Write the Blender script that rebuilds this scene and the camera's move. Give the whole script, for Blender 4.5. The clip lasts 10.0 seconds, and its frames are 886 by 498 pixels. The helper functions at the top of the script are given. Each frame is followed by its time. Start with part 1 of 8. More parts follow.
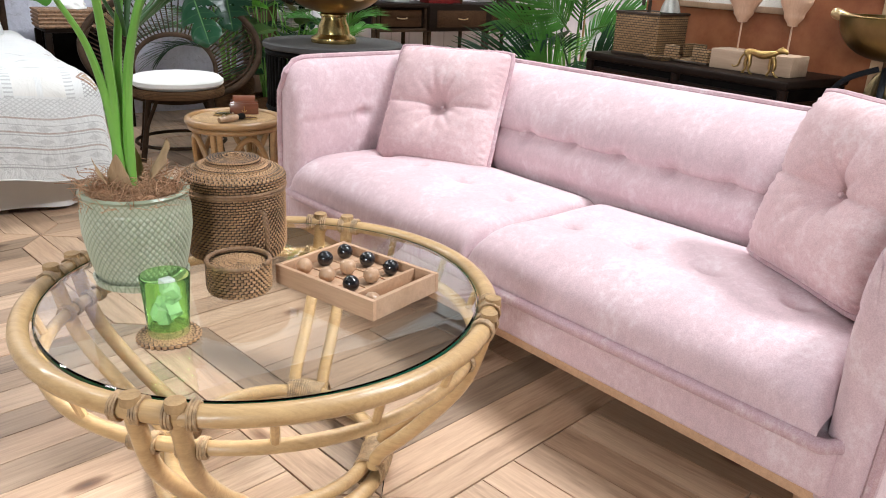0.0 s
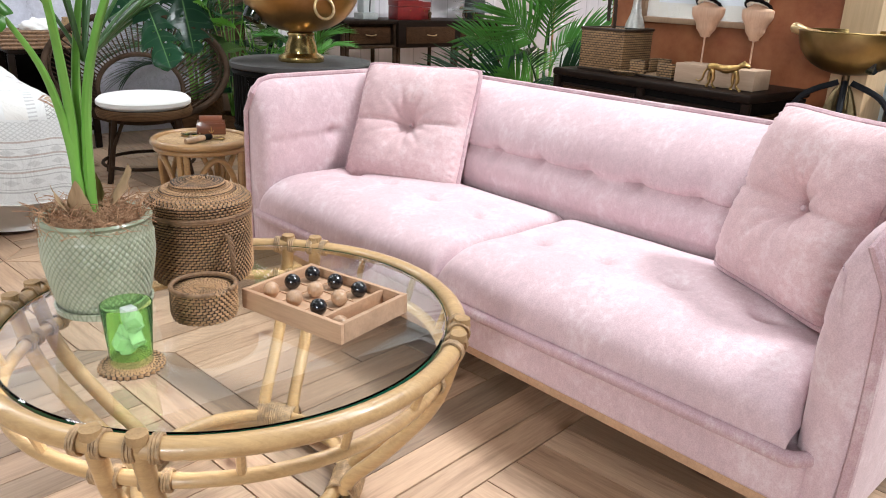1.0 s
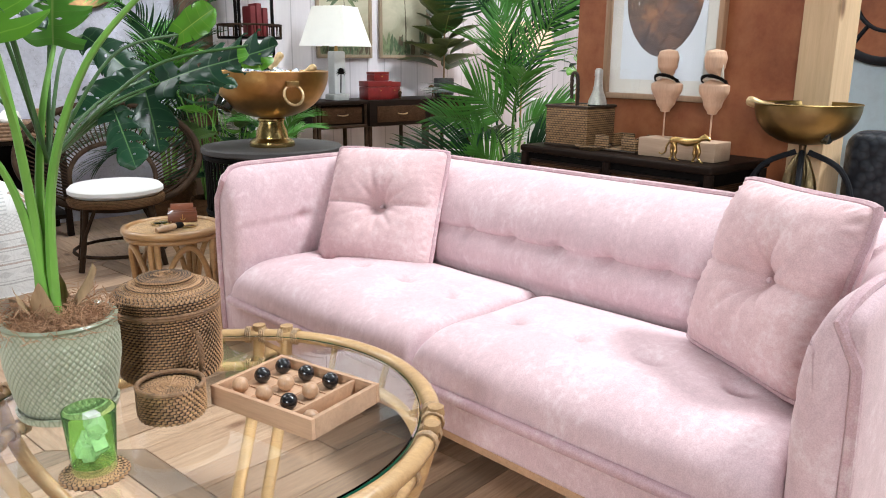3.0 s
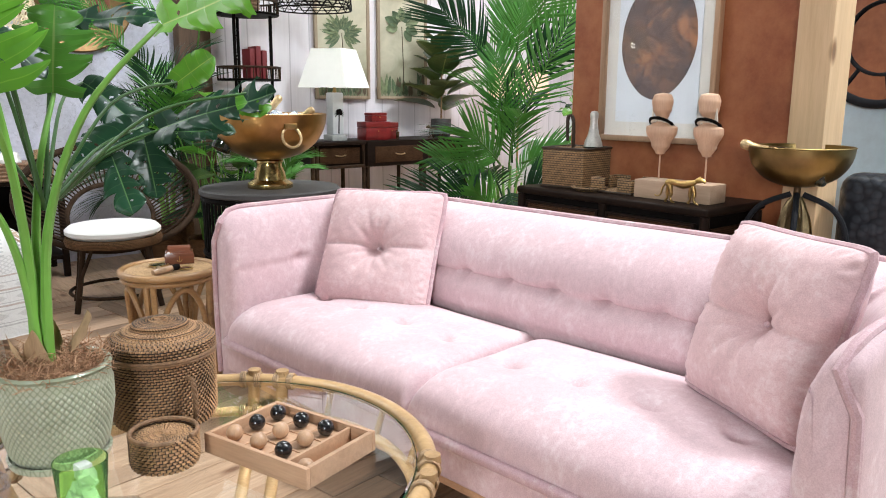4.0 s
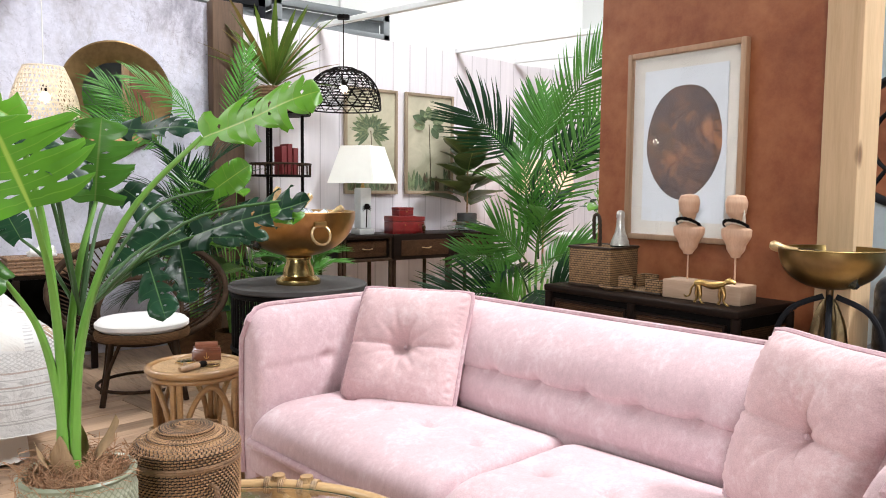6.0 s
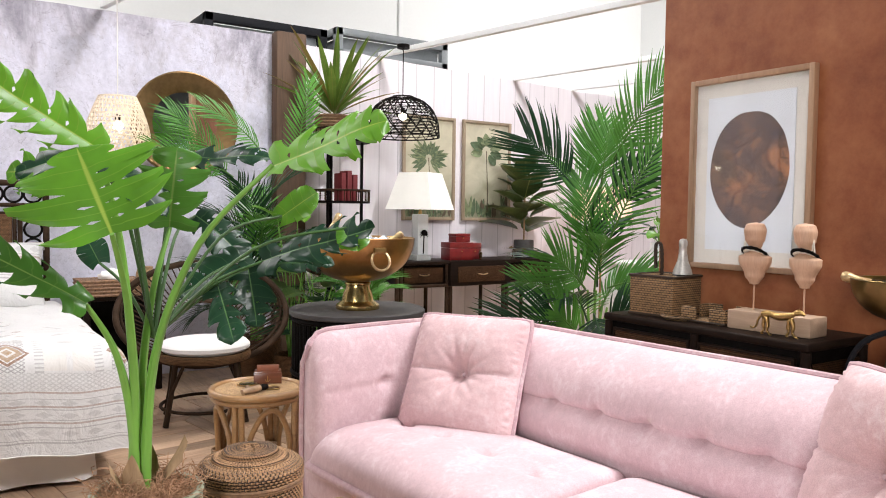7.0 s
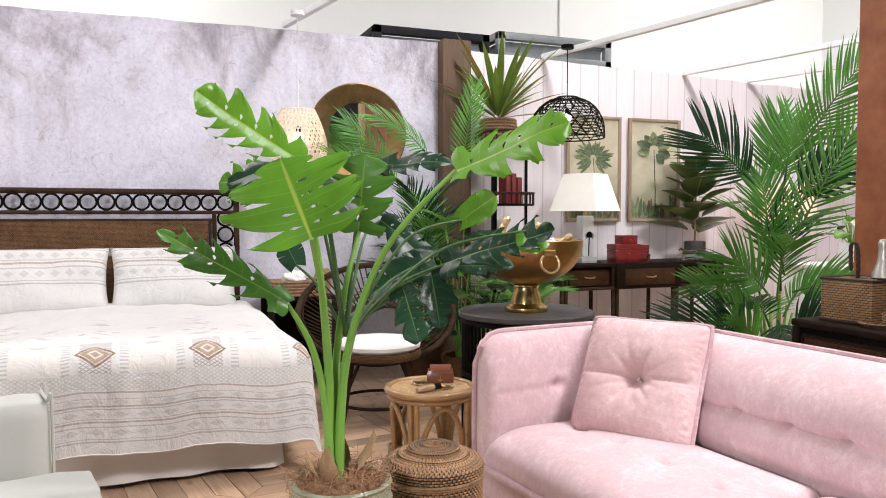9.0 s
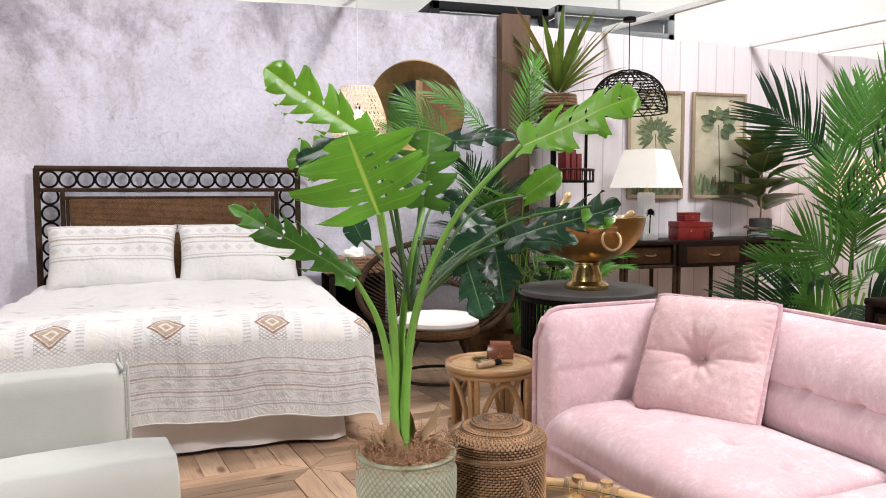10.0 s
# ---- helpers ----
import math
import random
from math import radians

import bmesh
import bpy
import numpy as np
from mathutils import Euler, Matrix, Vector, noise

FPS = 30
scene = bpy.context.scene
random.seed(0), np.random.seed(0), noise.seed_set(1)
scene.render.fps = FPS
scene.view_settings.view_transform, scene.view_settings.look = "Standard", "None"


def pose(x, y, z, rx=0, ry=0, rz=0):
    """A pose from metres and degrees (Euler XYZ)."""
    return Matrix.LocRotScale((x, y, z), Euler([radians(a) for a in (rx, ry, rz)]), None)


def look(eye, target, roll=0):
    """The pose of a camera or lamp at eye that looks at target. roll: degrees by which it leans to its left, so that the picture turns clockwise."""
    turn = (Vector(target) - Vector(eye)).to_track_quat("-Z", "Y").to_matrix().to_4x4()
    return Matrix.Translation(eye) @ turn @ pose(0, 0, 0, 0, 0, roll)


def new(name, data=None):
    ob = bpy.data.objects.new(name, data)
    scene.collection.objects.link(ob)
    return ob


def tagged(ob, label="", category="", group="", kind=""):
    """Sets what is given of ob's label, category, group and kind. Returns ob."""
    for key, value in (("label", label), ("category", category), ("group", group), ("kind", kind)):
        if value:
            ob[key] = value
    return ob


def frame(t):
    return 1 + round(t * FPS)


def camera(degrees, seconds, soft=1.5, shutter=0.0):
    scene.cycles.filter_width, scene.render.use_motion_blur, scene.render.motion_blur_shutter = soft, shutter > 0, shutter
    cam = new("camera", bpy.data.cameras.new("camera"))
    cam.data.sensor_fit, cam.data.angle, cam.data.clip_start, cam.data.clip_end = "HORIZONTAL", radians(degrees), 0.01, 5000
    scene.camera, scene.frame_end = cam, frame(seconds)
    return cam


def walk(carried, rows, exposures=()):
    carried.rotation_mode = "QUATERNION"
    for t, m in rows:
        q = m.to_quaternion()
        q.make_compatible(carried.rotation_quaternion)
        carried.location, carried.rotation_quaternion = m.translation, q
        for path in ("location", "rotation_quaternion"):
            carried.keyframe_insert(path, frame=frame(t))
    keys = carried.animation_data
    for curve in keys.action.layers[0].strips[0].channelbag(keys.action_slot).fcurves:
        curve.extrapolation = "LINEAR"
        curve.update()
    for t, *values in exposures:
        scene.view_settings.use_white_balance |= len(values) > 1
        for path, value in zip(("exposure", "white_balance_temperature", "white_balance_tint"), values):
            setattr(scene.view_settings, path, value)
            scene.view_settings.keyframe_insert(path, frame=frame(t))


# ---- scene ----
cam = camera(60.3, 10.0, 1.0)
PATH = [
    (0, (0.131, -0.077, 1.123), (1.238, 1.436, 0.426), 2.7),
    (0.5, (0.14, -0.077, 1.125), (1.273, 1.421, 0.439), 2.5),
    (1, (0.151, -0.076, 1.135), (1.316, 1.409, 0.474), 2.2),
    (1.5, (0.16, -0.079, 1.143), (1.355, 1.4, 0.522), 1.4),
    (2, (0.168, -0.078, 1.152), (1.383, 1.401, 0.573), 0.9),
    (2.5, (0.172, -0.08, 1.161), (1.398, 1.407, 0.628), 0.6),
    (4, (0.18, -0.078, 1.187), (1.434, 1.43, 0.797), 0.4),
    (4.5, (0.181, -0.076, 1.196), (1.442, 1.438, 0.855), 0.4),
    (5, (0.178, -0.076, 1.21), (1.439, 1.452, 0.931), 0.5),
    (6.5, (0.167, -0.063, 1.226), (1.35, 1.545, 1.11), 0.8),
    (7, (0.154, -0.06, 1.228), (1.264, 1.601, 1.135), 0.8),
    (7.5, (0.138, -0.053, 1.233), (1.164, 1.662, 1.152), 1.0),
    (8, (0.125, -0.05, 1.233), (1.056, 1.719, 1.159), 1.0),
    (8.5, (0.113, -0.047, 1.232), (0.95, 1.768, 1.155), 0.4),
    (9, (0.109, -0.045, 1.229), (0.853, 1.81, 1.139), 0.0),
    (9.5, (0.101, -0.041, 1.226), (0.769, 1.841, 1.11), -0.2),
    (10, (0.089, -0.043, 1.224), (0.694, 1.857, 1.076), -0.1),
]
walk(cam, [(t, look(eye, target, roll)) for t, eye, target, roll in PATH],
     exposures=[(0, 0.05, 6150, 6), (4.5, 0.08, 6250, 6), (6.5, 0.05, 6500, 11), (8, 0.02, 6700, 14), (10, -0.05, 6700, 14)])

# ---- light: a high exhibition hall with daylight panels and a floodlight in its roof, and an added low fill ----
scene.view_settings.exposure = 0.0
sky = bpy.data.worlds.new("hall_daylight")
scene.world = sky
sky.use_nodes = True
tex = sky.node_tree.nodes.new("ShaderNodeTexSky")
tex.sky_type, tex.sun_disc, tex.sun_elevation, tex.sun_rotation = "NISHITA", False, radians(55), radians(80)
sky.node_tree.links.new(tex.outputs[0], sky.node_tree.nodes["Background"].inputs[0])
sky.node_tree.nodes["Background"].inputs[1].default_value = 0.1


def area(name, at, target, sx, sy, watts, tint):
    lamp = bpy.data.lights.new(name, "AREA")
    lamp.shape, lamp.size, lamp.size_y, lamp.energy, lamp.color = "RECTANGLE", sx, sy, watts, tint
    ob = new(name, lamp)
    ob.matrix_world = look(at, target)
    return ob


# rows of roof lights over the stand, and one strong floodlight past the sofa
for lx, ly, watts, sx, sy, tint in (
        (-2.0, 1.0, 25, 2.2, 0.9, (0.97, 0.98, 1.0)), (3.3, 0.3, 160, 1.4, 1.1, (0.95, 0.98, 1.0)), (-2.0, 4.6, 108, 2.2, 0.9, (1.0, 0.97, 0.98)),
        (3.5, 4.3, 200, 2.2, 0.9, (1.0, 0.98, 0.98)), (0.5, -3.5, 15, 2.2, 0.9, (0.97, 0.98, 1.0))):
    area("roof_light", (lx, ly, 5.9), (lx, ly, 0), sx, sy, watts, tint)
area("unseen_lamp", (4.3, -1.5, 5.7), (1.2, 1.6, 0.2), 0.8, 0.8, 390, (0.99, 0.98, 1.0))
# added low fill from the left, unseen, to brighten upright faces
area("unseen_lamp", (-6.0, -4.2, 2.5), (2.2, 2.4, 0.9), 2.2, 1.4, 430, (0.97, 0.98, 1.0))
area("roof_light", (-3.0, 10.5, 7.6), (-3.0, 11.5, 0), 7.0, 1.0, 640, (1.0, 0.99, 0.97))
area("roof_light", (11.5, 6.0, 7.6), (12.0, 11.0, 0), 4.0, 1.0, 850, (1.0, 0.99, 0.97))

# ---- materials ----
def nodes_of(name):
    m = bpy.data.materials.new(name)
    m.use_nodes = True
    n = m.node_tree.nodes
    return m, n, m.node_tree.links, n["Principled BSDF"]


def ramp_node(n, stops, mode="LINEAR"):
    r = n.new("ShaderNodeValToRGB")
    r.color_ramp.interpolation = mode
    while len(r.color_ramp.elements) < len(stops):
        r.color_ramp.elements.new(0.5)
    for e, (p, c) in zip(r.color_ramp.elements, stops):
        e.position, e.color = p, (*c, 1)
    return r


def coords(n, l, scale=(1, 1, 1), which="Object"):
    tc, mp = n.new("ShaderNodeTexCoord"), n.new("ShaderNodeMapping")
    mp.inputs["Scale"].default_value = scale
    l.new(tc.outputs[which], mp.inputs["Vector"])
    return mp.outputs["Vector"]


def noise_node(n, l, vec, scale, detail=4.0, rough=0.55, warp=0.0):
    t = n.new("ShaderNodeTexNoise")
    t.inputs["Scale"].default_value, t.inputs["Detail"].default_value = scale, detail
    t.inputs["Roughness"].default_value, t.inputs["Distortion"].default_value = rough, warp
    l.new(vec, t.inputs["Vector"])
    return t.outputs["Fac"]


def mix(n, l, fac, a, b, mode="MIX"):
    m = n.new("ShaderNodeMix")
    m.data_type, m.blend_type = "RGBA", mode
    for sock, v in ((m.inputs[0], fac), (m.inputs[6], a), (m.inputs[7], b)):
        if isinstance(v, (int, float)):
            sock.default_value = v
        elif isinstance(v, tuple):
            sock.default_value = (*v, 1)
        else:
            l.new(v, sock)
    return m.outputs[2]


def bump(n, l, b, height, strength=0.3, dist=0.01, prior=None):
    k = n.new("ShaderNodeBump")
    k.inputs["Strength"].default_value, k.inputs["Distance"].default_value = strength, dist
    l.new(height, k.inputs["Height"])
    if prior is not None:
        l.new(prior, k.inputs["Normal"])
    l.new(k.outputs[0], b.inputs["Normal"])
    return k.outputs[0]


def plain(name, col, rough=0.5, metal=0.0, vary=0.15, scale=8.0, bumps=0.15, grain=90.0, stretch=(1, 1, 1), random_tone=0.0, sheen=0.0, coat=0.0):
    """A surface with variation at two scales: broad mottling and fine grain, the grain in relief."""
    m, n, l, b = nodes_of(name)
    v = coords(n, l, stretch)
    broad, fine = noise_node(n, l, v, scale, 3), noise_node(n, l, v, grain, 5)
    dark, light = tuple(c * (1 - vary) for c in col), tuple(min(1, c * (1 + vary)) for c in col)
    r = ramp_node(n, [(0.3, dark), (0.7, light)])
    l.new(broad, r.inputs[0])
    out = mix(n, l, 0.25, r.outputs[0], ramp_out(n, l, fine, dark, light))
    if random_tone:
        oi = n.new("ShaderNodeObjectInfo")
        rr = ramp_node(n, [(0, tuple(c * (1 - random_tone) for c in (1, 1, 1))), (1, (1, 1, 1))])
        l.new(oi.outputs["Random"], rr.inputs[0])
        out = mix(n, l, 1.0, out, rr.outputs[0], "MULTIPLY")
    l.new(out, b.inputs["Base Color"])
    b.inputs["Roughness"].default_value, b.inputs["Metallic"].default_value = rough, metal
    b.inputs["Sheen Weight"].default_value = sheen
    b.inputs["Coat Weight"].default_value = coat
    if bumps:
        bump(n, l, b, fine, bumps, 0.004)
    return m


def ramp_out(n, l, fac, dark, light):
    r = ramp_node(n, [(0.35, dark), (0.65, light)])
    l.new(fac, r.inputs[0])
    return r.outputs[0]


def velvet(name, col):
    """Crushed velvet: pale brushed patches where the pile lies over, and a soft sheen."""
    m, n, l, b = nodes_of(name)
    v = coords(n, l, (1, 1, 1))
    vs = coords(n, l, (1.6, 1.6, 1.0))
    broad, streak, fine = noise_node(n, l, v, 7, 6, 0.68, 0.5), noise_node(n, l, vs, 34, 6, 0.75, 0.3), noise_node(n, l, v, 320, 3)
    r = ramp_node(n, [(0.40, tuple(c * 0.88 for c in col)), (0.51, col), (0.62, tuple(min(1, c * 0.75 + 0.24) for c in col))])
    mm = n.new("ShaderNodeMath")
    mm.operation = "MULTIPLY_ADD"
    mm.inputs[1].default_value = 0.5
    l.new(streak, mm.inputs[0])
    half = n.new("ShaderNodeMath")
    half.operation = "MULTIPLY"
    half.inputs[1].default_value = 0.5
    l.new(broad, half.inputs[0])
    l.new(half.outputs[0], mm.inputs[2])
    l.new(mm.outputs[0], r.inputs[0])
    l.new(mix(n, l, 0.14, r.outputs[0], ramp_out(n, l, fine, (0.3, 0.18, 0.18), (0.9, 0.75, 0.76))), b.inputs["Base Color"])
    b.inputs["Roughness"].default_value = 0.85
    b.inputs["Sheen Weight"].default_value, b.inputs["Sheen Roughness"].default_value = 0.28, 0.45
    b.inputs["Sheen Tint"].default_value = (1.0, 0.9, 0.91, 1)
    k = bump(n, l, b, streak, 0.12, 0.004)
    bump(n, l, b, fine, 0.1, 0.002, k)
    return m


def wood(name, col, dark, along="y", rough=0.5, scale=1.0, knots=True, coat=0.0, tone=0.25):
    m, n, l, b = nodes_of(name)
    s = {"x": (0.6, 9, 9), "y": (9, 0.6, 9), "z": (9, 9, 0.6)}[along]
    oi = n.new("ShaderNodeObjectInfo")
    v0 = coords(n, l, tuple(a * scale for a in s))
    sh = n.new("ShaderNodeVectorMath")
    sh.operation = "ADD"
    mul = n.new("ShaderNodeVectorMath")
    mul.operation = "SCALE"
    cmb = n.new("ShaderNodeCombineXYZ")
    for i in range(3):
        l.new(oi.outputs["Random"], cmb.inputs[i])
    l.new(cmb.outputs[0], mul.inputs[0])
    mul.inputs["Scale"].default_value = 37.0
    l.new(v0, sh.inputs[0])
    l.new(mul.outputs[0], sh.inputs[1])
    v = sh.outputs[0]
    g1, g2, broad = noise_node(n, l, v, 3.0, 6, 0.6, 1.2), noise_node(n, l, v, 14, 6, 0.7, 0.3), noise_node(n, l, v, 0.7, 3)
    r = ramp_node(n, [(0.25, dark), (0.48, col), (0.75, tuple(min(1, c * 1.25) for c in col))])
    l.new(g1, r.inputs[0])
    out = mix(n, l, 0.35, r.outputs[0], ramp_out(n, l, g2, dark, tuple(min(1, c * 1.2) for c in col)))
    out = mix(n, l, 0.25, out, ramp_out(n, l, broad, dark, tuple(min(1, c * 1.3) for c in col)))
    if knots:
        vo = n.new("ShaderNodeTexVoronoi")
        vo.inputs["Scale"].default_value = 1.0
        add = n.new("ShaderNodeVectorMath")
        add.operation = "ADD"
        l.new(coords(n, l, {"x": (2.6, 6, 6), "y": (6, 2.6, 6), "z": (6, 6, 2.6)}[along]), add.inputs[0])
        l.new(mul.outputs[0], add.inputs[1])
        l.new(add.outputs[0], vo.inputs["Vector"])
        kr = ramp_node(n, [(0.0, (0.06, 0.03, 0.02)), (0.07, (0.26, 0.15, 0.09)), (0.15, (1, 1, 1))])
        l.new(vo.outputs["Distance"], kr.inputs[0])
        out = mix(n, l, 0.85, out, kr.outputs[0], "MULTIPLY")
    rr = ramp_node(n, [(0, (1 - tone,) * 3), (0.5, (1 - tone * 0.3, 1 - tone * 0.42, 1 - tone * 0.5)), (1, (1, 1, 1))])
    l.new(oi.outputs["Random"], rr.inputs[0])
    out = mix(n, l, 1.0, out, rr.outputs[0], "MULTIPLY")
    l.new(out, b.inputs["Base Color"])
    b.inputs["Roughness"].default_value, b.inputs["Coat Weight"].default_value = rough, coat
    bump(n, l, b, g2, 0.15, 0.002)
    return m


def woven(name, col, dark, sx=120, sz=90, rough=0.6, strength=0.8, joint=0.07):
    """Fine basket weave: strands over and under, in relief, in the surface's own coordinates (UV in metres)."""
    m, n, l, b = nodes_of(name)
    v = coords(n, l, (sx, sz, 1), "UV")
    ch = n.new("ShaderNodeTexBrick")
    ch.offset, ch.squash = 0.5, 1.0
    ch.inputs["Scale"].default_value = 1.0
    ch.inputs["Color1"].default_value, ch.inputs["Color2"].default_value = (*col, 1), (*tuple(c * 0.66 for c in col), 1)
    ch.inputs["Mortar"].default_value = (*dark, 1)
    ch.inputs["Mortar Size"].default_value, ch.inputs["Mortar Smooth"].default_value = joint, 0.7
    ch.inputs["Brick Width"].default_value, ch.inputs["Row Height"].default_value = 1.0, 0.5
    l.new(v, ch.inputs["Vector"])
    broad = noise_node(n, l, coords(n, l, (1, 1, 1)), 14, 4)
    out = mix(n, l, 0.3, ch.outputs["Color"], ramp_out(n, l, broad, tuple(c * 0.5 for c in col), tuple(min(1, c * 1.4) for c in col)))
    out = mix(n, l, ch.outputs["Fac"], out, dark)
    l.new(out, b.inputs["Base Color"])
    b.inputs["Roughness"].default_value = rough
    inv = n.new("ShaderNodeMath")
    inv.operation = "SUBTRACT"
    inv.inputs[0].default_value = 1.0
    l.new(ch.outputs["Fac"], inv.inputs[1])
    bump(n, l, b, inv.outputs[0], strength, 0.003)
    return m


def glass(name, col, rough=0.0, ior=1.45):
    m, n, l, b = nodes_of(name)
    b.inputs["Base Color"].default_value = (*col, 1)
    b.inputs["Transmission Weight"].default_value, b.inputs["Roughness"].default_value, b.inputs["IOR"].default_value = 1.0, rough, ior
    return m


def glow(name, col, power):
    m, n, l, b = nodes_of(name)
    b.inputs["Base Color"].default_value = (*col, 1)
    b.inputs["Emission Color"].default_value, b.inputs["Emission Strength"].default_value = (*col, 1), power
    return m


PINK = velvet("pink_velvet", (0.60, 0.42, 0.445))
PINK_WARM = velvet("pink_cushion_velvet", (0.63, 0.415, 0.42))
PINK_DARK = velvet("pink_piping", (0.48, 0.30, 0.325))
RATTAN = wood("honey_rattan", (0.53, 0.345, 0.165), (0.36, 0.205, 0.08), "x", 0.35, 2.0, False, 0.25, 0.12)
RATTAN_BROWN = wood("toasted_rattan", (0.36, 0.205, 0.085), (0.20, 0.10, 0.038), "x", 0.38, 2.0, False, 0.25, 0.12)
RATTAN_WRAP = plain("rattan_binding", (0.36, 0.23, 0.12), 0.5, 0, 0.5, 60, 0.5, 200)
RATTAN_END = plain("rattan_cut_end", (0.36, 0.22, 0.10), 0.7, 0, 0.3, 30, 0.4, 200)
CANE = woven("woven_cane", (0.56, 0.36, 0.18), (0.22, 0.12, 0.05), 110, 110)
TABLE_GLASS = glass("clear_glass", (0.97, 1.0, 0.985))
GLASS_EDGE = plain("green_glass_edge", (0.005, 0.10, 0.06), 0.1, 0, 0.1, 5, 0)
PLANK = wood("pine_plank", (0.60, 0.425, 0.29), (0.19, 0.10, 0.055), "y", 0.42, 1.0, True, 0.12, 0.5)
GAP = plain("floor_joint", (0.025, 0.015, 0.010), 0.9)
PINE = wood("raw_pine", (0.66, 0.48, 0.29), (0.52, 0.34, 0.18), "z", 0.6, 0.7, True)
OAK = wood("pale_oak", (0.52, 0.325, 0.20), (0.38, 0.215, 0.12), "x", 0.55, 2.4, False)
DARK_WOOD = wood("dark_stained_wood", (0.020, 0.013, 0.010), (0.007, 0.005, 0.004), "x", 0.38, 2.0, False, 0.0)
DARK_RATTAN = plain("dark_rattan", (0.042, 0.026, 0.017), 0.42, 0, 0.5, 14, 0.3, 120)
BLACK = plain("black_stained_rattan", (0.006, 0.005, 0.0045), 0.5, 0, 0.4, 20, 0.3, 150)
DRAWER_CANE = woven("black_brown_cane", (0.085, 0.045, 0.024), (0.010, 0.006, 0.004), 80, 60)
DARK_CANE = woven("dark_cane_weave", (0.19, 0.105, 0.055), (0.025, 0.014, 0.009), 80, 60)
WICKER = woven("brown_wicker", (0.46, 0.255, 0.12), (0.022, 0.011, 0.006), 83.3, 60.7, strength=1.0, joint=0.10)
WICKER_ROD = plain("wicker_rod", (0.22, 0.12, 0.06), 0.55, 0, 0.5, 60, 0.5, 250)
LINEN = plain("white_linen", (0.80, 0.785, 0.76), 0.9, 0, 0.04, 6, 0.25, 300, sheen=0.2)
CREAM = plain("cream_cotton", (0.74, 0.70, 0.63), 0.9, 0, 0.05, 6, 0.25, 260)
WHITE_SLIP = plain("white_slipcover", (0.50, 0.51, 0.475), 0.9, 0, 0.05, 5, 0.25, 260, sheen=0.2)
BRASS = plain("aged_brass", (0.42, 0.28, 0.11), 0.33, 1.0, 0.25, 7, 0.08, 60)
BRASS_DARK = plain("dark_bronze", (0.10, 0.065, 0.035), 0.4, 1.0, 0.35, 8, 0.1, 60)
STEEL = plain("grey_steel", (0.22, 0.24, 0.25), 0.5, 0.3, 0.2, 3, 0.05, 50)
BLACK_STEEL = plain("black_painted_steel", (0.02, 0.021, 0.024), 0.45, 0, 0.25, 3, 0.05, 60)
WHITE_STEEL = plain("white_painted_steel", (0.78, 0.79, 0.80), 0.4, 0, 0.05, 3, 0.05, 60)
HALL_GREY = plain("hall_grey", (0.16, 0.165, 0.17), 0.8, 0, 0.15, 0.6, 0.03, 20)
HALL = plain("hall_white", (0.86, 0.87, 0.86), 0.8, 0, 0.04, 0.4, 0.03, 20)

# dull stains and leathery blacks reflect little
for dull in (DARK_WOOD, DARK_RATTAN, BLACK, DARK_CANE, DRAWER_CANE, BLACK_STEEL):
    dull.node_tree.nodes["Principled BSDF"].inputs["Specular IOR Level"].default_value = 0.03

# ---- mesh helpers ----
def mesh_of(bm, smooth=True, angle=40):
    me = bpy.data.meshes.new("shape")
    bm.normal_update()
    for f in bm.faces:
        f.smooth = smooth
    if smooth and angle < 180:
        lim = radians(angle)
        for e in bm.edges:
            if len(e.link_faces) == 2 and e.calc_face_angle(0) > lim:
                e.smooth = False
    bm.to_mesh(me)
    bm.free()
    return me


def part(name, bm, material, parent, label="", smooth=True, angle=40):
    ob = new(name, mesh_of(bm, smooth, angle))
    ob.data.materials.append(material)
    ob.parent = parent
    if label:
        tagged(ob, label)
    return ob


def thing(name, m, label, category, group="", kind=""):
    ob = new(name)
    ob.empty_display_size = 0.1
    ob.matrix_world = m
    return tagged(ob, label, category, group, kind)


def solid(name, bm, material, m, label, category, group="", kind="", smooth=True, angle=40):
    ob = new(name, mesh_of(bm, smooth, angle))
    ob.data.materials.append(material)
    ob.matrix_world = m
    return tagged(ob, label, category, group, kind)


def box(x0, y0, z0, x1, y1, z1, bev=0.0, seg=2, bm=None, m=None):
    b = bmesh.new()
    bmesh.ops.create_cube(b, size=1)
    bmesh.ops.scale(b, vec=(x1 - x0, y1 - y0, z1 - z0), verts=b.verts)
    bmesh.ops.translate(b, vec=((x0 + x1) / 2, (y0 + y1) / 2, (z0 + z1) / 2), verts=b.verts)
    if bev:
        bmesh.ops.bevel(b, geom=b.edges[:], offset=bev, segments=seg, affect="EDGES", profile=0.5)
    b.normal_update()
    lay = b.loops.layers.uv.verify()
    for f in b.faces:
        nn = f.normal
        for lp in f.loops:
            c = lp.vert.co
            lp[lay].uv = (c.y, c.z) if abs(nn.x) > 0.6 else ((c.x, c.z) if abs(nn.y) > 0.6 else (c.x, c.y))
    if m is not None:
        b.transform(m)
    return join(bm, b)


def join(bm, b):
    if bm is None:
        return b
    me = bpy.data.meshes.new("tmp")
    b.to_mesh(me)
    b.free()
    bm.from_mesh(me)
    bpy.data.meshes.remove(me)
    return bm


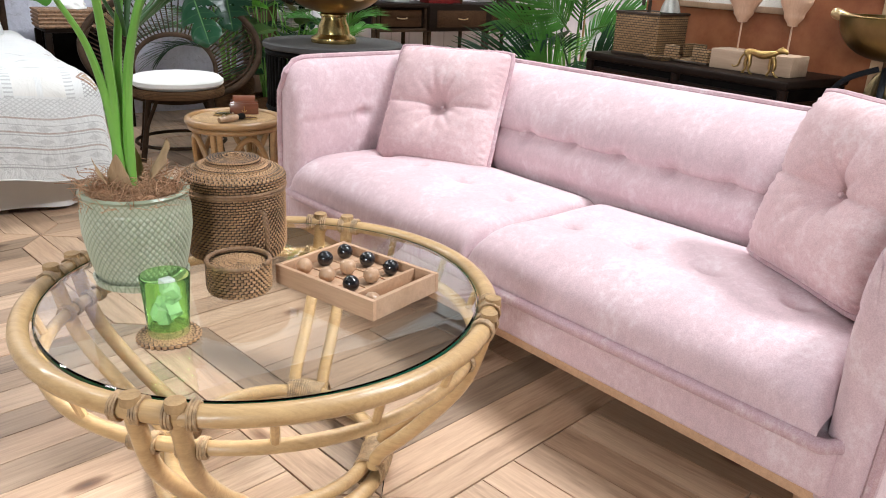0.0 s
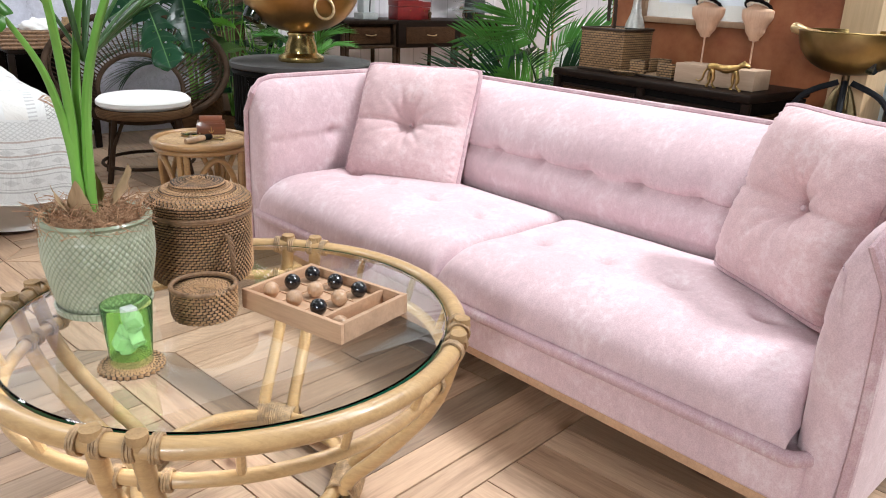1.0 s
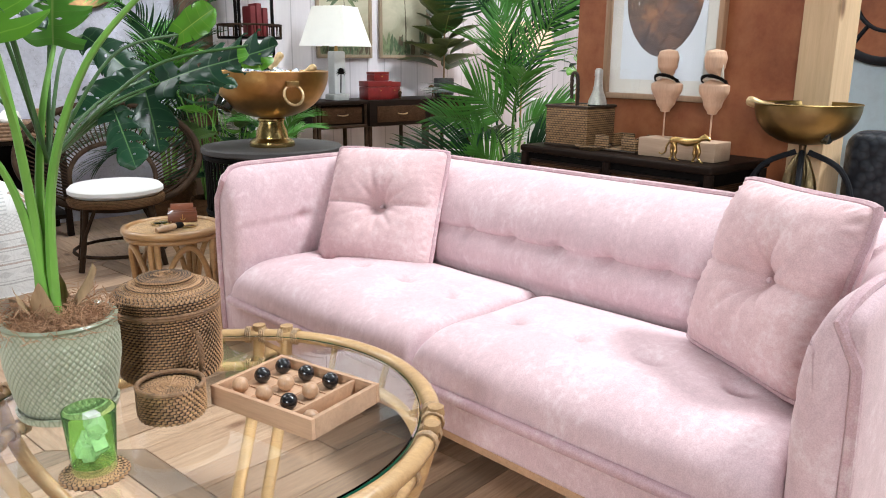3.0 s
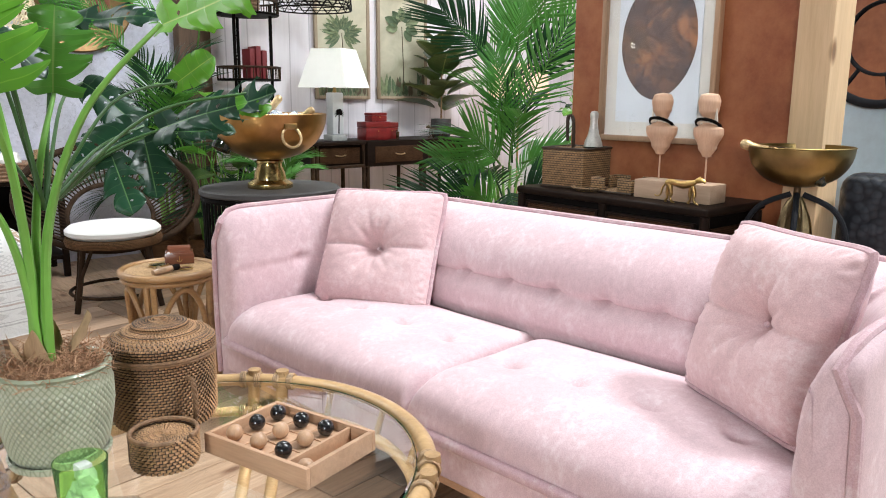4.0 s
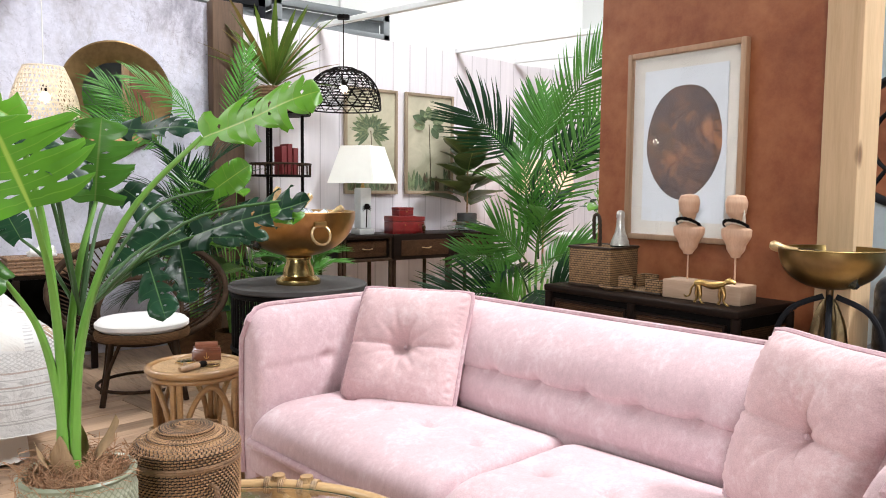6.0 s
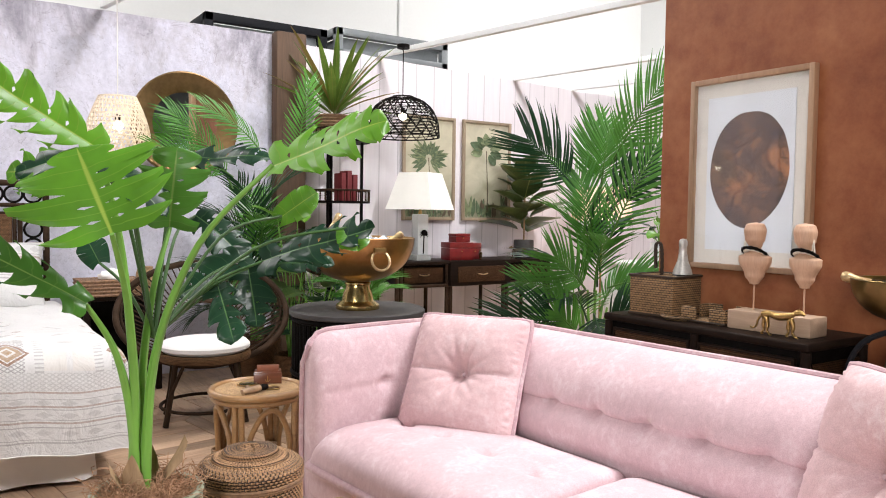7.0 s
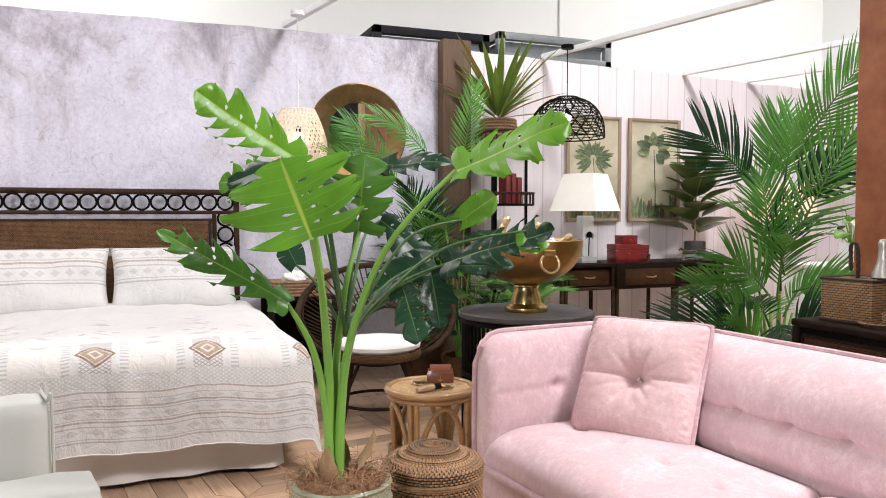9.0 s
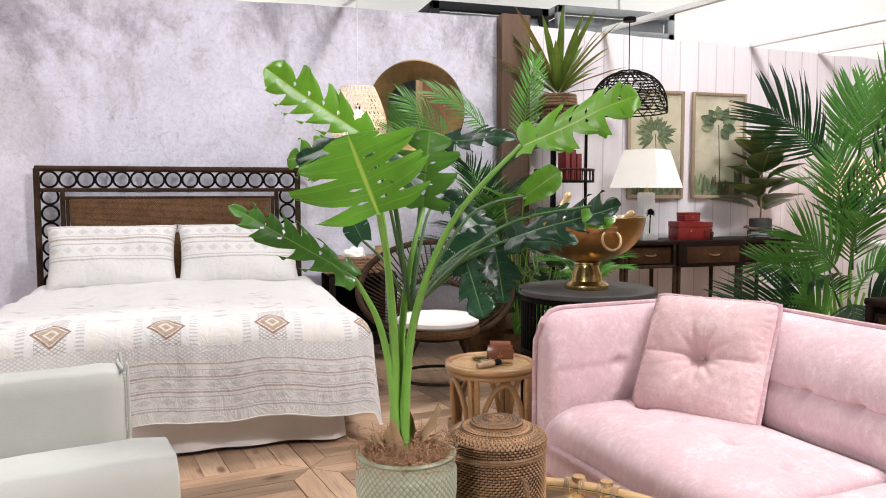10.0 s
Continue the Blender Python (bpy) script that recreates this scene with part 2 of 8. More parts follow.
def lathe(profile, n=48, bm=None, m=None, uv=True, sweep=360.0, bumpy=None):
    """Turns (radius, height) pairs round z. UV in metres along the turn and the profile."""
    b = bmesh.new()
    lay = b.loops.layers.uv.new("uv")
    closed = sweep >= 359.9
    cols = n if closed else n + 1
    rings = []
    for k, (r, z) in enumerate(profile):
        ring = []
        for i in range(cols):
            a = radians(sweep) * i / n
            rr = r if bumpy is None else r + bumpy(a, z)
            ring.append(b.verts.new((rr * math.cos(a), rr * math.sin(a), z)))
        rings.append(ring)
    run = [0]
    for (r0, z0), (r1, z1) in zip(profile, profile[1:]):
        run.append(run[-1] + math.hypot(r1 - r0, z1 - z0))
    big = max(r for r, z in profile)
    for k in range(len(profile) - 1):
        for i in range(n):
            j = (i + 1) % cols
            f = b.faces.new((rings[k][i], rings[k][j], rings[k + 1][j], rings[k + 1][i]))
            us = [radians(sweep) * q / n * big for q in (i, i + 1, i + 1, i)]
            for lp, uu, vv in zip(f.loops, us, (run[k], run[k], run[k + 1], run[k + 1])):
                lp[lay].uv = (uu, vv)
    bmesh.ops.remove_doubles(b, verts=[v for v in b.verts if v.co.x ** 2 + v.co.y ** 2 < 1e-10], dist=1e-5)
    if m is not None:
        b.transform(m)
    return join(bm, b)


def smooth_path(pts, per=6, closed=False):
    """Catmull-Rom through the points."""
    p = [Vector(q) for q in pts]
    out, n = [], len(p)
    for i in range(n if closed else n - 1):
        a, b, c, d = (p[(i - 1) % n], p[i], p[(i + 1) % n], p[(i + 2) % n]) if closed else (p[max(i - 1, 0)], p[i], p[i + 1], p[min(i + 2, n - 1)])
        for k in range(per):
            t = k / per
            out.append(0.5 * (2 * b + (c - a) * t + (2 * a - 5 * b + 4 * c - d) * t * t + (3 * b - a - 3 * c + d) * t ** 3))
    if not closed:
        out.append(p[-1])
    return out


def tube(pts, r, n=8, closed=False, bm=None, flat=1.0, caps=True):
    """A round rod along points; r is a number or a list. flat squeezes it."""
    b = bmesh.new() if bm is None else bm
    p = [Vector(q) for q in pts]
    m = len(p)
    rad = r if isinstance(r, (list, tuple)) else [r] * m
    rings, prev = [], None
    for i in range(m):
        d = (p[(i + 1) % m] - p[i - 1]) if closed else (p[min(i + 1, m - 1)] - p[max(i - 1, 0)])
        d = d.normalized() if d.length > 1e-9 else Vector((0, 0, 1))
        if prev is None:
            u = d.cross(Vector((0, 0, 1)))
            u = u.normalized() if u.length > 1e-3 else d.cross(Vector((1, 0, 0))).normalized()
        else:
            u = prev - d * prev.dot(d)
            u = u.normalized() if u.length > 1e-6 else d.orthogonal().normalized()
        prev = u
        w = d.cross(u)
        rings.append([b.verts.new(p[i] + rad[i] * (u * math.cos(2 * math.pi * k / n) + w * flat * math.sin(2 * math.pi * k / n))) for k in range(n)])
    for i in range(m if closed else m - 1):
        a, c = rings[i], rings[(i + 1) % m]
        shift = 0
        if closed and i == m - 1:
            shift = min(range(n), key=lambda s: sum((a[k].co - c[(k + s) % n].co).length for k in range(n)))
        for k in range(n):
            b.faces.new((a[k], a[(k + 1) % n], c[(k + 1 + shift) % n], c[(k + shift) % n]))
    if caps and not closed:
        b.faces.new(rings[0][::-1])
        b.faces.new(rings[-1])
    return b


def circle(r, n, z=0.0, a0=0.0, a1=360.0, cx=0.0, cy=0.0):
    full = abs(a1 - a0) >= 359.9
    return [(cx + r * math.cos(radians(a0 + (a1 - a0) * i / n)), cy + r * math.sin(radians(a0 + (a1 - a0) * i / n)), z) for i in range(n if full else n + 1)]


def sheet(fn, nu, nv, bm=None, closed_u=False):
    """A surface from fn(u, v) with u, v in 0..1. UV from its lengths."""
    b = bmesh.new() if bm is None else bm
    lay = b.loops.layers.uv.verify()
    g = [[b.verts.new(fn(i / nu, j / nv)) for j in range(nv + 1)] for i in range(nu if closed_u else nu + 1)]
    lu = sum((g[i + 1][nv // 2].co - g[i][nv // 2].co).length for i in range(len(g) - 1))
    lv = sum((g[len(g) // 2][j + 1].co - g[len(g) // 2][j].co).length for j in range(nv))
    for i in range(nu):
        i2 = (i + 1) % len(g)
        for j in range(nv):
            f = b.faces.new((g[i][j], g[i2][j], g[i2][j + 1], g[i][j + 1]))
            for lp, (uu, vv) in zip(f.loops, ((i, j), (i + 1, j), (i + 1, j + 1), (i, j + 1))):
                lp[lay].uv = (uu / nu * lu, vv / nv * lv)
    return b


def pillow(w, d, h, n=22, soft=0.45, dents=(), wave=0.0, seed=0, pinch=0.06, squarish=4.0):
    """A stuffed pad in the xy plane, middle at the origin, w by d and h thick; dents: (x, y, depth, radius) on the upper side."""
    b = bmesh.new()
    lay = b.loops.layers.uv.verify()
    top, bot = {}, {}
    for i in range(n + 1):
        for j in range(n + 1):
            u, v = -1 + 2 * i / n, -1 + 2 * j / n
            u, v = math.sin(u * math.pi / 2) * 0.35 + u * 0.65, math.sin(v * math.pi / 2) * 0.35 + v * 0.65
            e = max(0.0, 1 - abs(u) ** squarish) ** soft * max(0.0, 1 - abs(v) ** squarish) ** soft
            x = u * w / 2 * (1 - pinch * (1 - abs(v) ** 2) * abs(u) ** 3)
            y = v * d / 2 * (1 - pinch * (1 - abs(u) ** 2) * abs(v) ** 3)
            z = h / 2 * e
            zt = z + wave * noise.noise(Vector((x * 6, y * 6, seed))) * e
            for dx, dy, dd, dr in dents:
                q = ((x - dx) ** 2 + (y - dy) ** 2) / dr ** 2
                zt -= dd * math.exp(-q * 2.2)
            top[i, j] = b.verts.new((x, y, zt))
            bot[i, j] = top[i, j] if i in (0, n) or j in (0, n) else b.verts.new((x, y, -z))
    for i in range(n):
        for j in range(n):
            for src, rev in ((top, False), (bot, True)):
                q = [src[i, j], src[i + 1, j], src[i + 1, j + 1], src[i, j + 1]]
                f = b.faces.new(q[::-1] if rev else q)
                for lp in f.loops:
                    lp[lay].uv = (lp.vert.co.x, lp.vert.co.y)
    return b


def outline_of_pillow(w, d, n=12, pinch=0.06):
    pts = []
    for s, fixed in ((0, -1), (1, 1), (2, 1), (3, -1)):
        for k in range(n):
            t = -1 + 2 * k / n
            u, v = {0: (t, -1), 1: (1, t), 2: (-t, 1), 3: (-1, -t)}[s]
            pts.append((u * w / 2 * (1 - pinch * (1 - v * v) * abs(u) ** 3), v * d / 2 * (1 - pinch * (1 - u * u) * abs(v) ** 3), 0))
    return pts


def bm_new():
    return bmesh.new()

# ---- structure ----
MURAL_TOP, WALL_Y = 2.62, 5.8


def mural():
    """Printed cloth of weathered lilac-grey plaster: broad stains, fine cracks, soft relief of the hung fabric."""
    m, n, l, b = nodes_of("printed_plaster_cloth")
    v = coords(n, l, (1, 1, 1))
    big, mid, fine = noise_node(n, l, v, 0.9, 6, 0.6, 0.8), noise_node(n, l, v, 4.0, 8, 0.65, 0.5), noise_node(n, l, v, 34, 6, 0.7)
    r = ramp_node(n, [(0.30, (0.50, 0.49, 0.56)), (0.42, (0.60, 0.60, 0.71)), (0.62, (0.66, 0.66, 0.78)), (0.75, (0.70, 0.66, 0.70))])
    l.new(big, r.inputs[0])
    out = mix(n, l, 0.40, r.outputs[0], ramp_out(n, l, mid, (0.50, 0.49, 0.55), (0.74, 0.74, 0.84)))
    out = mix(n, l, 0.22, out, ramp_out(n, l, fine, (0.34, 0.33, 0.37), (0.84, 0.83, 0.92)))
    # printed weathering: dark crumbled patches that run in from the top, thinning out below
    sep = n.new("ShaderNodeSeparateXYZ")
    tc = n.new("ShaderNodeTexCoord")
    l.new(tc.outputs["Object"], sep.inputs[0])
    high = n.new("ShaderNodeMapRange")
    high.inputs["From Min"].default_value, high.inputs["From Max"].default_value = 1.35, 2.62
    high.inputs["To Min"].default_value, high.inputs["To Max"].default_value = -0.12, 0.13
    l.new(sep.outputs[2], high.inputs["Value"])
    drip = noise_node(n, l, coords(n, l, (1.0, 1, 0.6)), 2.0, 10, 0.68, 0.4)
    wet = n.new("ShaderNodeMath")
    wet.operation = "ADD"
    l.new(drip, wet.inputs[0])
    l.new(high.outputs[0], wet.inputs[1])
    dr = ramp_node(n, [(0.54, (1, 1, 1)), (0.60, (0.84, 0.82, 0.80)), (0.66, (0.58, 0.55, 0.55)), (0.74, (0.36, 0.34, 0.34))])
    l.new(wet.outputs[0], dr.inputs[0])
    out = mix(n, l, 0.85, out, dr.outputs[0], "MULTIPLY")
    vo = n.new("ShaderNodeTexNoise")
    vo.inputs["Scale"].default_value, vo.inputs["Detail"].default_value, vo.inputs["Distortion"].default_value = 5.0, 8, 1.6
    l.new(v, vo.inputs["Vector"])
    cr = ramp_node(n, [(0.492, (1, 1, 1)), (0.5, (0.50, 0.48, 0.50)), (0.508, (1, 1, 1))])
    l.new(vo.outputs["Fac"], cr.inputs[0])
    out = mix(n, l, 0.55, out, cr.outputs[0], "MULTIPLY")
    l.new(out, b.inputs["Base Color"])
    b.inputs["Roughness"].default_value = 0.85
    k = bump(n, l, b, mid, 0.45, 0.03)
    bump(n, l, b, fine, 0.25, 0.006, k)
    return m


def leather_wall():
    m, n, l, b = nodes_of("rust_brown_hide_panel")
    v = coords(n, l, (1, 1, 1))
    big, mid, fine = noise_node(n, l, v, 2.2, 6, 0.6, 0.4), noise_node(n, l, v, 11, 8, 0.7), noise_node(n, l, v, 130, 4)
    r = ramp_node(n, [(0.3, (0.17, 0.042, 0.014)), (0.52, (0.27, 0.078, 0.026)), (0.72, (0.38, 0.14, 0.055))])
    l.new(big, r.inputs[0])
    out = mix(n, l, 0.3, r.outputs[0], ramp_out(n, l, mid, (0.17, 0.045, 0.018), (0.45, 0.19, 0.08)))
    l.new(out, b.inputs["Base Color"])
    b.inputs["Roughness"].default_value = 0.5
    k = bump(n, l, b, mid, 0.2, 0.006)
    bump(n, l, b, fine, 0.2, 0.002, k)
    return m


def slat_cloth():
    """White boarding printed on hung cloth: faint vertical joints."""
    m, n, l, b = nodes_of("white_board_print")
    v = coords(n, l, (1, 1, 1))
    w = n.new("ShaderNodeTexBrick")
    w.offset = 0.0
    w.inputs["Scale"].default_value = 1.0
    w.inputs["Color1"].default_value, w.inputs["Color2"].default_value = (0.80, 0.765, 0.80, 1), (0.74, 0.71, 0.745, 1)
    w.inputs["Mortar"].default_value = (0.50, 0.47, 0.50, 1)
    w.inputs["Mortar Size"].default_value, w.inputs["Brick Width"].default_value, w.inputs["Row Height"].default_value = 0.006, 0.19, 40.0
    tc = n.new("ShaderNodeTexCoord")
    sep, cmb = n.new("ShaderNodeSeparateXYZ"), n.new("ShaderNodeCombineXYZ")
    l.new(tc.outputs["Object"], sep.inputs[0])
    l.new(sep.outputs[0], cmb.inputs[0])
    l.new(sep.outputs[2], cmb.inputs[1])
    l.new(cmb.outputs[0], w.inputs["Vector"])
    streak = noise_node(n, l, coords(n, l, (14, 14, 0.8)), 2.0, 6, 0.6)
    out = mix(n, l, 0.3, w.outputs["Color"], ramp_out(n, l, streak, (0.66, 0.62, 0.66), (0.86, 0.82, 0.85)))
    l.new(out, b.inputs["Base Color"])
    b.inputs["Roughness"].default_value = 0.8
    bump(n, l, b, noise_node(n, l, v, 2.5, 5), 0.3, 0.03)
    return m


MURAL, HIDE, BOARDS = mural(), leather_wall(), slat_cloth()
BLUE = plain("pale_blue_paint", (0.50, 0.64, 0.72), 0.7, 0, 0.16, 2.5, 0.2, 30)
BEAM = wood("old_timber_beam", (0.13, 0.075, 0.042), (0.05, 0.028, 0.016), "z", 0.75, 1.0, False)
PEACH = plain("peach_wall", (0.80, 0.62, 0.52), 0.8, 0, 0.05, 1, 0.1, 30)


def structure(name, bm, mat, label, category="wall", smooth=False):
    return solid(name, bm, mat, Matrix(), label, category, "", "structure", smooth)


def cloth_wall(x0, x1, y, top0, top1, seed, seams=()):
    """A stretched cloth with soft sags between its fixings, 6 cm deep."""
    def front(u, v):
        x = x0 + (x1 - x0) * u
        top = top0 + (top1 - top0) * u
        fold = sum(0.012 * math.exp(-((x - q) / 0.022) ** 2) for q in seams)
        return (x, y - fold - 0.012 * noise.noise(Vector((x * 2.2, v * 3, seed))) - 0.006 * noise.noise(Vector((x * 7, v * 5, seed))), top * v + 0.01 * noise.noise(Vector((x * 3, seed, 0))) * (v > 0.99))
    bm = sheet(front, 260, 24)
    box(x0, y + 0.03, 0, x1, y + 0.09, min(top0, top1) - 0.01, 0, bm=bm)
    return bm


structure("ground", box(-14, -14, -0.2, 15.7, 14, -0.012), GAP, "dark subfloor under the pine boards", "floor")
structure("wall_bed", cloth_wall(-3.2, 2.44, WALL_Y, 2.60, 2.63, 1.0, (-0.63, 1.21)), MURAL, "lilac grey weathered plaster print on stretched cloth", "wall", True)
structure("wall_panel", cloth_wall(2.62, 8.4, WALL_Y + 0.06, 2.60, 2.46, 5.0), BOARDS, "white vertical board print on stretched cloth", "wall", True)
structure("wall_rust", box(3.06, 1.315, 0.0, 3.14, 2.415, 3.1, 0.004), HIDE, "rust brown leather-look display wall panel", "wall")
structure("wall_blue", box(3.9, -3.0, 0, 3.98, 1.75, 2.46, 0.004), BLUE, "pale blue washed plaster partition wall", "wall")
structure("wall_peach", box(8.4, 2.4, 0, 8.48, 5.9, 2.45, 0.004), PEACH, "peach lit partition of the next stand", "wall")

# the hall round the stand, its unseen sides grey to cut bounced light
structure("hall_wall_north", box(-14, 13.8, 0, 15.7, 14, 8.2), HALL, "high white exhibition hall wall", "wall")
structure("hall_wall_south", box(-14, -14, 0, 15.7, -13.8, 8.2), HALL_GREY, "high exhibition hall wall, unseen and grey to cut bounced light", "wall")
structure("hall_wall_west", box(-14, -13.8, 0, -13.8, 13.8, 8.2), HALL_GREY, "high exhibition hall wall, unseen and grey to cut bounced light", "wall")
structure("hall_wall_east", box(15.5, -13.8, 0, 15.7, 13.8, 8.2), HALL, "high white exhibition hall wall", "wall")
structure("ceiling", box(-14, -14, 8.2, 15.7, 14, 8.3), HALL_GREY, "high exhibition hall roof, unseen and grey to cut bounced light", "ceiling")
structure("hall_pilaster", box(8.21, 13.74, 0, 8.29, 13.8, 8.2, 0.01), HALL, "white cover strip on the hall wall", "trim")
structure("pine_upright", box(3.0, 1.18, 0.0, 3.16, 1.312, 3.1, 0.004), PINE, "raw knotty pine board on the wall's edge", "trim")
structure("timber_post", box(2.405, 5.68, 0.0, 2.655, 5.80, 2.64, 0.012), BEAM, "old dark weathered timber post", "post", True)
# white bars that brace the walls, running slightly askew to them
for bx, by, top, turn in ((3.41, 5.85, 2.60, 11.4), (4.92, 5.85, 2.56, 11), (5.70, 5.85, 2.545, 15), (1.165, 5.8, 2.655, 11), (-1.30, 5.8, 2.655, 11)):
    solid("roof_bar", box(-0.022, -4.4, -0.022, 0.022, 0, 0.022, 0.005), WHITE_STEEL, pose(bx, by, top, 0, 0, turn), "white steel bar bracing the stand walls", "beam", "", "structure", False)


def hall_crate(x0, x1, y0, y1, top, rail):
    t = thing("container", pose(0, 0, 0), "grey steel shipping container behind the stand wall", "container", "containers behind the wall")
    part("body", box(x0 + 0.05, y0 + 0.05, 0.0, x1 - 0.05, y1, top - 0.05), STEEL, t)
    for a, b in (((x0, y0, top), (x1, y0, top)), ((x0, y1, top), (x1, y1, top)), ((x0, y0, top - 0.24), (x1, y0, top - 0.24)), ((x0, y0, top), (x0, y1, top)), ((x1, y0, top), (x1, y1, top)), ((x0, y0, 0), (x0, y0, top)), ((x1, y0, 0), (x1, y0, top))):
        part("rail", box(min(a[0], b[0]) - 0.045, min(a[1], b[1]) - 0.045, min(a[2], b[2]) - 0.045, max(a[0], b[0]) + 0.045, max(a[1], b[1]) + 0.045, max(a[2], b[2]) + 0.045, 0.008), rail, t, "steel corner rail")
    return t


hall_crate(2.56, 3.85, 8.0, 9.6, 3.24, BLACK_STEEL)
hall_crate(4.05, 5.5, 8.0, 9.4, 3.30, STEEL)

# ---- sofa ----
SOFA = pose(1.42, 1.52, 0, 0, 0, 5)


def sofa():
    top, half, depth = 0.775, 1.115, 0.86
    s = thing("sofa", SOFA, "pale pink velvet tufted sofa with piped curved back", "sofa")

    # the U of the shell seen from above, from the front of one arm round the back to the other
    rc = 0.20
    path = [(0.0, half), (0.2, half), (0.4, half), (depth - rc, half)]
    for k in range(1, 8):
        a = radians(90 - 90 * k / 8)
        path.append((depth - rc + rc * math.cos(a), half - rc + rc * math.sin(a)))
    for k in range(0, 15):
        path.append((depth, (half - rc) * (1 - 2 * k / 14)))
    for k in range(1, 8):
        a = radians(-90 * k / 8)
        path.append((depth - rc + rc * math.cos(a), -half + rc + rc * math.sin(a)))
    path += [(depth - rc, -half), (0.4, -half), (0.2, -half), (0.0, -half)]
    P = [Vector((x, y, 0)) for x, y in path]
    run = [0.0]
    for a, b in zip(P, P[1:]):
        run.append(run[-1] + (b - a).length)
    total = run[-1]

    def at(t):
        d = t * total
        for k in range(len(P) - 1):
            if run[k + 1] >= d - 1e-9:
                q = (d - run[k]) / max(run[k + 1] - run[k], 1e-9)
                tan = (P[k + 1] - P[k]).normalized()
                a, b = P[max(k - 1, 0)], P[min(k + 2, len(P) - 1)]
                t2 = (P[k + 1] - a).normalized().lerp((b - P[k]).normalized(), q).normalized()
                return P[k].lerp(P[k + 1], q), Vector((t2.y, -t2.x, 0))
        return P[-1], Vector((0, 1, 0))

    # buttons along the inside at two thirds of its height
    dent_s = []
    for k in range(9):
        yy = 0.80 - 1.60 * k / 8
        dent_s.append((run[11] + (P[11] - Vector((depth, yy, 0))).length) / total)
    dent_s += [0.30 / total, 1 - 0.30 / total]

    def shell(u, v):
        p, n = at(u)                      # n points inwards
        inward = n if n.dot(Vector((0.45, 0, 0)) - p) > 0 else -n
        is_back = max(0.0, min(1.0, (p.x - 0.35) / 0.4))
        thick = 0.115 + 0.085 * is_back
        lean = 0.0 + 0.10 * is_back       # the inside slopes back towards the top
        z0 = 0.155
        # section: v 0 inner bottom -> 0.36 seam -> 0.75 piped edge -> 1 outer bottom
        seam = 0.56
        deep = thick + 0.055 * is_back
        if v < 0.36:
            q = v / 0.36
            z = z0 + (seam - z0) * q
            lower = max(0, min(1, (z - 0.42) / 0.14))
            off = deep + 0.05 * is_back * (1 - q) + 0.03 * math.sin(math.pi * lower) ** 0.7 * (0.15 + 0.85 * is_back) + 0.004 * noise.noise(Vector((u * 26, z * 7, 2)))
        elif v < 0.75:
            q = (v - 0.36) / 0.39
            a = math.pi / 2 * q ** 0.9
            z = seam + (top - seam) * math.sin(a) ** 1.12
            off = 0.02 + (deep + 0.004 + 0.010 * is_back - 0.02) * math.cos(a) ** 0.95 + 0.004 * noise.noise(Vector((u * 22, z * 6, 4)))
        if v < 0.75:
            dip = 0.0
            for d in dent_s:
                dd = (u - d) * total
                dip += 0.026 * math.exp(-(dd / 0.026) ** 2 - ((z - seam) / 0.022) ** 2)
                dip += 0.010 * math.exp(-(dd / 0.040) ** 2) * max(0, 1 - abs(z - seam) / 0.12) * (0.3 + 0.7 * is_back)
            dip += (0.004 + 0.010 * is_back) * math.exp(-((z - seam) / 0.009) ** 2)
            off -= dip
        else:
            q = (v - 0.75) / 0.25
            z = top - 0.012 - (top - 0.012 - z0) * q
            off = -0.004 - 0.012 * math.sin(math.pi * q)
        # rounded front of the arms
        end = min(u, 1 - u) * total
        co = p + inward * off
        if end < 0.10:
            shrink = 1 - math.sqrt(max(0, 1 - (1 - end / 0.10) ** 2))
            mid = p + inward * (thick * 0.5)
            co = co.lerp(Vector((mid.x - 0.0, mid.y, 0)), shrink * (0.5 if v < 0.75 else 0.12))
            z -= shrink * 0.05 * (1 if v > 0.5 else 0.3)
        co.z = z
        return co

    bm = sheet(shell, 260, 80)
    # close the fronts of the arms
    bm.verts.ensure_lookup_table()
    cols = 81
    rings = [[bm.verts[base + k] for k in range(cols)] for base in (0, 260 * cols)]
    for sign, ring in zip((1, -1), rings):
        mid = bm.verts.new(sum((v.co for v in ring), Vector()) / cols + Vector((-0.012, 0, 0)))
        for k in range(cols):
            a, c = ring[k], ring[(k + 1) % cols]
            bm.faces.new((a, c, mid) if sign > 0 else (c, a, mid))
    part("shell", bm, PINK, s, "", True, 75)

    # piping: up the outer front of each arm and round the top's outer edge
    pts = []
    for k in range(8):
        pts.append(shell(0.0, 0.985 - 0.03 * k) + Vector((-0.006, 0, 0)))
    for k in range(0, 101):
        pts.append(shell(k / 100, 0.735) + Vector((0, 0, 0.002)))
    for k in range(8):
        pts.append(shell(1.0, 0.775 + 0.03 * k) + Vector((-0.006, 0, 0)))
    part("piping", tube(pts, 0.0115, 8), PINK_DARK, s, "darker pink velvet piping")

    # base box, its piping and the wooden plinth with legs
    w = half - 0.10
    part("base", box(-0.018, -w - 0.03, 0.165, depth - 0.12, w + 0.03, 0.292, 0.012, 3), PINK, s)
    part("base_piping", tube([(0.0, -w - 0.03, 0.284), (-0.030, -w - 0.01, 0.284), (-0.038, 0, 0.285), (-0.030, w + 0.01, 0.284), (0.0, w + 0.03, 0.284)], 0.017, 10), PINK_DARK, s, "pink velvet piping along the seat base")
    part("plinth", box(0.012, -w - 0.06, 0.125, depth - 0.06, w + 0.06, 0.164, 0.004), OAK, s, "pale oak plinth rail")
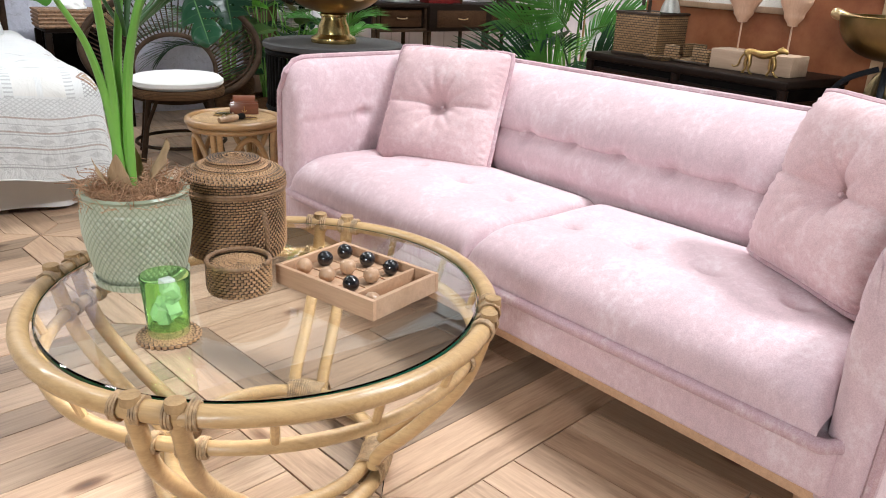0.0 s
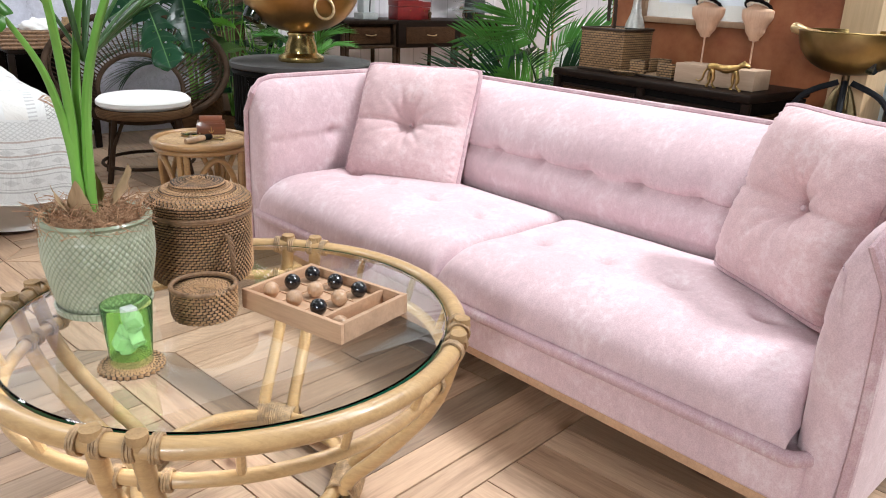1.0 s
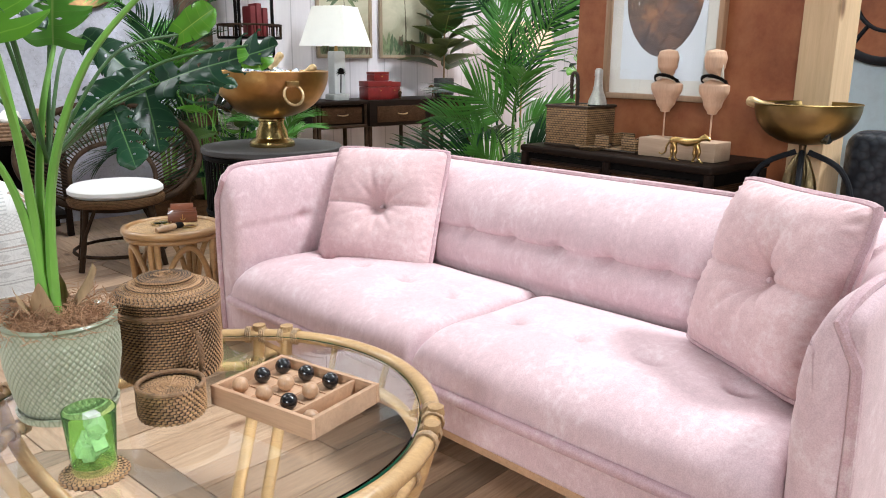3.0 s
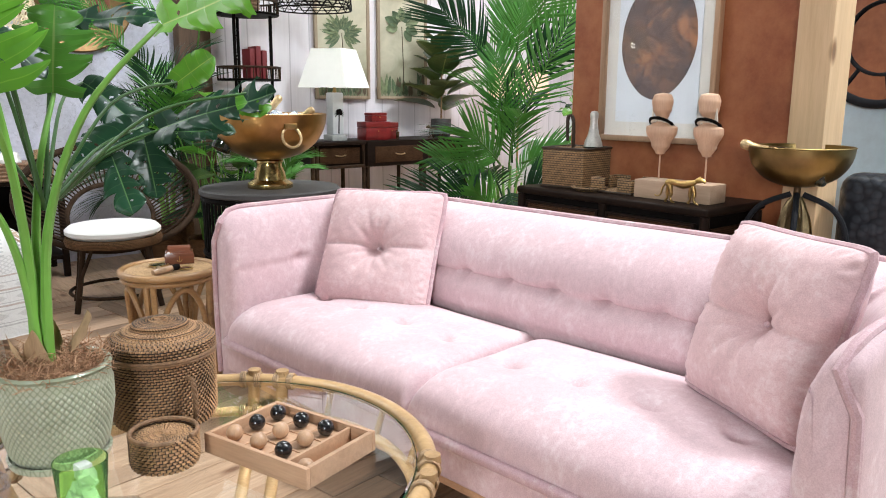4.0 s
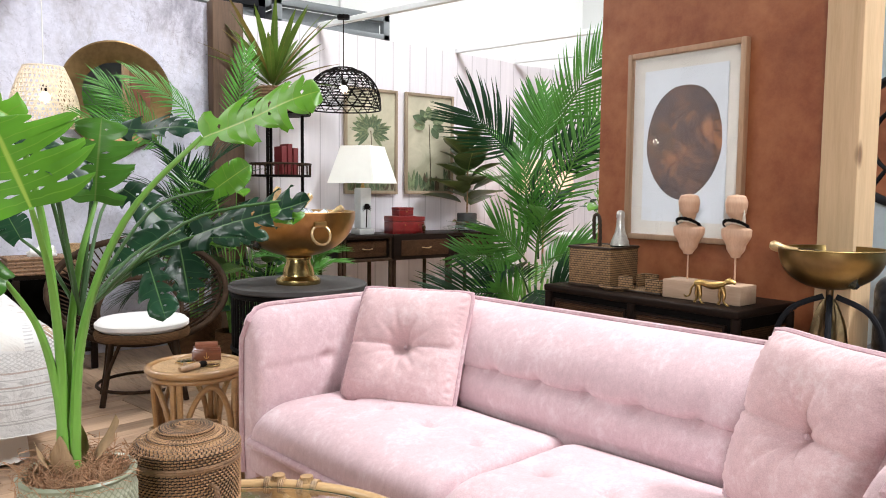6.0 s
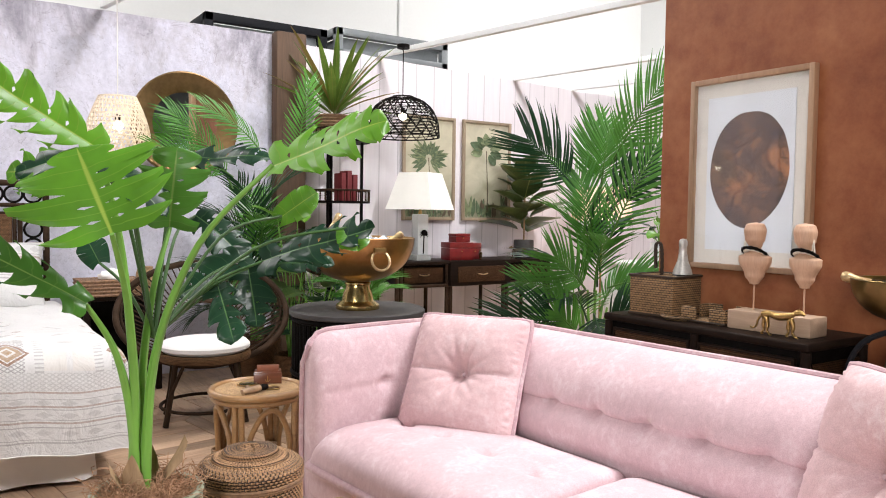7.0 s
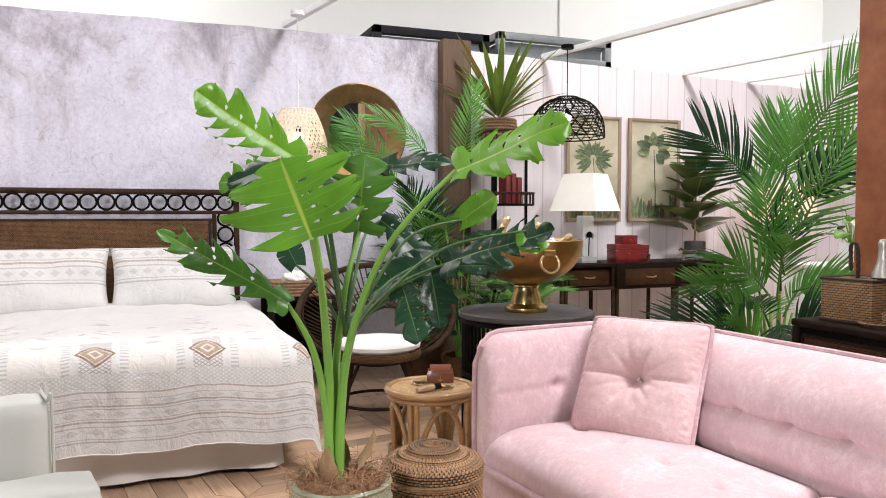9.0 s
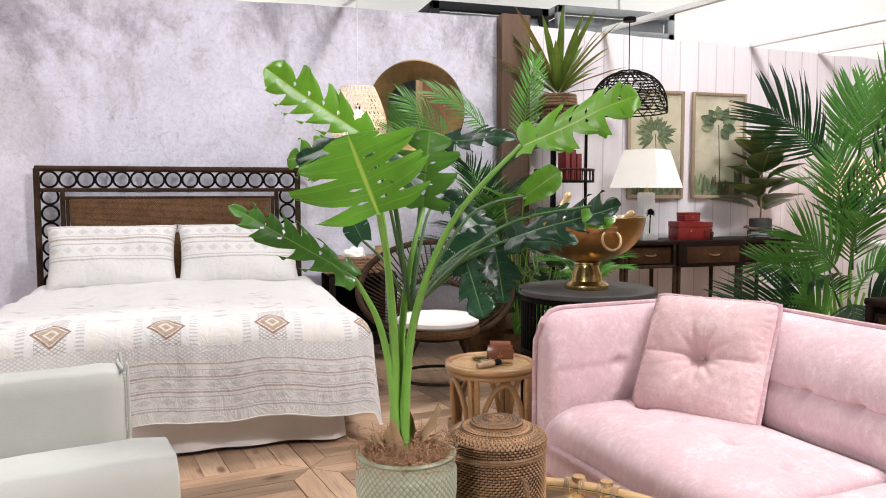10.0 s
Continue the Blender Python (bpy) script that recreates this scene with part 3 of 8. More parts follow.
    for lx in (0.14, depth - 0.16):
        for ly in (-w + 0.06, w - 0.06):
            part("leg", lathe([(0.0, 0), (0.017, 0), (0.024, 0.125), (0.0, 0.125)], 14, m=pose(lx, ly, 0)), OAK, s, "tapered oak leg")

    # two seat cushions with a crowned front and four buttons each
    for k, (ya, yb) in enumerate(((-w + 0.005, 0.02), (0.026, w - 0.005))):
        cw = yb - ya
        btn = [(0.26, ya + cw * f) for f in (0.2, 0.42, 0.64, 0.86)] if k == 0 else [(0.30, ya + cw * f) for f in (0.16, 0.38, 0.62, 0.84)]

        def seat(u, v):
            y = ya + cw * v
            ey = min(1, v / 0.06, (1 - v) / 0.06)
            side = math.sqrt(max(0, 1 - (1 - max(0, ey)) ** 2)) ** 0.6
            if u < 0.3:
                q = math.pi / 2 * u / 0.3
                x, rise = -0.03 + 0.15 * (1 - math.cos(q)) - 0.012 * math.sin(2 * q), math.sin(q) ** 0.9
            else:
                q = (u - 0.3) / 0.7
                x, rise = 0.12 + 0.45 * q, 1 - 0.12 * max(0, (q - 0.8) / 0.2) ** 2
            z = 0.288 + (0.137 + 0.022 * math.sin(math.pi * min(1, max(0, x) / 0.57)) * math.sin(math.pi * v)) * rise * (0.35 + 0.65 * side)
            z += 0.005 * noise.noise(Vector((x * 5, y * 5, 3))) * rise
            for bx, by in btn:
                z -= 0.024 * math.exp(-(((x - bx) / 0.022) ** 2 + ((y - by) / 0.032) ** 2)) + 0.010 * math.exp(-(((x - bx) / 0.08) ** 2 + ((y - by) / 0.09) ** 2))
            return (x, y, z)
        c = part("seat_cushion", sheet(seat, 60, 90), PINK, s, "", True, 180)
        for bx, by in btn:
            u, v = 0.3 + 0.7 * (bx - 0.12) / 0.45, (by - ya) / cw
            q = Vector(seat(u, v))
            part("button", lathe([(0, 0.004), (0.006, 0.003), (0.009, -0.002)], 10, m=Matrix.Translation(q)), PINK, c)
    for d in dent_s[:9]:
        q = shell(d, 0.36)
        part("button", lathe([(0, 0.005), (0.008, 0.003), (0.011, -0.003)], 10, m=Matrix.Translation(q) @ pose(0, 0, 0, 0, -90, 0)), PINK, s)
    return s


def throw_cushion(m, size=0.44, seed=1):
    """A plump square pad: rounded corners, a pinched seam across its button, folds running out from it."""
    c = thing("throw_cushion", m, "square pink velvet cushion with button and piping", "cushion", "cushions on the sofa")
    h = size / 2
    folds = [(radians(a), k) for a, k in ((62, 1.0), (84, 0.9), (108, 1.0), (140, 0.6), (25, 0.6), (205, 0.7), (238, 0.8), (275, 0.7), (310, 0.8), (340, 0.6))]

    def plan(u, v):
        return u * h * (1 - 0.035 * abs(v) ** 7 - 0.03 * (1 - v * v)), v * h * (1 - 0.035 * abs(u) ** 7 - 0.03 * (1 - u * u))
    b, n = bmesh.new(), 72
    grid = {}
    for side in (1, -1):
        for i in range(n + 1):
            for j in range(n + 1):
                u, v = -1 + 2 * i / n, -1 + 2 * j / n
                u, v = math.sin(u * math.pi / 2) * 0.4 + u * 0.6, math.sin(v * math.pi / 2) * 0.4 + v * 0.6
                x, y = plan(u, v)
                e = (max(0.0, 1 - abs(u) ** 3.2) * max(0.0, 1 - abs(v) ** 3.2)) ** 0.46
                z = 0.088 * e
                r, a = math.hypot(x, y), math.atan2(y, x)
                if side > 0:
                    z += 0.006 * e * noise.noise(Vector((x * 9, y * 9, seed))) + 0.003 * e * noise.noise(Vector((x * 24, y * 24, seed)))
                    z -= e * (0.048 * math.exp(-(r / 0.045) ** 2) + 0.022 * math.exp(-(r / 0.11) ** 2))
                    z -= e * (0.015 * math.exp(-(y / 0.007) ** 2) + 0.012 * math.exp(-(y / 0.035) ** 2)) * (1 - 0.3 * abs(u))
                    for fa, k in folds:
                        d = (a - fa + math.pi) % (2 * math.pi) - math.pi
                        z -= 0.015 * k * e * math.exp(-(d * r / 0.009) ** 2) * math.exp(-((r - 0.05) / 0.06) ** 2) * (abs(d) < 1.2)
                    # the edge is gathered along the piping
                    edge = max(abs(u), abs(v))
                    z += 0.004 * math.exp(-((edge - 0.93) / 0.05) ** 2) * math.sin(60 * (u if abs(v) > abs(u) else v) + 3 * math.sin(9 * (u + v)))
                rim = i in (0, n) or j in (0, n)
                grid[side, i, j] = grid[1, i, j] if rim and side < 0 else b.verts.new((x, y, 0 if rim else side * z))
    for side in (1, -1):
        for i in range(n):
            for j in range(n):
                q = [grid[side, i, j], grid[side, i + 1, j], grid[side, i + 1, j + 1], grid[side, i, j + 1]]
                b.faces.new(q if side > 0 else q[::-1])
    part("cover", b, PINK_WARM, c, "", True, 180)
    ring = []
    for s in range(4):
        for k in range(24):
            t = -1 + 2 * k / 24
            u, v = ((t, -1), (1, t), (-t, 1), (-1, -t))[s]
            x, y = plan(u, v)
            ring.append((x, y, 0.0015 * math.sin(k * 2.1 + s)))
    part("piping", tube(ring, 0.0105, 8, True), PINK_DARK, c, "darker pink velvet piping")
    part("button", lathe([(0, 0.004), (0.006, 0.002), (0.008, -0.003)], 10, m=pose(0, 0, 0.010)), PINK, c)
    return c


sofa()


def cushion_pose(bottom, normal, up, size):
    """Stands on its lower edge's middle, its face along normal."""
    n, u = Vector(normal).normalized(), Vector(up).normalized()
    u = (u - n * u.dot(n)).normalized()
    x = u.cross(n)
    m = Matrix((x, u, n)).transposed().to_4x4()
    m.translation = Vector(bottom) + u * size / 2
    return m


throw_cushion(cushion_pose((1.75, 2.285, 0.412), (-0.80, -0.42, 0.46), (0.27, 0.07, 1), 0.495) @ pose(0.009, -0.028, 0, 0, 0, 4.5), 0.482, 3)
throw_cushion(cushion_pose((1.816, 0.786, 0.450), (-0.856, 0.418, 0.305), (0.280, -0.121, 0.952), 0.451), 0.451, 8)


# ---- coffee table ----
TABLE_AT, TABLE_R, TABLE_Z = (0.724, 1.370), 0.482, 0.44


def coffee_table():
    R, Z = TABLE_R, TABLE_Z
    t = thing("coffee_table", pose(TABLE_AT[0], TABLE_AT[1], 0, 0, 0, -44.5), "round honey rattan coffee table with clear glass top", "coffee table")
    part("top_rail", tube(circle(R, 96, Z - 0.004), 0.0195, 12, True), RATTAN, t)
    part("lower_rail", tube(circle(R - 0.03, 96, Z - 0.085), 0.0135, 10, True), RATTAN, t)
    part("glass_top", lathe([(0, Z - 0.004), (R - 0.030, Z - 0.004), (R - 0.026, Z - 0.002), (R - 0.026, Z + 0.004), (R - 0.030, Z + 0.006), (0, Z + 0.006)], 96), TABLE_GLASS, t, "round clear glass with green edge", True, 5).visible_shadow = False
    part("glass_edge", lathe([(R - 0.0255, Z - 0.003), (R - 0.0245, Z + 0.001), (R - 0.0255, Z + 0.005)], 96), GLASS_EDGE, t, "dark green polished glass edge")
    base_z, br = 0.018, 0.235
    part("foot_ring", tube(circle(br + 0.02, 64, base_z), 0.018, 10, True), RATTAN, t)
    part("upper_ring", tube(circle(br - 0.006, 64, base_z + 0.034), 0.016, 10, True), RATTAN, t)
    for q in range(4):
        a = 90 * q
        for side in (-1, 1):
            b = radians(a) + side * 0.10
            c, s_ = math.cos(b), math.sin(b)
            tang = Vector((-math.sin(radians(a)), math.cos(radians(a)), 0))
            rad = Vector((math.cos(radians(a)), math.sin(radians(a)), 0))
            off = tang * side * 0.038

            def at(r, z):
                return rad * r + off + Vector((0, 0, z))
            leg = smooth_path([at(R + 0.004, Z + 0.022), at(R - 0.006, Z - 0.04), at(R - 0.045, Z - 0.15), at(R - 0.14, Z - 0.27), at(R - 0.215, Z - 0.345), at(br + 0.012, 0.055)], 6)
            g = part("leg", tube(leg, 0.0165, 10), RATTAN, t)
            part("cap", lathe([(0, 0.0), (0.017, 0.0), (0.0175, -0.004), (0.0175, -0.016), (0, -0.016)], 14, m=Matrix.Translation(at(R + 0.005, Z + 0.026))), RATTAN_END, g, "sawn rattan end")
            for zz, rr, cnt in ((Z - 0.004, 0.021, 3), (Z - 0.085, 0.0155, 3)):
                wrap = bm_new()
                for w in range(-cnt, cnt + 1):
                    if w == 0:
                        continue
                    ang = radians(a) + side * 0.095 + w * 0.011 + (0.018 if w > 0 else -0.018)
                    rc = R if zz > Z - 0.05 else R - 0.03
                    cen, n1 = Vector((rc * math.cos(ang), rc * math.sin(ang), zz)), Vector((math.cos(ang), math.sin(ang), 0))
                    ring = [cen + (n1 * math.cos(f) + Vector((0, 0, 1)) * math.sin(f)) * (rr + 0.002) for f in [2 * math.pi * k / 10 for k in range(10)]]
                    tube(ring, 0.0034, 5, True, wrap)
                tagged(part("binding", wrap, RATTAN_WRAP, t, "split cane binding"), kind="stuff")
        for k in range(3):
            f = radians(a + 22.5 + 22.5 * k)
            part("peg", tube([((R - 0.005) * math.cos(f), (R - 0.005) * math.sin(f), Z - 0.012), ((R - 0.03) * math.cos(f), (R - 0.03) * math.sin(f), Z - 0.083)], 0.0085, 8), RATTAN, t)
        # cane bound round the foot rings where the legs land
        wrap = bm_new()
        for k in range(-7, 8):
            g0 = radians(a) + k * 0.027
            cen, n1 = Vector(((br + 0.007) * math.cos(g0), (br + 0.007) * math.sin(g0), base_z + 0.018)), Vector((math.cos(g0), math.sin(g0), 0))
            tube([cen + n1 * math.cos(h) * 0.036 + Vector((0, 0, 1)) * math.sin(h) * (0.040 if math.sin(h) > 0 else 0.034) for h in [2 * math.pi * j / 12 for j in range(12)]], 0.0036, 5, True, wrap)
        tagged(part("binding", wrap, RATTAN_WRAP, t, "split cane binding"), kind="stuff")
    return t


coffee_table()


# ---- bed ----
def bed():
    x0, x1, foot, head = -0.90, 0.72, 3.66, 5.66
    b = thing("bed", pose(0, 0, 0), "double bed with white bedding and dark rattan headboard", "bed")
    # headboard
    hw0, hw1, top = -0.955, 0.785, 1.39
    hb = part("headboard", box(hw0 + 0.20, head + 0.035, 0.35, hw1 - 0.20, head + 0.05, top - 0.20, 0.003), DARK_CANE, b, "woven brown cane headboard panel")
    for xx in (hw0, hw1, hw0 + 0.155, hw1 - 0.155):
        part("post", tube([(xx, head + 0.045, 0.0), (xx, head + 0.045, top - (0 if xx in (hw0, hw1) else 0.145))], 0.021 if xx in (hw0, hw1) else 0.016, 10), DARK_RATTAN, hb)
    for zz, a, c, r in ((top, hw0 - 0.01, hw1 + 0.01, 0.021), (top - 0.145, hw0 + 0.02, hw1 - 0.02, 0.014), (top - 0.20, hw0 + 0.16, hw1 - 0.16, 0.012)):
        part("rail", tube([(a, head + 0.045, zz), (c, head + 0.045, zz)], r, 10), DARK_RATTAN, hb)
    for xx in (hw0 + 0.185, hw1 - 0.185):
        part("rail", tube([(xx, head + 0.045, 0.4), (xx, head + 0.045, top - 0.2)], 0.012, 8), DARK_RATTAN, hb)
    rr = 0.053
    count = 15
    for k in range(count):
        cx = hw0 + 0.078 + (hw1 - hw0 - 0.156) * k / (count - 1)
        part("hoop", tube([(cx + rr * math.cos(f), head + 0.045, top - 0.073 + rr * math.sin(f)) for f in [2 * math.pi * j / 24 for j in range(24)]], 0.008, 7, True), BLACK, hb)
    for xx in (hw0 + 0.078, hw1 - 0.078):
        for k in range(1, 7):
            part("hoop", tube([(xx + rr * math.cos(f), head + 0.045, top - 0.073 - 0.116 * k + rr * math.sin(f)) for f in [2 * math.pi * j / 24 for j in range(24)]], 0.008, 7, True), BLACK, hb)
    # slatted base in pine
    part("base", box(x0 + 0.12, foot + 0.16, 0.0, x1 - 0.12, head, 0.09, 0.006), PINE, b, "raw pine pallet base")
    part("mattress", box(x0 + 0.03, foot + 0.05, 0.10, x1 - 0.03, head + 0.02, 0.58, 0.05, 3), LINEN, b)

    # gathered skirt to the floor
    def skirt(u, v):
        edge = [(x0, head), (x0, foot), (x1, foot), (x1, head)]
        L = [head - foot, x1 - x0, head - foot]
        d = u * sum(L)
        k = 0
        while k < 2 and d > L[k]:
            d -= L[k]
            k += 1
        q = d / L[k]
        p = Vector((*edge[k], 0)).lerp(Vector((*edge[k + 1], 0)), q)
        out = Vector(((-1, 0, 0), (0, -1, 0), (1, 0, 0))[k])
        wob = 0.035 * noise.noise(Vector((u * 26, v * 0.6, 7))) + 0.03 * (1 - v)
        p += out * wob * (1 - 0.5 * v)
        p.z = 0.02 + 0.36 * v + 0.018 * (noise.noise(Vector((u * 16, 2, 1))) + 0.6 * (noise.noise(Vector((u * 5, 9, 1))) > 0.15)) * (1 - v)
        return p
    part("skirt", sheet(skirt, 220, 8), LINEN, b, "gathered white cotton bed skirt")
    return b


bed()

# ---- greenery ----
def leaf_green(name, col, under, gloss=0.32, vein=(0.30, 0.42, 0.07), veins=7.0):
    """Leaf with paler ribs; UV runs along and across the blade."""
    m, n, l, b = nodes_of(name)
    tc, sep = n.new("ShaderNodeTexCoord"), n.new("ShaderNodeSeparateXYZ")
    l.new(tc.outputs["UV"], sep.inputs[0])
    ab = n.new("ShaderNodeMath")
    ab.operation = "ABSOLUTE"
    l.new(sep.outputs[1], ab.inputs[0])
    mid = ramp_node(n, [(0.008, (1, 1, 1)), (0.02, (0, 0, 0))])
    l.new(ab.outputs[0], mid.inputs[0])
    # side ribs run forward from the midrib
    sl = n.new("ShaderNodeMath")
    sl.operation = "MULTIPLY_ADD"
    sl.inputs[1].default_value = -0.35
    l.new(ab.outputs[0], sl.inputs[0])
    l.new(sep.outputs[0], sl.inputs[2])
    fr = n.new("ShaderNodeMath")
    fr.operation = "MULTIPLY"
    fr.inputs[1].default_value = veins
    l.new(sl.outputs[0], fr.inputs[0])
    fc = n.new("ShaderNodeMath")
    fc.operation = "FRACT"
    l.new(fr.outputs[0], fc.inputs[0])
    rib = ramp_node(n, [(0.0, (0.7, 0.7, 0.7)), (0.05, (0.0, 0.0, 0.0)), (0.95, (0, 0, 0)), (1.0, (0.7, 0.7, 0.7))])
    l.new(fc.outputs[0], rib.inputs[0])
    broad = noise_node(n, l, coords(n, l, (1, 1, 1)), 7, 4)
    base = ramp_out(n, l, broad, tuple(c * 0.72 for c in col), tuple(c * 1.25 for c in col))
    oi = n.new("ShaderNodeObjectInfo")
    rr = ramp_node(n, [(0, (0.72, 0.78, 0.75)), (1, (1.12, 1.08, 0.95))])
    l.new(oi.outputs["Random"], rr.inputs[0])
    base = mix(n, l, 1.0, base, rr.outputs[0], "MULTIPLY")
    base = mix(n, l, rib.outputs[0], base, tuple(0.5 * c + 0.4 * d for c, d in zip(col, vein)))
    base = mix(n, l, mid.outputs[0], base, vein)
    l.new(base, b.inputs["Base Color"])
    b.inputs["Roughness"].default_value = gloss
    b.inputs["Specular IOR Level"].default_value = 0.35
    b.inputs["Subsurface Weight"].default_value = 0.0
    bump(n, l, b, rib.outputs[0], 0.25, 0.002)
    tr = n.new("ShaderNodeBsdfTranslucent")
    l.new(mix(n, l, 0.5, base, under), tr.inputs["Color"])
    mx = n.new("ShaderNodeMixShader")
    mx.inputs[0].default_value = 0.22
    l.new(b.outputs[0], mx.inputs[1])
    l.new(tr.outputs[0], mx.inputs[2])
    l.new(mx.outputs[0], n["Material Output"].inputs["Surface"])
    return m


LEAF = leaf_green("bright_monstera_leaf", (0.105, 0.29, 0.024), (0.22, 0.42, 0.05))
# undersides and inner leaves: the leaf green with shade put into the colour
LEAF_SHADED = leaf_green("shaded_monstera_leaf", (0.014, 0.052, 0.028), (0.04, 0.13, 0.05), 0.3, (0.10, 0.20, 0.07))
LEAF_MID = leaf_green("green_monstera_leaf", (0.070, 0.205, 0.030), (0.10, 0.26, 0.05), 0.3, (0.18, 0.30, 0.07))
PALM = leaf_green("palm_leaflet", (0.085, 0.27, 0.045), (0.13, 0.32, 0.05), 0.4, (0.09, 0.22, 0.04), 0.5)
PALM_DARK = leaf_green("dark_palm_leaflet", (0.011, 0.046, 0.018), (0.04, 0.14, 0.04), 0.35, (0.03, 0.09, 0.03), 0.5)
RUBBER = leaf_green("rubber_plant_leaf", (0.048, 0.088, 0.026), (0.18, 0.14, 0.05), 0.28, (0.20, 0.22, 0.07), 9.0)
SPIKE = leaf_green("dracaena_leaf", (0.10, 0.19, 0.030), (0.25, 0.32, 0.06), 0.45, (0.24, 0.22, 0.07), 0.5)
SPIKE_RED = leaf_green("russet_dracaena_leaf", (0.17, 0.12, 0.030), (0.30, 0.24, 0.06), 0.45, (0.26, 0.12, 0.05), 0.5)
# stem green with the same shade put in, for stalks of rear leaves
SHADED_STEM = plain("shaded_green_stem", (0.045, 0.11, 0.028), 0.45, 0, 0.22, 9, 0.15, 60, (1, 1, 0.2))
STEM = plain("green_stem", (0.16, 0.36, 0.055), 0.42, 0, 0.22, 9, 0.15, 60, (1, 1, 0.2))
STEM_BROWN = plain("dry_stem", (0.30, 0.19, 0.10), 0.8, 0, 0.35, 20, 0.6, 90, (1, 1, 0.2))
COIR = plain("coconut_fibre", (0.36, 0.20, 0.11), 0.9, 0, 0.35, 30, 0.6, 200)
SOIL = plain("dark_potting_soil", (0.05, 0.033, 0.022), 0.95, 0, 0.4, 30, 0.8, 120)


def leaf_frame(base, tip, up):
    d = Vector(tip) - Vector(base)
    x = d.normalized()
    z = (Vector(up) - x * Vector(up).dot(x)).normalized()
    m = Matrix((x, z.cross(x), z)).transposed().to_4x4()
    m.translation = Vector(base)
    return m, d.length


def monstera_blade(length, width, lobes=5, droop=0.18, fold=0.18, split=0.62, seed=0, lobed=True):
    """A split heart-shaped blade along +x from its stalk, facing +z; UV = (along, across)."""
    rnd = random.Random(seed)
    b = bmesh.new()
    lay = b.loops.layers.uv.verify()

    def half(s):
        s = max(0.0, min(1.0, s))
        return width / 2 * (0.55 + 1.9 * s) * (1 - s) ** 0.62 * 0.98 if s > 0.0 else width / 2 * 0.55

    def at(s, t):
        """s along, t across in -1..1 (of the half width)."""
        w = half(s)
        y = t * w
        back = -0.26 * length * abs(t) ** 1.5 * max(0, 1 - s * 2.2)        # heart lobes reach behind the stalk
        fwd = 0.26 * length * abs(t) ** 1.3 * (1 - s) * (0.3 + s)
        x = s * length + back + fwd
        z = -droop * length * (s ** 1.8) + fold * abs(y) - 0.9 * fold * (y * y) / max(width / 2, 1e-6)
        z += 0.012 * noise.noise(Vector((x * 9 + seed, y * 9, seed * 1.7)))
        return Vector((x, y, z))

    def quad(ps, uvs):
        f = b.faces.new([b.verts.new(p) for p in ps])
        for lp, uv in zip(f.loops, uvs):
            lp[lay].uv = uv

    # each lobe is a tongue from the midrib to the margin, parted from the next by a slit and, here and there, a long hole
    rows = 14
    for side in (-1, 1):
        slits = [(rnd.uniform(0.32, 0.50), rnd.uniform(0.40, 0.75), rnd.random() < 0.5) if q % 2 or rnd.random() < 0.35 else (0.86, 0.2, rnd.random() < 0.6) for q in range(lobes + 2)]
        for k in range(lobes + 1):
            a, c = k / (lobes + 1), (k + 1) / (lobes + 1)
            reach = rnd.uniform(0.90, 1.06) if lobed else 1.0
            drop, wave = rnd.uniform(-0.03, 0.06), rnd.uniform(-0.02, 0.02)

            def edge(f, which):
                if not lobed or (k == 0 and which == 0) or (k == lobes and which == 1):
                    return 0.0
                start, wide, hole = slits[k + which]
                g = wide * max(0.0, (f - start) / (1 - start)) ** 0.7 * 0.66
                if hole and 0.12 < f < 0.27:
                    g += 0.11 * math.sin(math.pi * (f - 0.12) / 0.15)
                return g

            def pt(f, e):
                tip = max(0.0, (f - 0.55) / 0.45) ** 2.0 if lobed else 0.0
                lo, hi = a + (c - a) * (edge(f, 0) + 0.55 * tip * (slits[k][0] < 0.6)), c - (c - a) * (edge(f, 1) + 0.06 * tip * (slits[k + 1][0] < 0.6))
                sv = lo + (hi - lo) * e
                w = side * f * reach
                p = at(min(1.0, sv + (0.7 * f * f * (c - a) * (1 - c) if lobed else 0)), w)
                p.z -= length * (drop * f * f * f + (0.010 * math.cos(6.283 * e) + wave * (e - 0.5)) * f * f)
                return p, ((k + e + 0.5) / 7 + 0.35 * abs(w) * 0.5, w * 0.5)
            cols = 6
            for q in range(rows):
                for e in range(cols):
                    P = [pt(q / rows, e / cols), pt(q / rows, (e + 1) / cols), pt((q + 1) / rows, (e + 1) / cols), pt((q + 1) / rows, e / cols)]
                    if side < 0:
                        P.reverse()
                    quad([p for p, _ in P], [uv for _, uv in P])
    bmesh.ops.remove_doubles(b, verts=b.verts, dist=0.0006)
    return b


def big_leaf(parent, base, tip, up, width, mat, seed, droop=0.15, fold=0.2, lobed=True, lobes=5, name="leaf"):
    m, length = leaf_frame(base, tip, up)
    b = monstera_blade(length, width, max(3, lobes), droop, fold, 0.27, seed, lobed)
    b.transform(m)
    return part(name, b, mat, parent, "", True, 180)


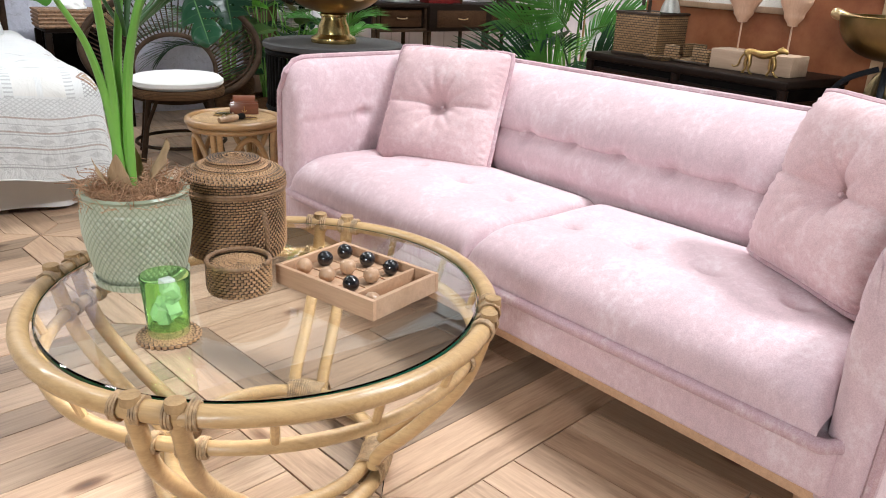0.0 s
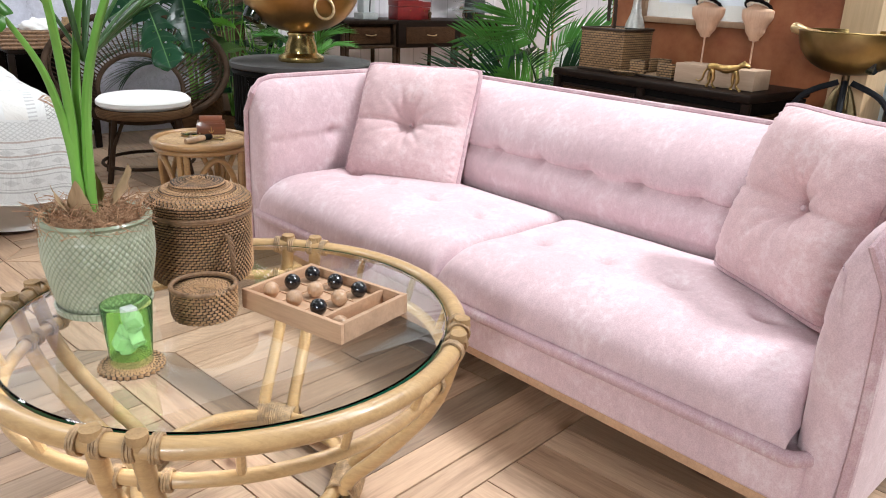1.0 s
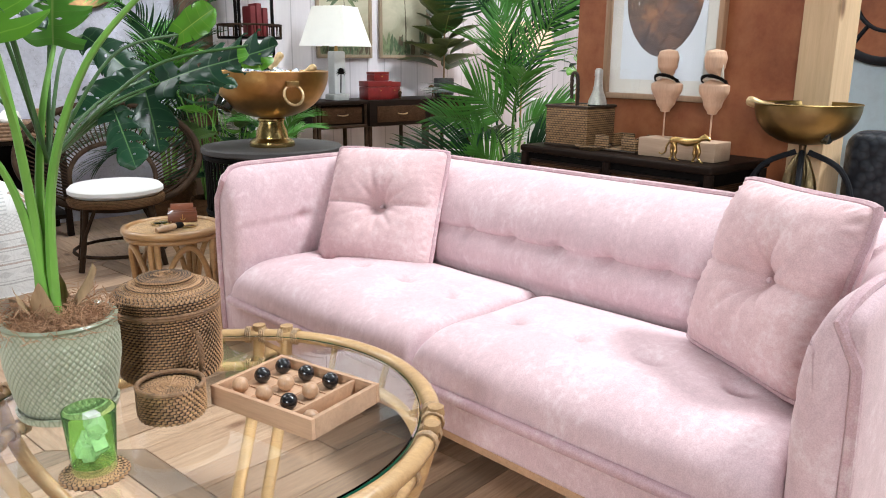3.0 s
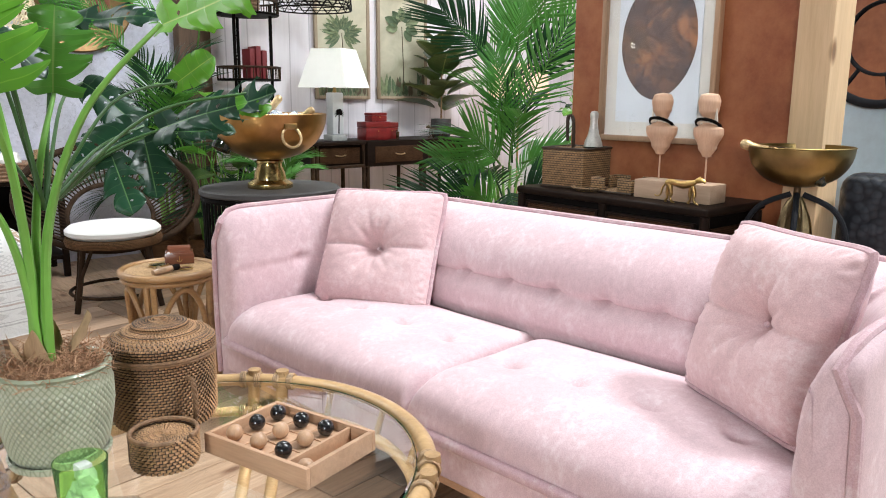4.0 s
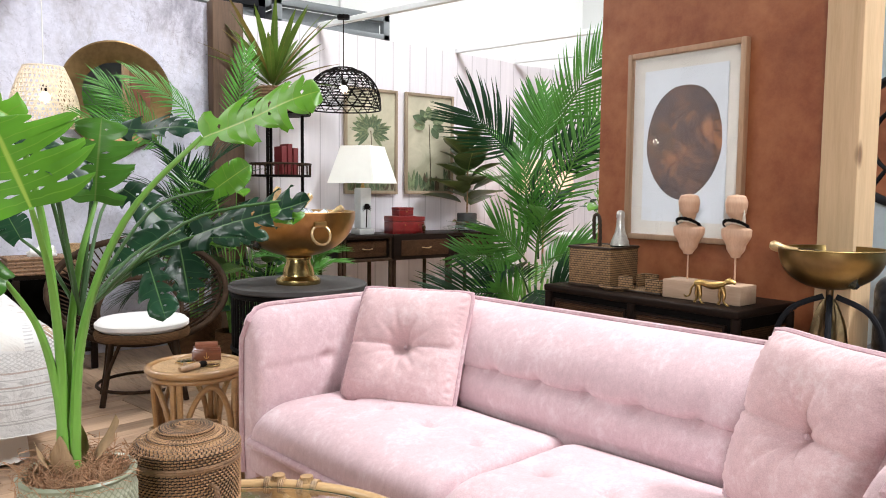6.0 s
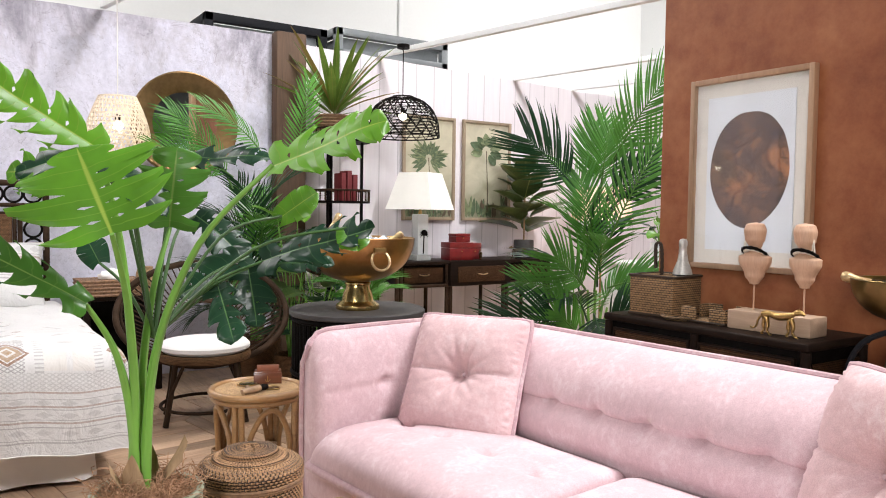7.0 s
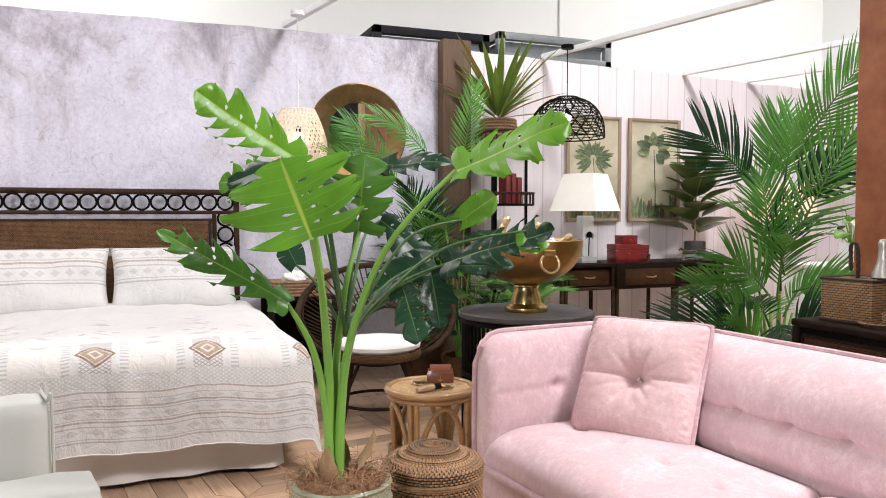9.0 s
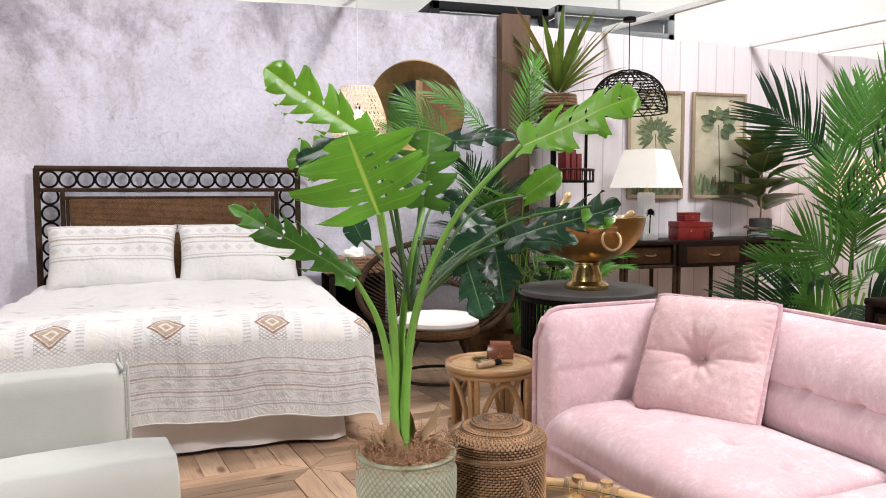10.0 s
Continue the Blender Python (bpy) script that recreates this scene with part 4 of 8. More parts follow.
def frond(parent, base, tip, up, width, mat, pairs=26, seed=0, arch=0.25, name="frond"):
    """A feather palm frond: an arching rib with narrow folded leaflets on both sides."""
    rnd = random.Random(seed)
    m, length = leaf_frame(base, tip, up)
    b = bmesh.new()
    lay = b.loops.layers.uv.verify()

    def rib(s):
        return Vector((s * length, 0, arch * length * math.sin(math.pi * s * 0.9)))
    for k in range(pairs):
        s = 0.16 + 0.84 * (k + 0.5) / pairs
        p, tang = rib(s), (rib(s + 0.01) - rib(s - 0.01)).normalized()
        ll = width / 2 * (0.55 + 1.1 * math.sin(math.pi * min(1, s * 0.9)) ** 0.8) * (0.9 + 0.2 * rnd.random())
        for side in (-1, 1):
            sweep = radians(58 - 34 * s + 8 * (rnd.random() - 0.5))
            d = (tang * math.cos(sweep) + Vector((0, side, 0)) * math.sin(sweep) + Vector((0, 0, 0.12 + 0.14 * (rnd.random() - 0.5)))).normalized()
            wv = d.cross(Vector((0, 0, 1))).normalized() * (0.020 + 0.012 * ll) * 0.30
            sag = Vector((0, 0, -0.22 * ll))
            pts = [(p, 0.45), (p + d * ll * 0.35 + sag * 0.08, 1.0), (p + d * ll * 0.7 + sag * 0.4, 0.75), (p + d * ll + sag, 0.03)]
            rows = [[b.verts.new(q + wv * w), b.verts.new(q + Vector((0, 0, 0.004 * w))), b.verts.new(q - wv * w)] for q, w in pts]
            for i in range(3):
                for j in range(2):
                    f = b.faces.new((rows[i][j], rows[i][j + 1], rows[i + 1][j + 1], rows[i + 1][j]))
                    for lp, uv in zip(f.loops, ((i / 3, j - 1), (i / 3, j), ((i + 1) / 3, j), ((i + 1) / 3, j - 1))):
                        lp[lay].uv = (uv[0], uv[1] * 0.4 + 0.06)
    tube([rib(k / 12) for k in range(13)], [0.007 - 0.005 * k / 12 for k in range(13)], 5, False, b)
    b.transform(m)
    return part(name, b, mat, parent, "", True, 180)


def oval_leaf(parent, base, tip, up, width, mat, seed=0, droop=0.12, name="leaf"):
    m, length = leaf_frame(base, tip, up)
    b = bmesh.new()

    def fn(s, t):
        w = width / 2 * math.sin(math.pi * min(1, s ** 0.85)) ** 0.75
        y = (2 * t - 1) * w
        return Vector((s * length, y, -droop * length * s * s + 0.25 * abs(y) + 0.006 * noise.noise(Vector((s * 4, y * 9, seed)))))
    b = sheet(fn, 12, 6)
    lay = b.loops.layers.uv.verify()
    for f in b.faces:
        for lp in f.loops:
            x, y = lp.vert.co.x, lp.vert.co.y
            lp[lay].uv = (x / length, y / width)
    b.transform(m)
    return part(name, b, mat, parent, "", True, 180)


def stalk(parent, pts, r0, r1, mat=None, name="stem"):
    q = smooth_path(pts, 6)
    return part(name, tube(q, [r0 + (r1 - r0) * k / (len(q) - 1) for k in range(len(q))], 9), mat or STEM, parent)


# ---- on the coffee table ----
TOP = TABLE_Z + 0.006


def pot_glaze():
    """Sage stoneware with rows of raised drops: paler on the relief, darker in its grooves."""
    m, n, l, b = nodes_of("sage_glaze")
    broad = noise_node(n, l, coords(n, l, (1, 1, 1)), 9, 4)
    tc, sep = n.new("ShaderNodeTexCoord"), n.new("ShaderNodeSeparateXYZ")
    l.new(tc.outputs["UV"], sep.inputs[0])

    def mth(op, x, y):
        k = n.new("ShaderNodeMath")
        k.operation = op
        for sock, val in zip(k.inputs, (x, y)):
            if isinstance(val, (int, float)):
                sock.default_value = val
            else:
                l.new(val, sock)
        return k.outputs[0]
    uu, vv = mth("MULTIPLY", sep.outputs[0], 52 * math.pi), mth("MULTIPLY", sep.outputs[1], 12 * math.pi)
    drops = mth("MULTIPLY", mth("ABSOLUTE", mth("SINE", mth("ADD", uu, vv), 0), 0), mth("ABSOLUTE", mth("SINE", mth("SUBTRACT", uu, vv), 0), 0))
    pale = ramp_node(n, [(0.05, (0.62, 0.66, 0.60)), (0.45, (1, 1, 1))])
    l.new(drops, pale.inputs[0])
    tone = ramp_out(n, l, broad, (0.36, 0.375, 0.27), (0.45, 0.465, 0.35))
    l.new(mix(n, l, 1.0, tone, pale.outputs[0], "MULTIPLY"), b.inputs["Base Color"])
    b.inputs["Roughness"].default_value = 0.28
    b.inputs["Coat Weight"].default_value = 0.3
    return m


def monstera():
    cx, cy = 0.513, 1.560
    glaze = pot_glaze()
    p = thing("plant_pot", pose(cx, cy, TOP), "sage green glazed pot with raised drop pattern on saucer", "plant pot")
    # body with a diamond relief between two plain bands
    rows, around = 120, 468
    H_, r0, r1 = 0.186, 0.082, 0.109

    def body(u, v):
        a = 2 * math.pi * u
        z = 0.012 + H_ * v
        r = r0 + (r1 - r0) * min(1, v * 1.7) ** 0.6
        if 0.05 < v < 0.88:
            fade = min(1.0, (v - 0.05) / 0.04, (0.88 - v) / 0.04)
            r += 0.0036 * fade * (abs(math.sin(math.pi * (u * 52 + v * 12))) * abs(math.sin(math.pi * (u * 52 - v * 12)))) ** 0.6
        return (r * math.cos(a), r * math.sin(a), z)
    b = sheet(body, around, rows, None, True)
    lay = b.loops.layers.uv.verify()
    mu, mv = max(lp[lay].uv.x for f in b.faces for lp in f.loops), max(lp[lay].uv.y for f in b.faces for lp in f.loops)
    for f in b.faces:
        for lp in f.loops:
            lp[lay].uv = (lp[lay].uv.x / mu, lp[lay].uv.y / mv)
    lathe([(0, 0.012), (r0, 0.012)], 60, b)
    lathe([(r1, 0.012 + H_), (r1 + 0.003, 0.204), (r1 - 0.002, 0.209), (r1 - 0.011, 0.206), (r1 - 0.013, 0.15)], 80, b)
    part("body", b, glaze, p, "", True, 60)
    part("saucer", lathe([(0, 0), (0.084, 0), (0.096, 0.006), (0.100, 0.020), (0.095, 0.021), (0.090, 0.01), (0, 0.008)], 72), glaze, p, "plain sage glazed saucer")
    part("soil", lathe([(0, 0.178), (r1 - 0.013, 0.174)], 40), SOIL, p, "dark soil")

    pl = thing("monstera_plant", pose(0, 0, 0), "tall monstera plant with split green leaves in a pot", "plant")
    base = Vector((cx - 0.012, cy + 0.012, TOP + 0.18))
    # tangle of coconut fibre over the soil
    rnd = random.Random(4)
    fib = bmesh.new()
    for k in range(700):
        a, r = rnd.random() * 6.283, 0.100 * math.sqrt(rnd.random())
        q = Vector((cx + r * math.cos(a), cy + r * math.sin(a), TOP + 0.18 + 0.03 * rnd.random()))
        dr = Vector((rnd.uniform(-1, 1), rnd.uniform(-1, 1), rnd.uniform(-0.2, 0.9))) * 0.03
        bend = Vector((rnd.uniform(-1, 1), rnd.uniform(-1, 1), rnd.uniform(-0.6, 0.6))) * 0.022
        tube([q, q + dr * 0.5 + bend, q + dr + bend * 0.6 + Vector((0, 0, 0.006)), q + dr * 1.5 - bend * 0.5], 0.0008, 3, False, fib, 1, False)
    part("fibre", fib, COIR, pl, "tangled brown coconut fibre")
    lump = lathe([(0.0, 0.03), (0.045, 0.028), (0.08, 0.018), (r1 - 0.014, 0.0)], 40, m=Matrix.Translation((cx, cy, TOP + 0.178)))
    part("fibre_mat", lump, COIR, pl)
    # dry sheaths round the foot
    for k, (dx, dy, h, lean) in enumerate(((0.0, -0.028, 0.125, -0.02), (0.03, 0.0, 0.145, 0.075), (-0.035, 0.005, 0.12, -0.045), (0.012, 0.03, 0.13, 0.02))):
        def sheath(u, v, dx=dx, dy=dy, h=h, lean=lean):
            a = (u - 0.5) * 2.4 + math.atan2(dy, dx)
            r = 0.034 - 0.016 * v + 0.006 * noise.noise(Vector((u * 5, v * 4, k)))
            return (base.x + lean * v ** 1.6 + r * math.cos(a), base.y + r * math.sin(a), base.z - 0.02 + h * v * (1 - 0.35 * abs(2 * u - 1) ** 1.2))
        sh = sheet(sheath, 12, 8)
        part("sheath", sh, STEM_BROWN, pl, "dry brown leaf sheath", True, 180)

    def leafy(base_pt, via, leaf_tip, up, width, mat, seed, droop=0.15, fold=0.2, r=0.013, lobes=5, lobed=True):
        stalk(pl, [Vector((base.x + (base_pt[0] - base.x) * 0.05 + 0.012 * math.cos(seed), base.y + 0.012 * math.sin(seed * 2.1), base.z - 0.01)), *via, base_pt], r * 0.85, 0.0045) if seed in (1, 2, 3, 5, 8) else stalk(pl, [(0.535, 1.60, 0.96), ((0.535 + base_pt[0]) / 2, (1.62 + base_pt[1]) / 2, base_pt[2] - 0.05), base_pt], 0.0045, 0.003, SHADED_STEM)
        big_leaf(pl, base_pt, leaf_tip, up, width, mat, seed, droop, fold, lobed, lobes)

    leafy((0.420, 1.540, 1.342), [(0.488, 1.571, 0.923), (0.462, 1.559, 1.168)], (0.219, 1.531, 1.473), (-0.099, -1.021, 0.283), 0.120, LEAF, 1, 0.02, 0.35, 0.014, 6, True)
    leafy((0.736, 1.446, 1.323), [(0.526, 1.559, 0.915), (0.604, 1.517, 1.155)], (0.901, 1.274, 1.421), (-0.25, -0.75, 0.95), 0.185, LEAF, 2, 0.04, 0.22, 0.014, 6, True)
    leafy((0.422, 1.420, 1.183), [(0.489, 1.562, 0.858), (0.467, 1.520, 1.050)], (0.371, 1.467, 1.340), (-0.157, -1.000, 0.210), 0.30, LEAF, 3, 0.06, 0.14, 0.014, 5, True)
    leafy((0.414, 1.584, 1.299), [(0.487, 1.576, 0.905), (0.460, 1.579, 1.136)], (0.267, 1.645, 1.304), (-0.181, -0.983, 0.460), 0.120, LEAF, 4, 0.1, 0.3, 0.01, 4, True)
    leafy((0.587, 1.668, 1.190), [(0.508, 1.586, 0.859), (0.538, 1.617, 1.053)], (0.605, 1.679, 1.367), (-0.493, -0.859, 0.122), 0.172, LEAF_MID, 5, 0.02, 0.2, 0.014, 6, True)
    leafy((0.421, 1.500, 1.330), [(0.488, 1.566, 0.918), (0.463, 1.541, 1.160)], (0.272, 1.542, 1.322), (-0.104, -1.021, 1.139), 0.085, LEAF_SHADED, 6, 0.25, 0.15, 0.01, 3, True)
    leafy((0.419, 1.521, 1.322), [(0.488, 1.568, 0.915), (0.462, 1.551, 1.154)], (0.520, 1.417, 1.249), (0.263, -1.189, 0.847), 0.103, LEAF_SHADED, 7, 0.25, 0.2, 0.01, 3, True)
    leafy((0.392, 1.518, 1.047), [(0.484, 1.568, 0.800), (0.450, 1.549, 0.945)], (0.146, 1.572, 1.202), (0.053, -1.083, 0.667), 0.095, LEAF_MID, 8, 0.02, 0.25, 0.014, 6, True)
    leafy((0.774, 1.602, 1.114), [(0.530, 1.578, 0.828), (0.621, 1.587, 0.996)], (0.960, 1.427, 1.204), (-0.371, -0.926, 0.966), 0.140, LEAF_SHADED, 9, 0.06, 0.3, 0.01, 5, True)
    leafy((0.772, 1.689, 1.120), [(0.530, 1.589, 0.830), (0.621, 1.626, 1.000)], (0.605, 1.676, 1.058), (-0.536, -0.850, 0.759), 0.122, LEAF_SHADED, 10, 0.2, 0.3, 0.01, 4, True)
    leafy((0.750, 1.631, 1.097), [(0.527, 1.582, 0.820), (0.611, 1.600, 0.982)], (0.746, 1.554, 0.981), (-0.172, -1.016, 0.576), 0.108, LEAF_SHADED, 11, 0.1, 0.3, 0.01, 4, True)
    leafy((0.680, 1.631, 1.059), [(0.519, 1.582, 0.805), (0.579, 1.600, 0.954)], (0.683, 1.531, 0.956), (-0.319, -0.943, 0.597), 0.092, LEAF_SHADED, 12, 0.15, 0.3, 0.01, 4, True)
    leafy((0.681, 1.814, 1.357), [(0.519, 1.604, 0.929), (0.580, 1.683, 1.180)], (0.807, 1.662, 1.369), (-0.291, -0.954, 0.936), 0.103, LEAF_SHADED, 13, 0.12, 0.3, 0.01, 4, True)
    leafy((0.683, 1.818, 1.214), [(0.519, 1.604, 0.870), (0.581, 1.684, 1.072)], (0.786, 1.726, 1.117), (-0.292, -0.956, 0.709), 0.117, LEAF_SHADED, 14, 0.15, 0.3, 0.01, 4, True)
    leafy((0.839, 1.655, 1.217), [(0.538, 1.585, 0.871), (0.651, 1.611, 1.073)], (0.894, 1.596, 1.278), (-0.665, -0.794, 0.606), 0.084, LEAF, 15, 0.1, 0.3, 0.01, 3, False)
    leafy((0.795, 1.636, 1.109), [(0.533, 1.582, 0.825), (0.631, 1.602, 0.992)], (0.903, 1.522, 1.127), (-0.375, -0.925, 1.068), 0.088, LEAF_SHADED, 16, 0.2, 0.3, 0.01, 4, True)
    leafy((0.447, 1.697, 1.113), [(0.491, 1.590, 0.827), (0.475, 1.630, 0.994)], (0.427, 1.724, 1.163), (-0.369, -0.896, 0.466), 0.067, LEAF_SHADED, 17, 0.1, 0.2, 0.01, 3, False)
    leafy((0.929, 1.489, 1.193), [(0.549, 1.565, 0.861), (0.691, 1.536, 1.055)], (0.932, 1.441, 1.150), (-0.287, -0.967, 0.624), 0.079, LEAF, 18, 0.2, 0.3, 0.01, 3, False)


monstera()


def rope_handle(points, r, mat, parent, name="handle"):
    b = bmesh.new()
    q = smooth_path(points, 8)
    for ph in (0, 2.09, 4.19):
        tw = []
        for k, p in enumerate(q):
            a = k * 0.9 + ph
            tw.append(p + Vector((math.cos(a), math.sin(a), 0.3 * math.sin(a * 1.3))) * r * 0.5)
        tube(tw, r * 0.62, 6, False, b)
    return part(name, b, mat, parent)


def coil_rows(profile, per=0.0065):
    """A profile resampled into little rounded coils, as woven rods stand out."""
    out = []
    for (r0, z0), (r1, z1) in zip(profile, profile[1:]):
        d = math.hypot(r1 - r0, z1 - z0)
        k = max(1, round(d / per))
        nx, nz = (z1 - z0) / d, -(r1 - r0) / d
        for i in range(k):
            for f, h in ((0.0, 0.0), (0.25, 0.0017), (0.5, 0.0024), (0.75, 0.0017)):
                t = (i + f) / k
                out.append((max(0.0, r0 + (r1 - r0) * t + nx * h), z0 + (z1 - z0) * t + nz * h))
    out.append(profile[-1])
    return out


def weave_bump(count):
    """Strands passing over and under upright stakes."""
    def fn(a, z):
        row = int(z / 0.0065)
        return -0.0022 * math.cos(count * a + (math.pi if row % 2 else 0))
    return fn


def tall_basket():
    t = thing("lidded_basket", pose(0.760, 1.640, TOP, 0, 0, 0), "tall brown wicker basket with stepped lid and handle", "basket")
    R = 0.116
    part("body", lathe(coil_rows([(0.0, 0.0), (R - 0.008, 0.0), (R, 0.02), (R, 0.158)]), 366, bumpy=weave_bump(61)), WICKER, t, "", True, 180)
    part("rim", tube(circle(R + 0.001, 60, 0.160), 0.005, 8, True), WICKER_ROD, t)
    lid = part("lid", lathe(coil_rows([(R + 0.001, 0.164), (R + 0.003, 0.192), (R - 0.012, 0.205), (R - 0.03, 0.208), (R - 0.032, 0.214), (R - 0.055, 0.218), (R - 0.056, 0.228), (0.03, 0.233), (0.0, 0.240)]), 366, bumpy=weave_bump(61)), WICKER, t, "stepped woven wicker lid", True, 180)
    part("rim", tube(circle(R + 0.003, 60, 0.166), 0.0045, 8, True), WICKER_ROD, lid)
    a = radians(-83)
    d, tn = Vector((math.cos(a), math.sin(a), 0)), Vector((-math.sin(a), math.cos(a), 0))
    rope_handle([d * (R + 0.002) + Vector((0, 0, 0.125)), d * (R + 0.022) + Vector((0, 0, 0.122)), d * (R + 0.030) + Vector((0, 0, 0.08)), d * (R + 0.026) + Vector((0, 0, 0.035)), d * (R + 0.002) + Vector((0, 0, 0.03))], 0.006, WICKER_ROD, t)
    return t


def small_basket():
    t = thing("coaster_basket", pose(0.674, 1.405, TOP), "small round brown wicker coaster holder", "basket")
    R = 0.066
    part("body", lathe(coil_rows([(0.0, 0.0), (R - 0.004, 0.0), (R, 0.012), (R, 0.066)]), 204, bumpy=weave_bump(34)), WICKER, t, "", True, 180)
    part("rim", tube(circle(R, 48, 0.068, -60, 268), 0.0048, 8), WICKER_ROD, t)
    part("coaster", lathe(coil_rows([(R - 0.006, 0.054), (R - 0.010, 0.060), (0.0, 0.061)], 0.006), 180, bumpy=weave_bump(30)), WICKER, t, "woven coaster lying inside", True, 180)
    return t


def coaster(x, y):
    b = lathe(coil_rows([(0.0, 0.0), (0.054, 0.0), (0.057, 0.004), (0.053, 0.007), (0.0, 0.006)], 0.006), 180, bumpy=weave_bump(30))
    return solid("coaster", b, WICKER, pose(x, y, TOP), "round woven wicker coaster under the green glass", "coaster", "", "", True, 180)


def tumbler(x, y):
    t = thing("tumbler", pose(x, y, TOP + 0.008), "green pressed-glass tumbler filled with ice", "glass")
    green = glass("green_glass", (0.60, 0.93, 0.46), 0.02, 1.10)
    green.node_tree.nodes["Principled BSDF"].inputs["Transmission Weight"].default_value = 0.97
    ice = plain("frosted_ice", (0.90, 0.95, 0.88), 0.15, 0, 0.1, 60, 0.2, 120)
    ice.node_tree.nodes["Principled BSDF"].inputs["Transmission Weight"].default_value = 0.55

    def cut(a, z):
        if not 0.02 < z < 0.088:
            return 0.0
        q = (a * 5 / (2 * math.pi)) % 1 - 0.5
        w = (z - 0.052) / 0.035
        ang = math.atan2(w, q * 2.6)
        rr = math.hypot(w, q * 2.6)
        return -0.0016 * max(0, 1 - rr) * (0.5 + 0.5 * math.cos(12 * ang))
    part("body", lathe([(0, 0), (0.036, 0.0), (0.038, 0.004)] + [(0.037 + 0.008 * k / 24, 0.004 + 0.111 * k / 24) for k in range(1, 25)] + [(0.0442, 0.116), (0.0430, 0.115), (0.035, 0.014), (0, 0.012)], 150, bumpy=cut), green, t, "", True, 50).visible_shadow = False
    rnd = random.Random(9)
    for k in range(12):
        s = 0.011 + 0.002 * rnd.random()
        a, r = rnd.random() * 6.28, 0.017 * math.sqrt(rnd.random())
        part("ice_cube", box(-s, -s, -s, s, s, s, 0.003, 2, m=pose(r * math.cos(a), r * math.sin(a), 0.028 + 0.0058 * k, rnd.uniform(0, 90), rnd.uniform(0, 90), rnd.uniform(0, 90))), ice, t, "clear ice cube")
    return t


def game_board():
    # corners of the tray on the glass
    c = Vector((0.898, 1.288, TOP))
    m = pose(c.x, c.y, c.z, 0, 0, -73)
    t = thing("game_board", m, "pale wooden noughts and crosses board with end tray", "board game")
    w, d, h = 0.292, 0.212, 0.044
    th = 0.011
    part("side", box(-w / 2, -d / 2, 0, w / 2, -d / 2 + th, h, 0.0015), OAK, t)
    part("side", box(-w / 2, d / 2 - th, 0, w / 2, d / 2, h, 0.0015), OAK, t)
    part("end", box(-w / 2, -d / 2 + th, 0, -w / 2 + th, d / 2 - th, h, 0.0015), OAK, t)
    part("end", box(w / 2 - th, -d / 2 + th, 0, w / 2, d / 2 - th, h, 0.0015), OAK, t)
    part("bottom", box(-w / 2 + th, -d / 2 + th, 0.0, w / 2 - th, d / 2 - th, 0.006), OAK, t)
    part("divider", box(0.079, -d / 2 + th, 0.006, 0.087, d / 2 - th, h - 0.004, 0.001), OAK, t)
    x0, x1 = -w / 2 + th, 0.079
    cell = (x1 - x0) / 3
    cd = (d - 2 * th) / 3
    part("playing_field", box(x0 + 0.001, -d / 2 + th + 0.001, 0.006, x1 - 0.001, d / 2 - th - 0.001, 0.021, 0.001), OAK, t)
    for i in range(3):
        for j in range(3):
            part("cell", box(x0 + cell * i + 0.003, -d / 2 + th + cd * j + 0.003, 0.0212, x0 + cell * (i + 1) - 0.003, -d / 2 + th + cd * (j + 1) - 0.003, 0.0235, 0.001), OAK, t)
    pale = wood("pale_turned_wood", (0.52, 0.33, 0.20), (0.36, 0.20, 0.11), "z", 0.35, 6.0, False, 0.2)
    dark = plain("black_lacquered_wood", (0.012, 0.011, 0.012), 0.22, 0, 0.3, 30, 0.05, 100, coat=0.4)
    kinds = (("p", "b", "b"), ("p", "p", "b"), ("b", "p", "b"))
    for i in range(3):
        for j in range(3):
            k = kinds[i][j]
            r = 0.018
            q = m @ Vector((x0 + cell * (i + 0.5), -d / 2 + th + cd * (j + 0.5), 0.0235 + r - 0.001))
            b = bmesh.new()
            bmesh.ops.create_uvsphere(b, u_segments=28, v_segments=16, radius=r)
            solid("ball", b, pale if k == "p" else dark, Matrix.Translation(q), "pale turned wooden ball on the game board" if k == "p" else "black lacquered wooden ball on the game board", "ball", "balls on the game board", "", True, 180)
    b = bmesh.new()
    bmesh.ops.create_uvsphere(b, u_segments=28, v_segments=16, radius=0.018)
    solid("ball", b, pale, Matrix.Translation(m @ Vector((0.112, -0.072, 0.0255))), "pale turned wooden ball in the board's end tray", "ball", "balls on the game board", "", True, 180)


tall_basket()
small_basket()
coaster(0.478, 1.255)
tumbler(0.480, 1.260)
game_board()


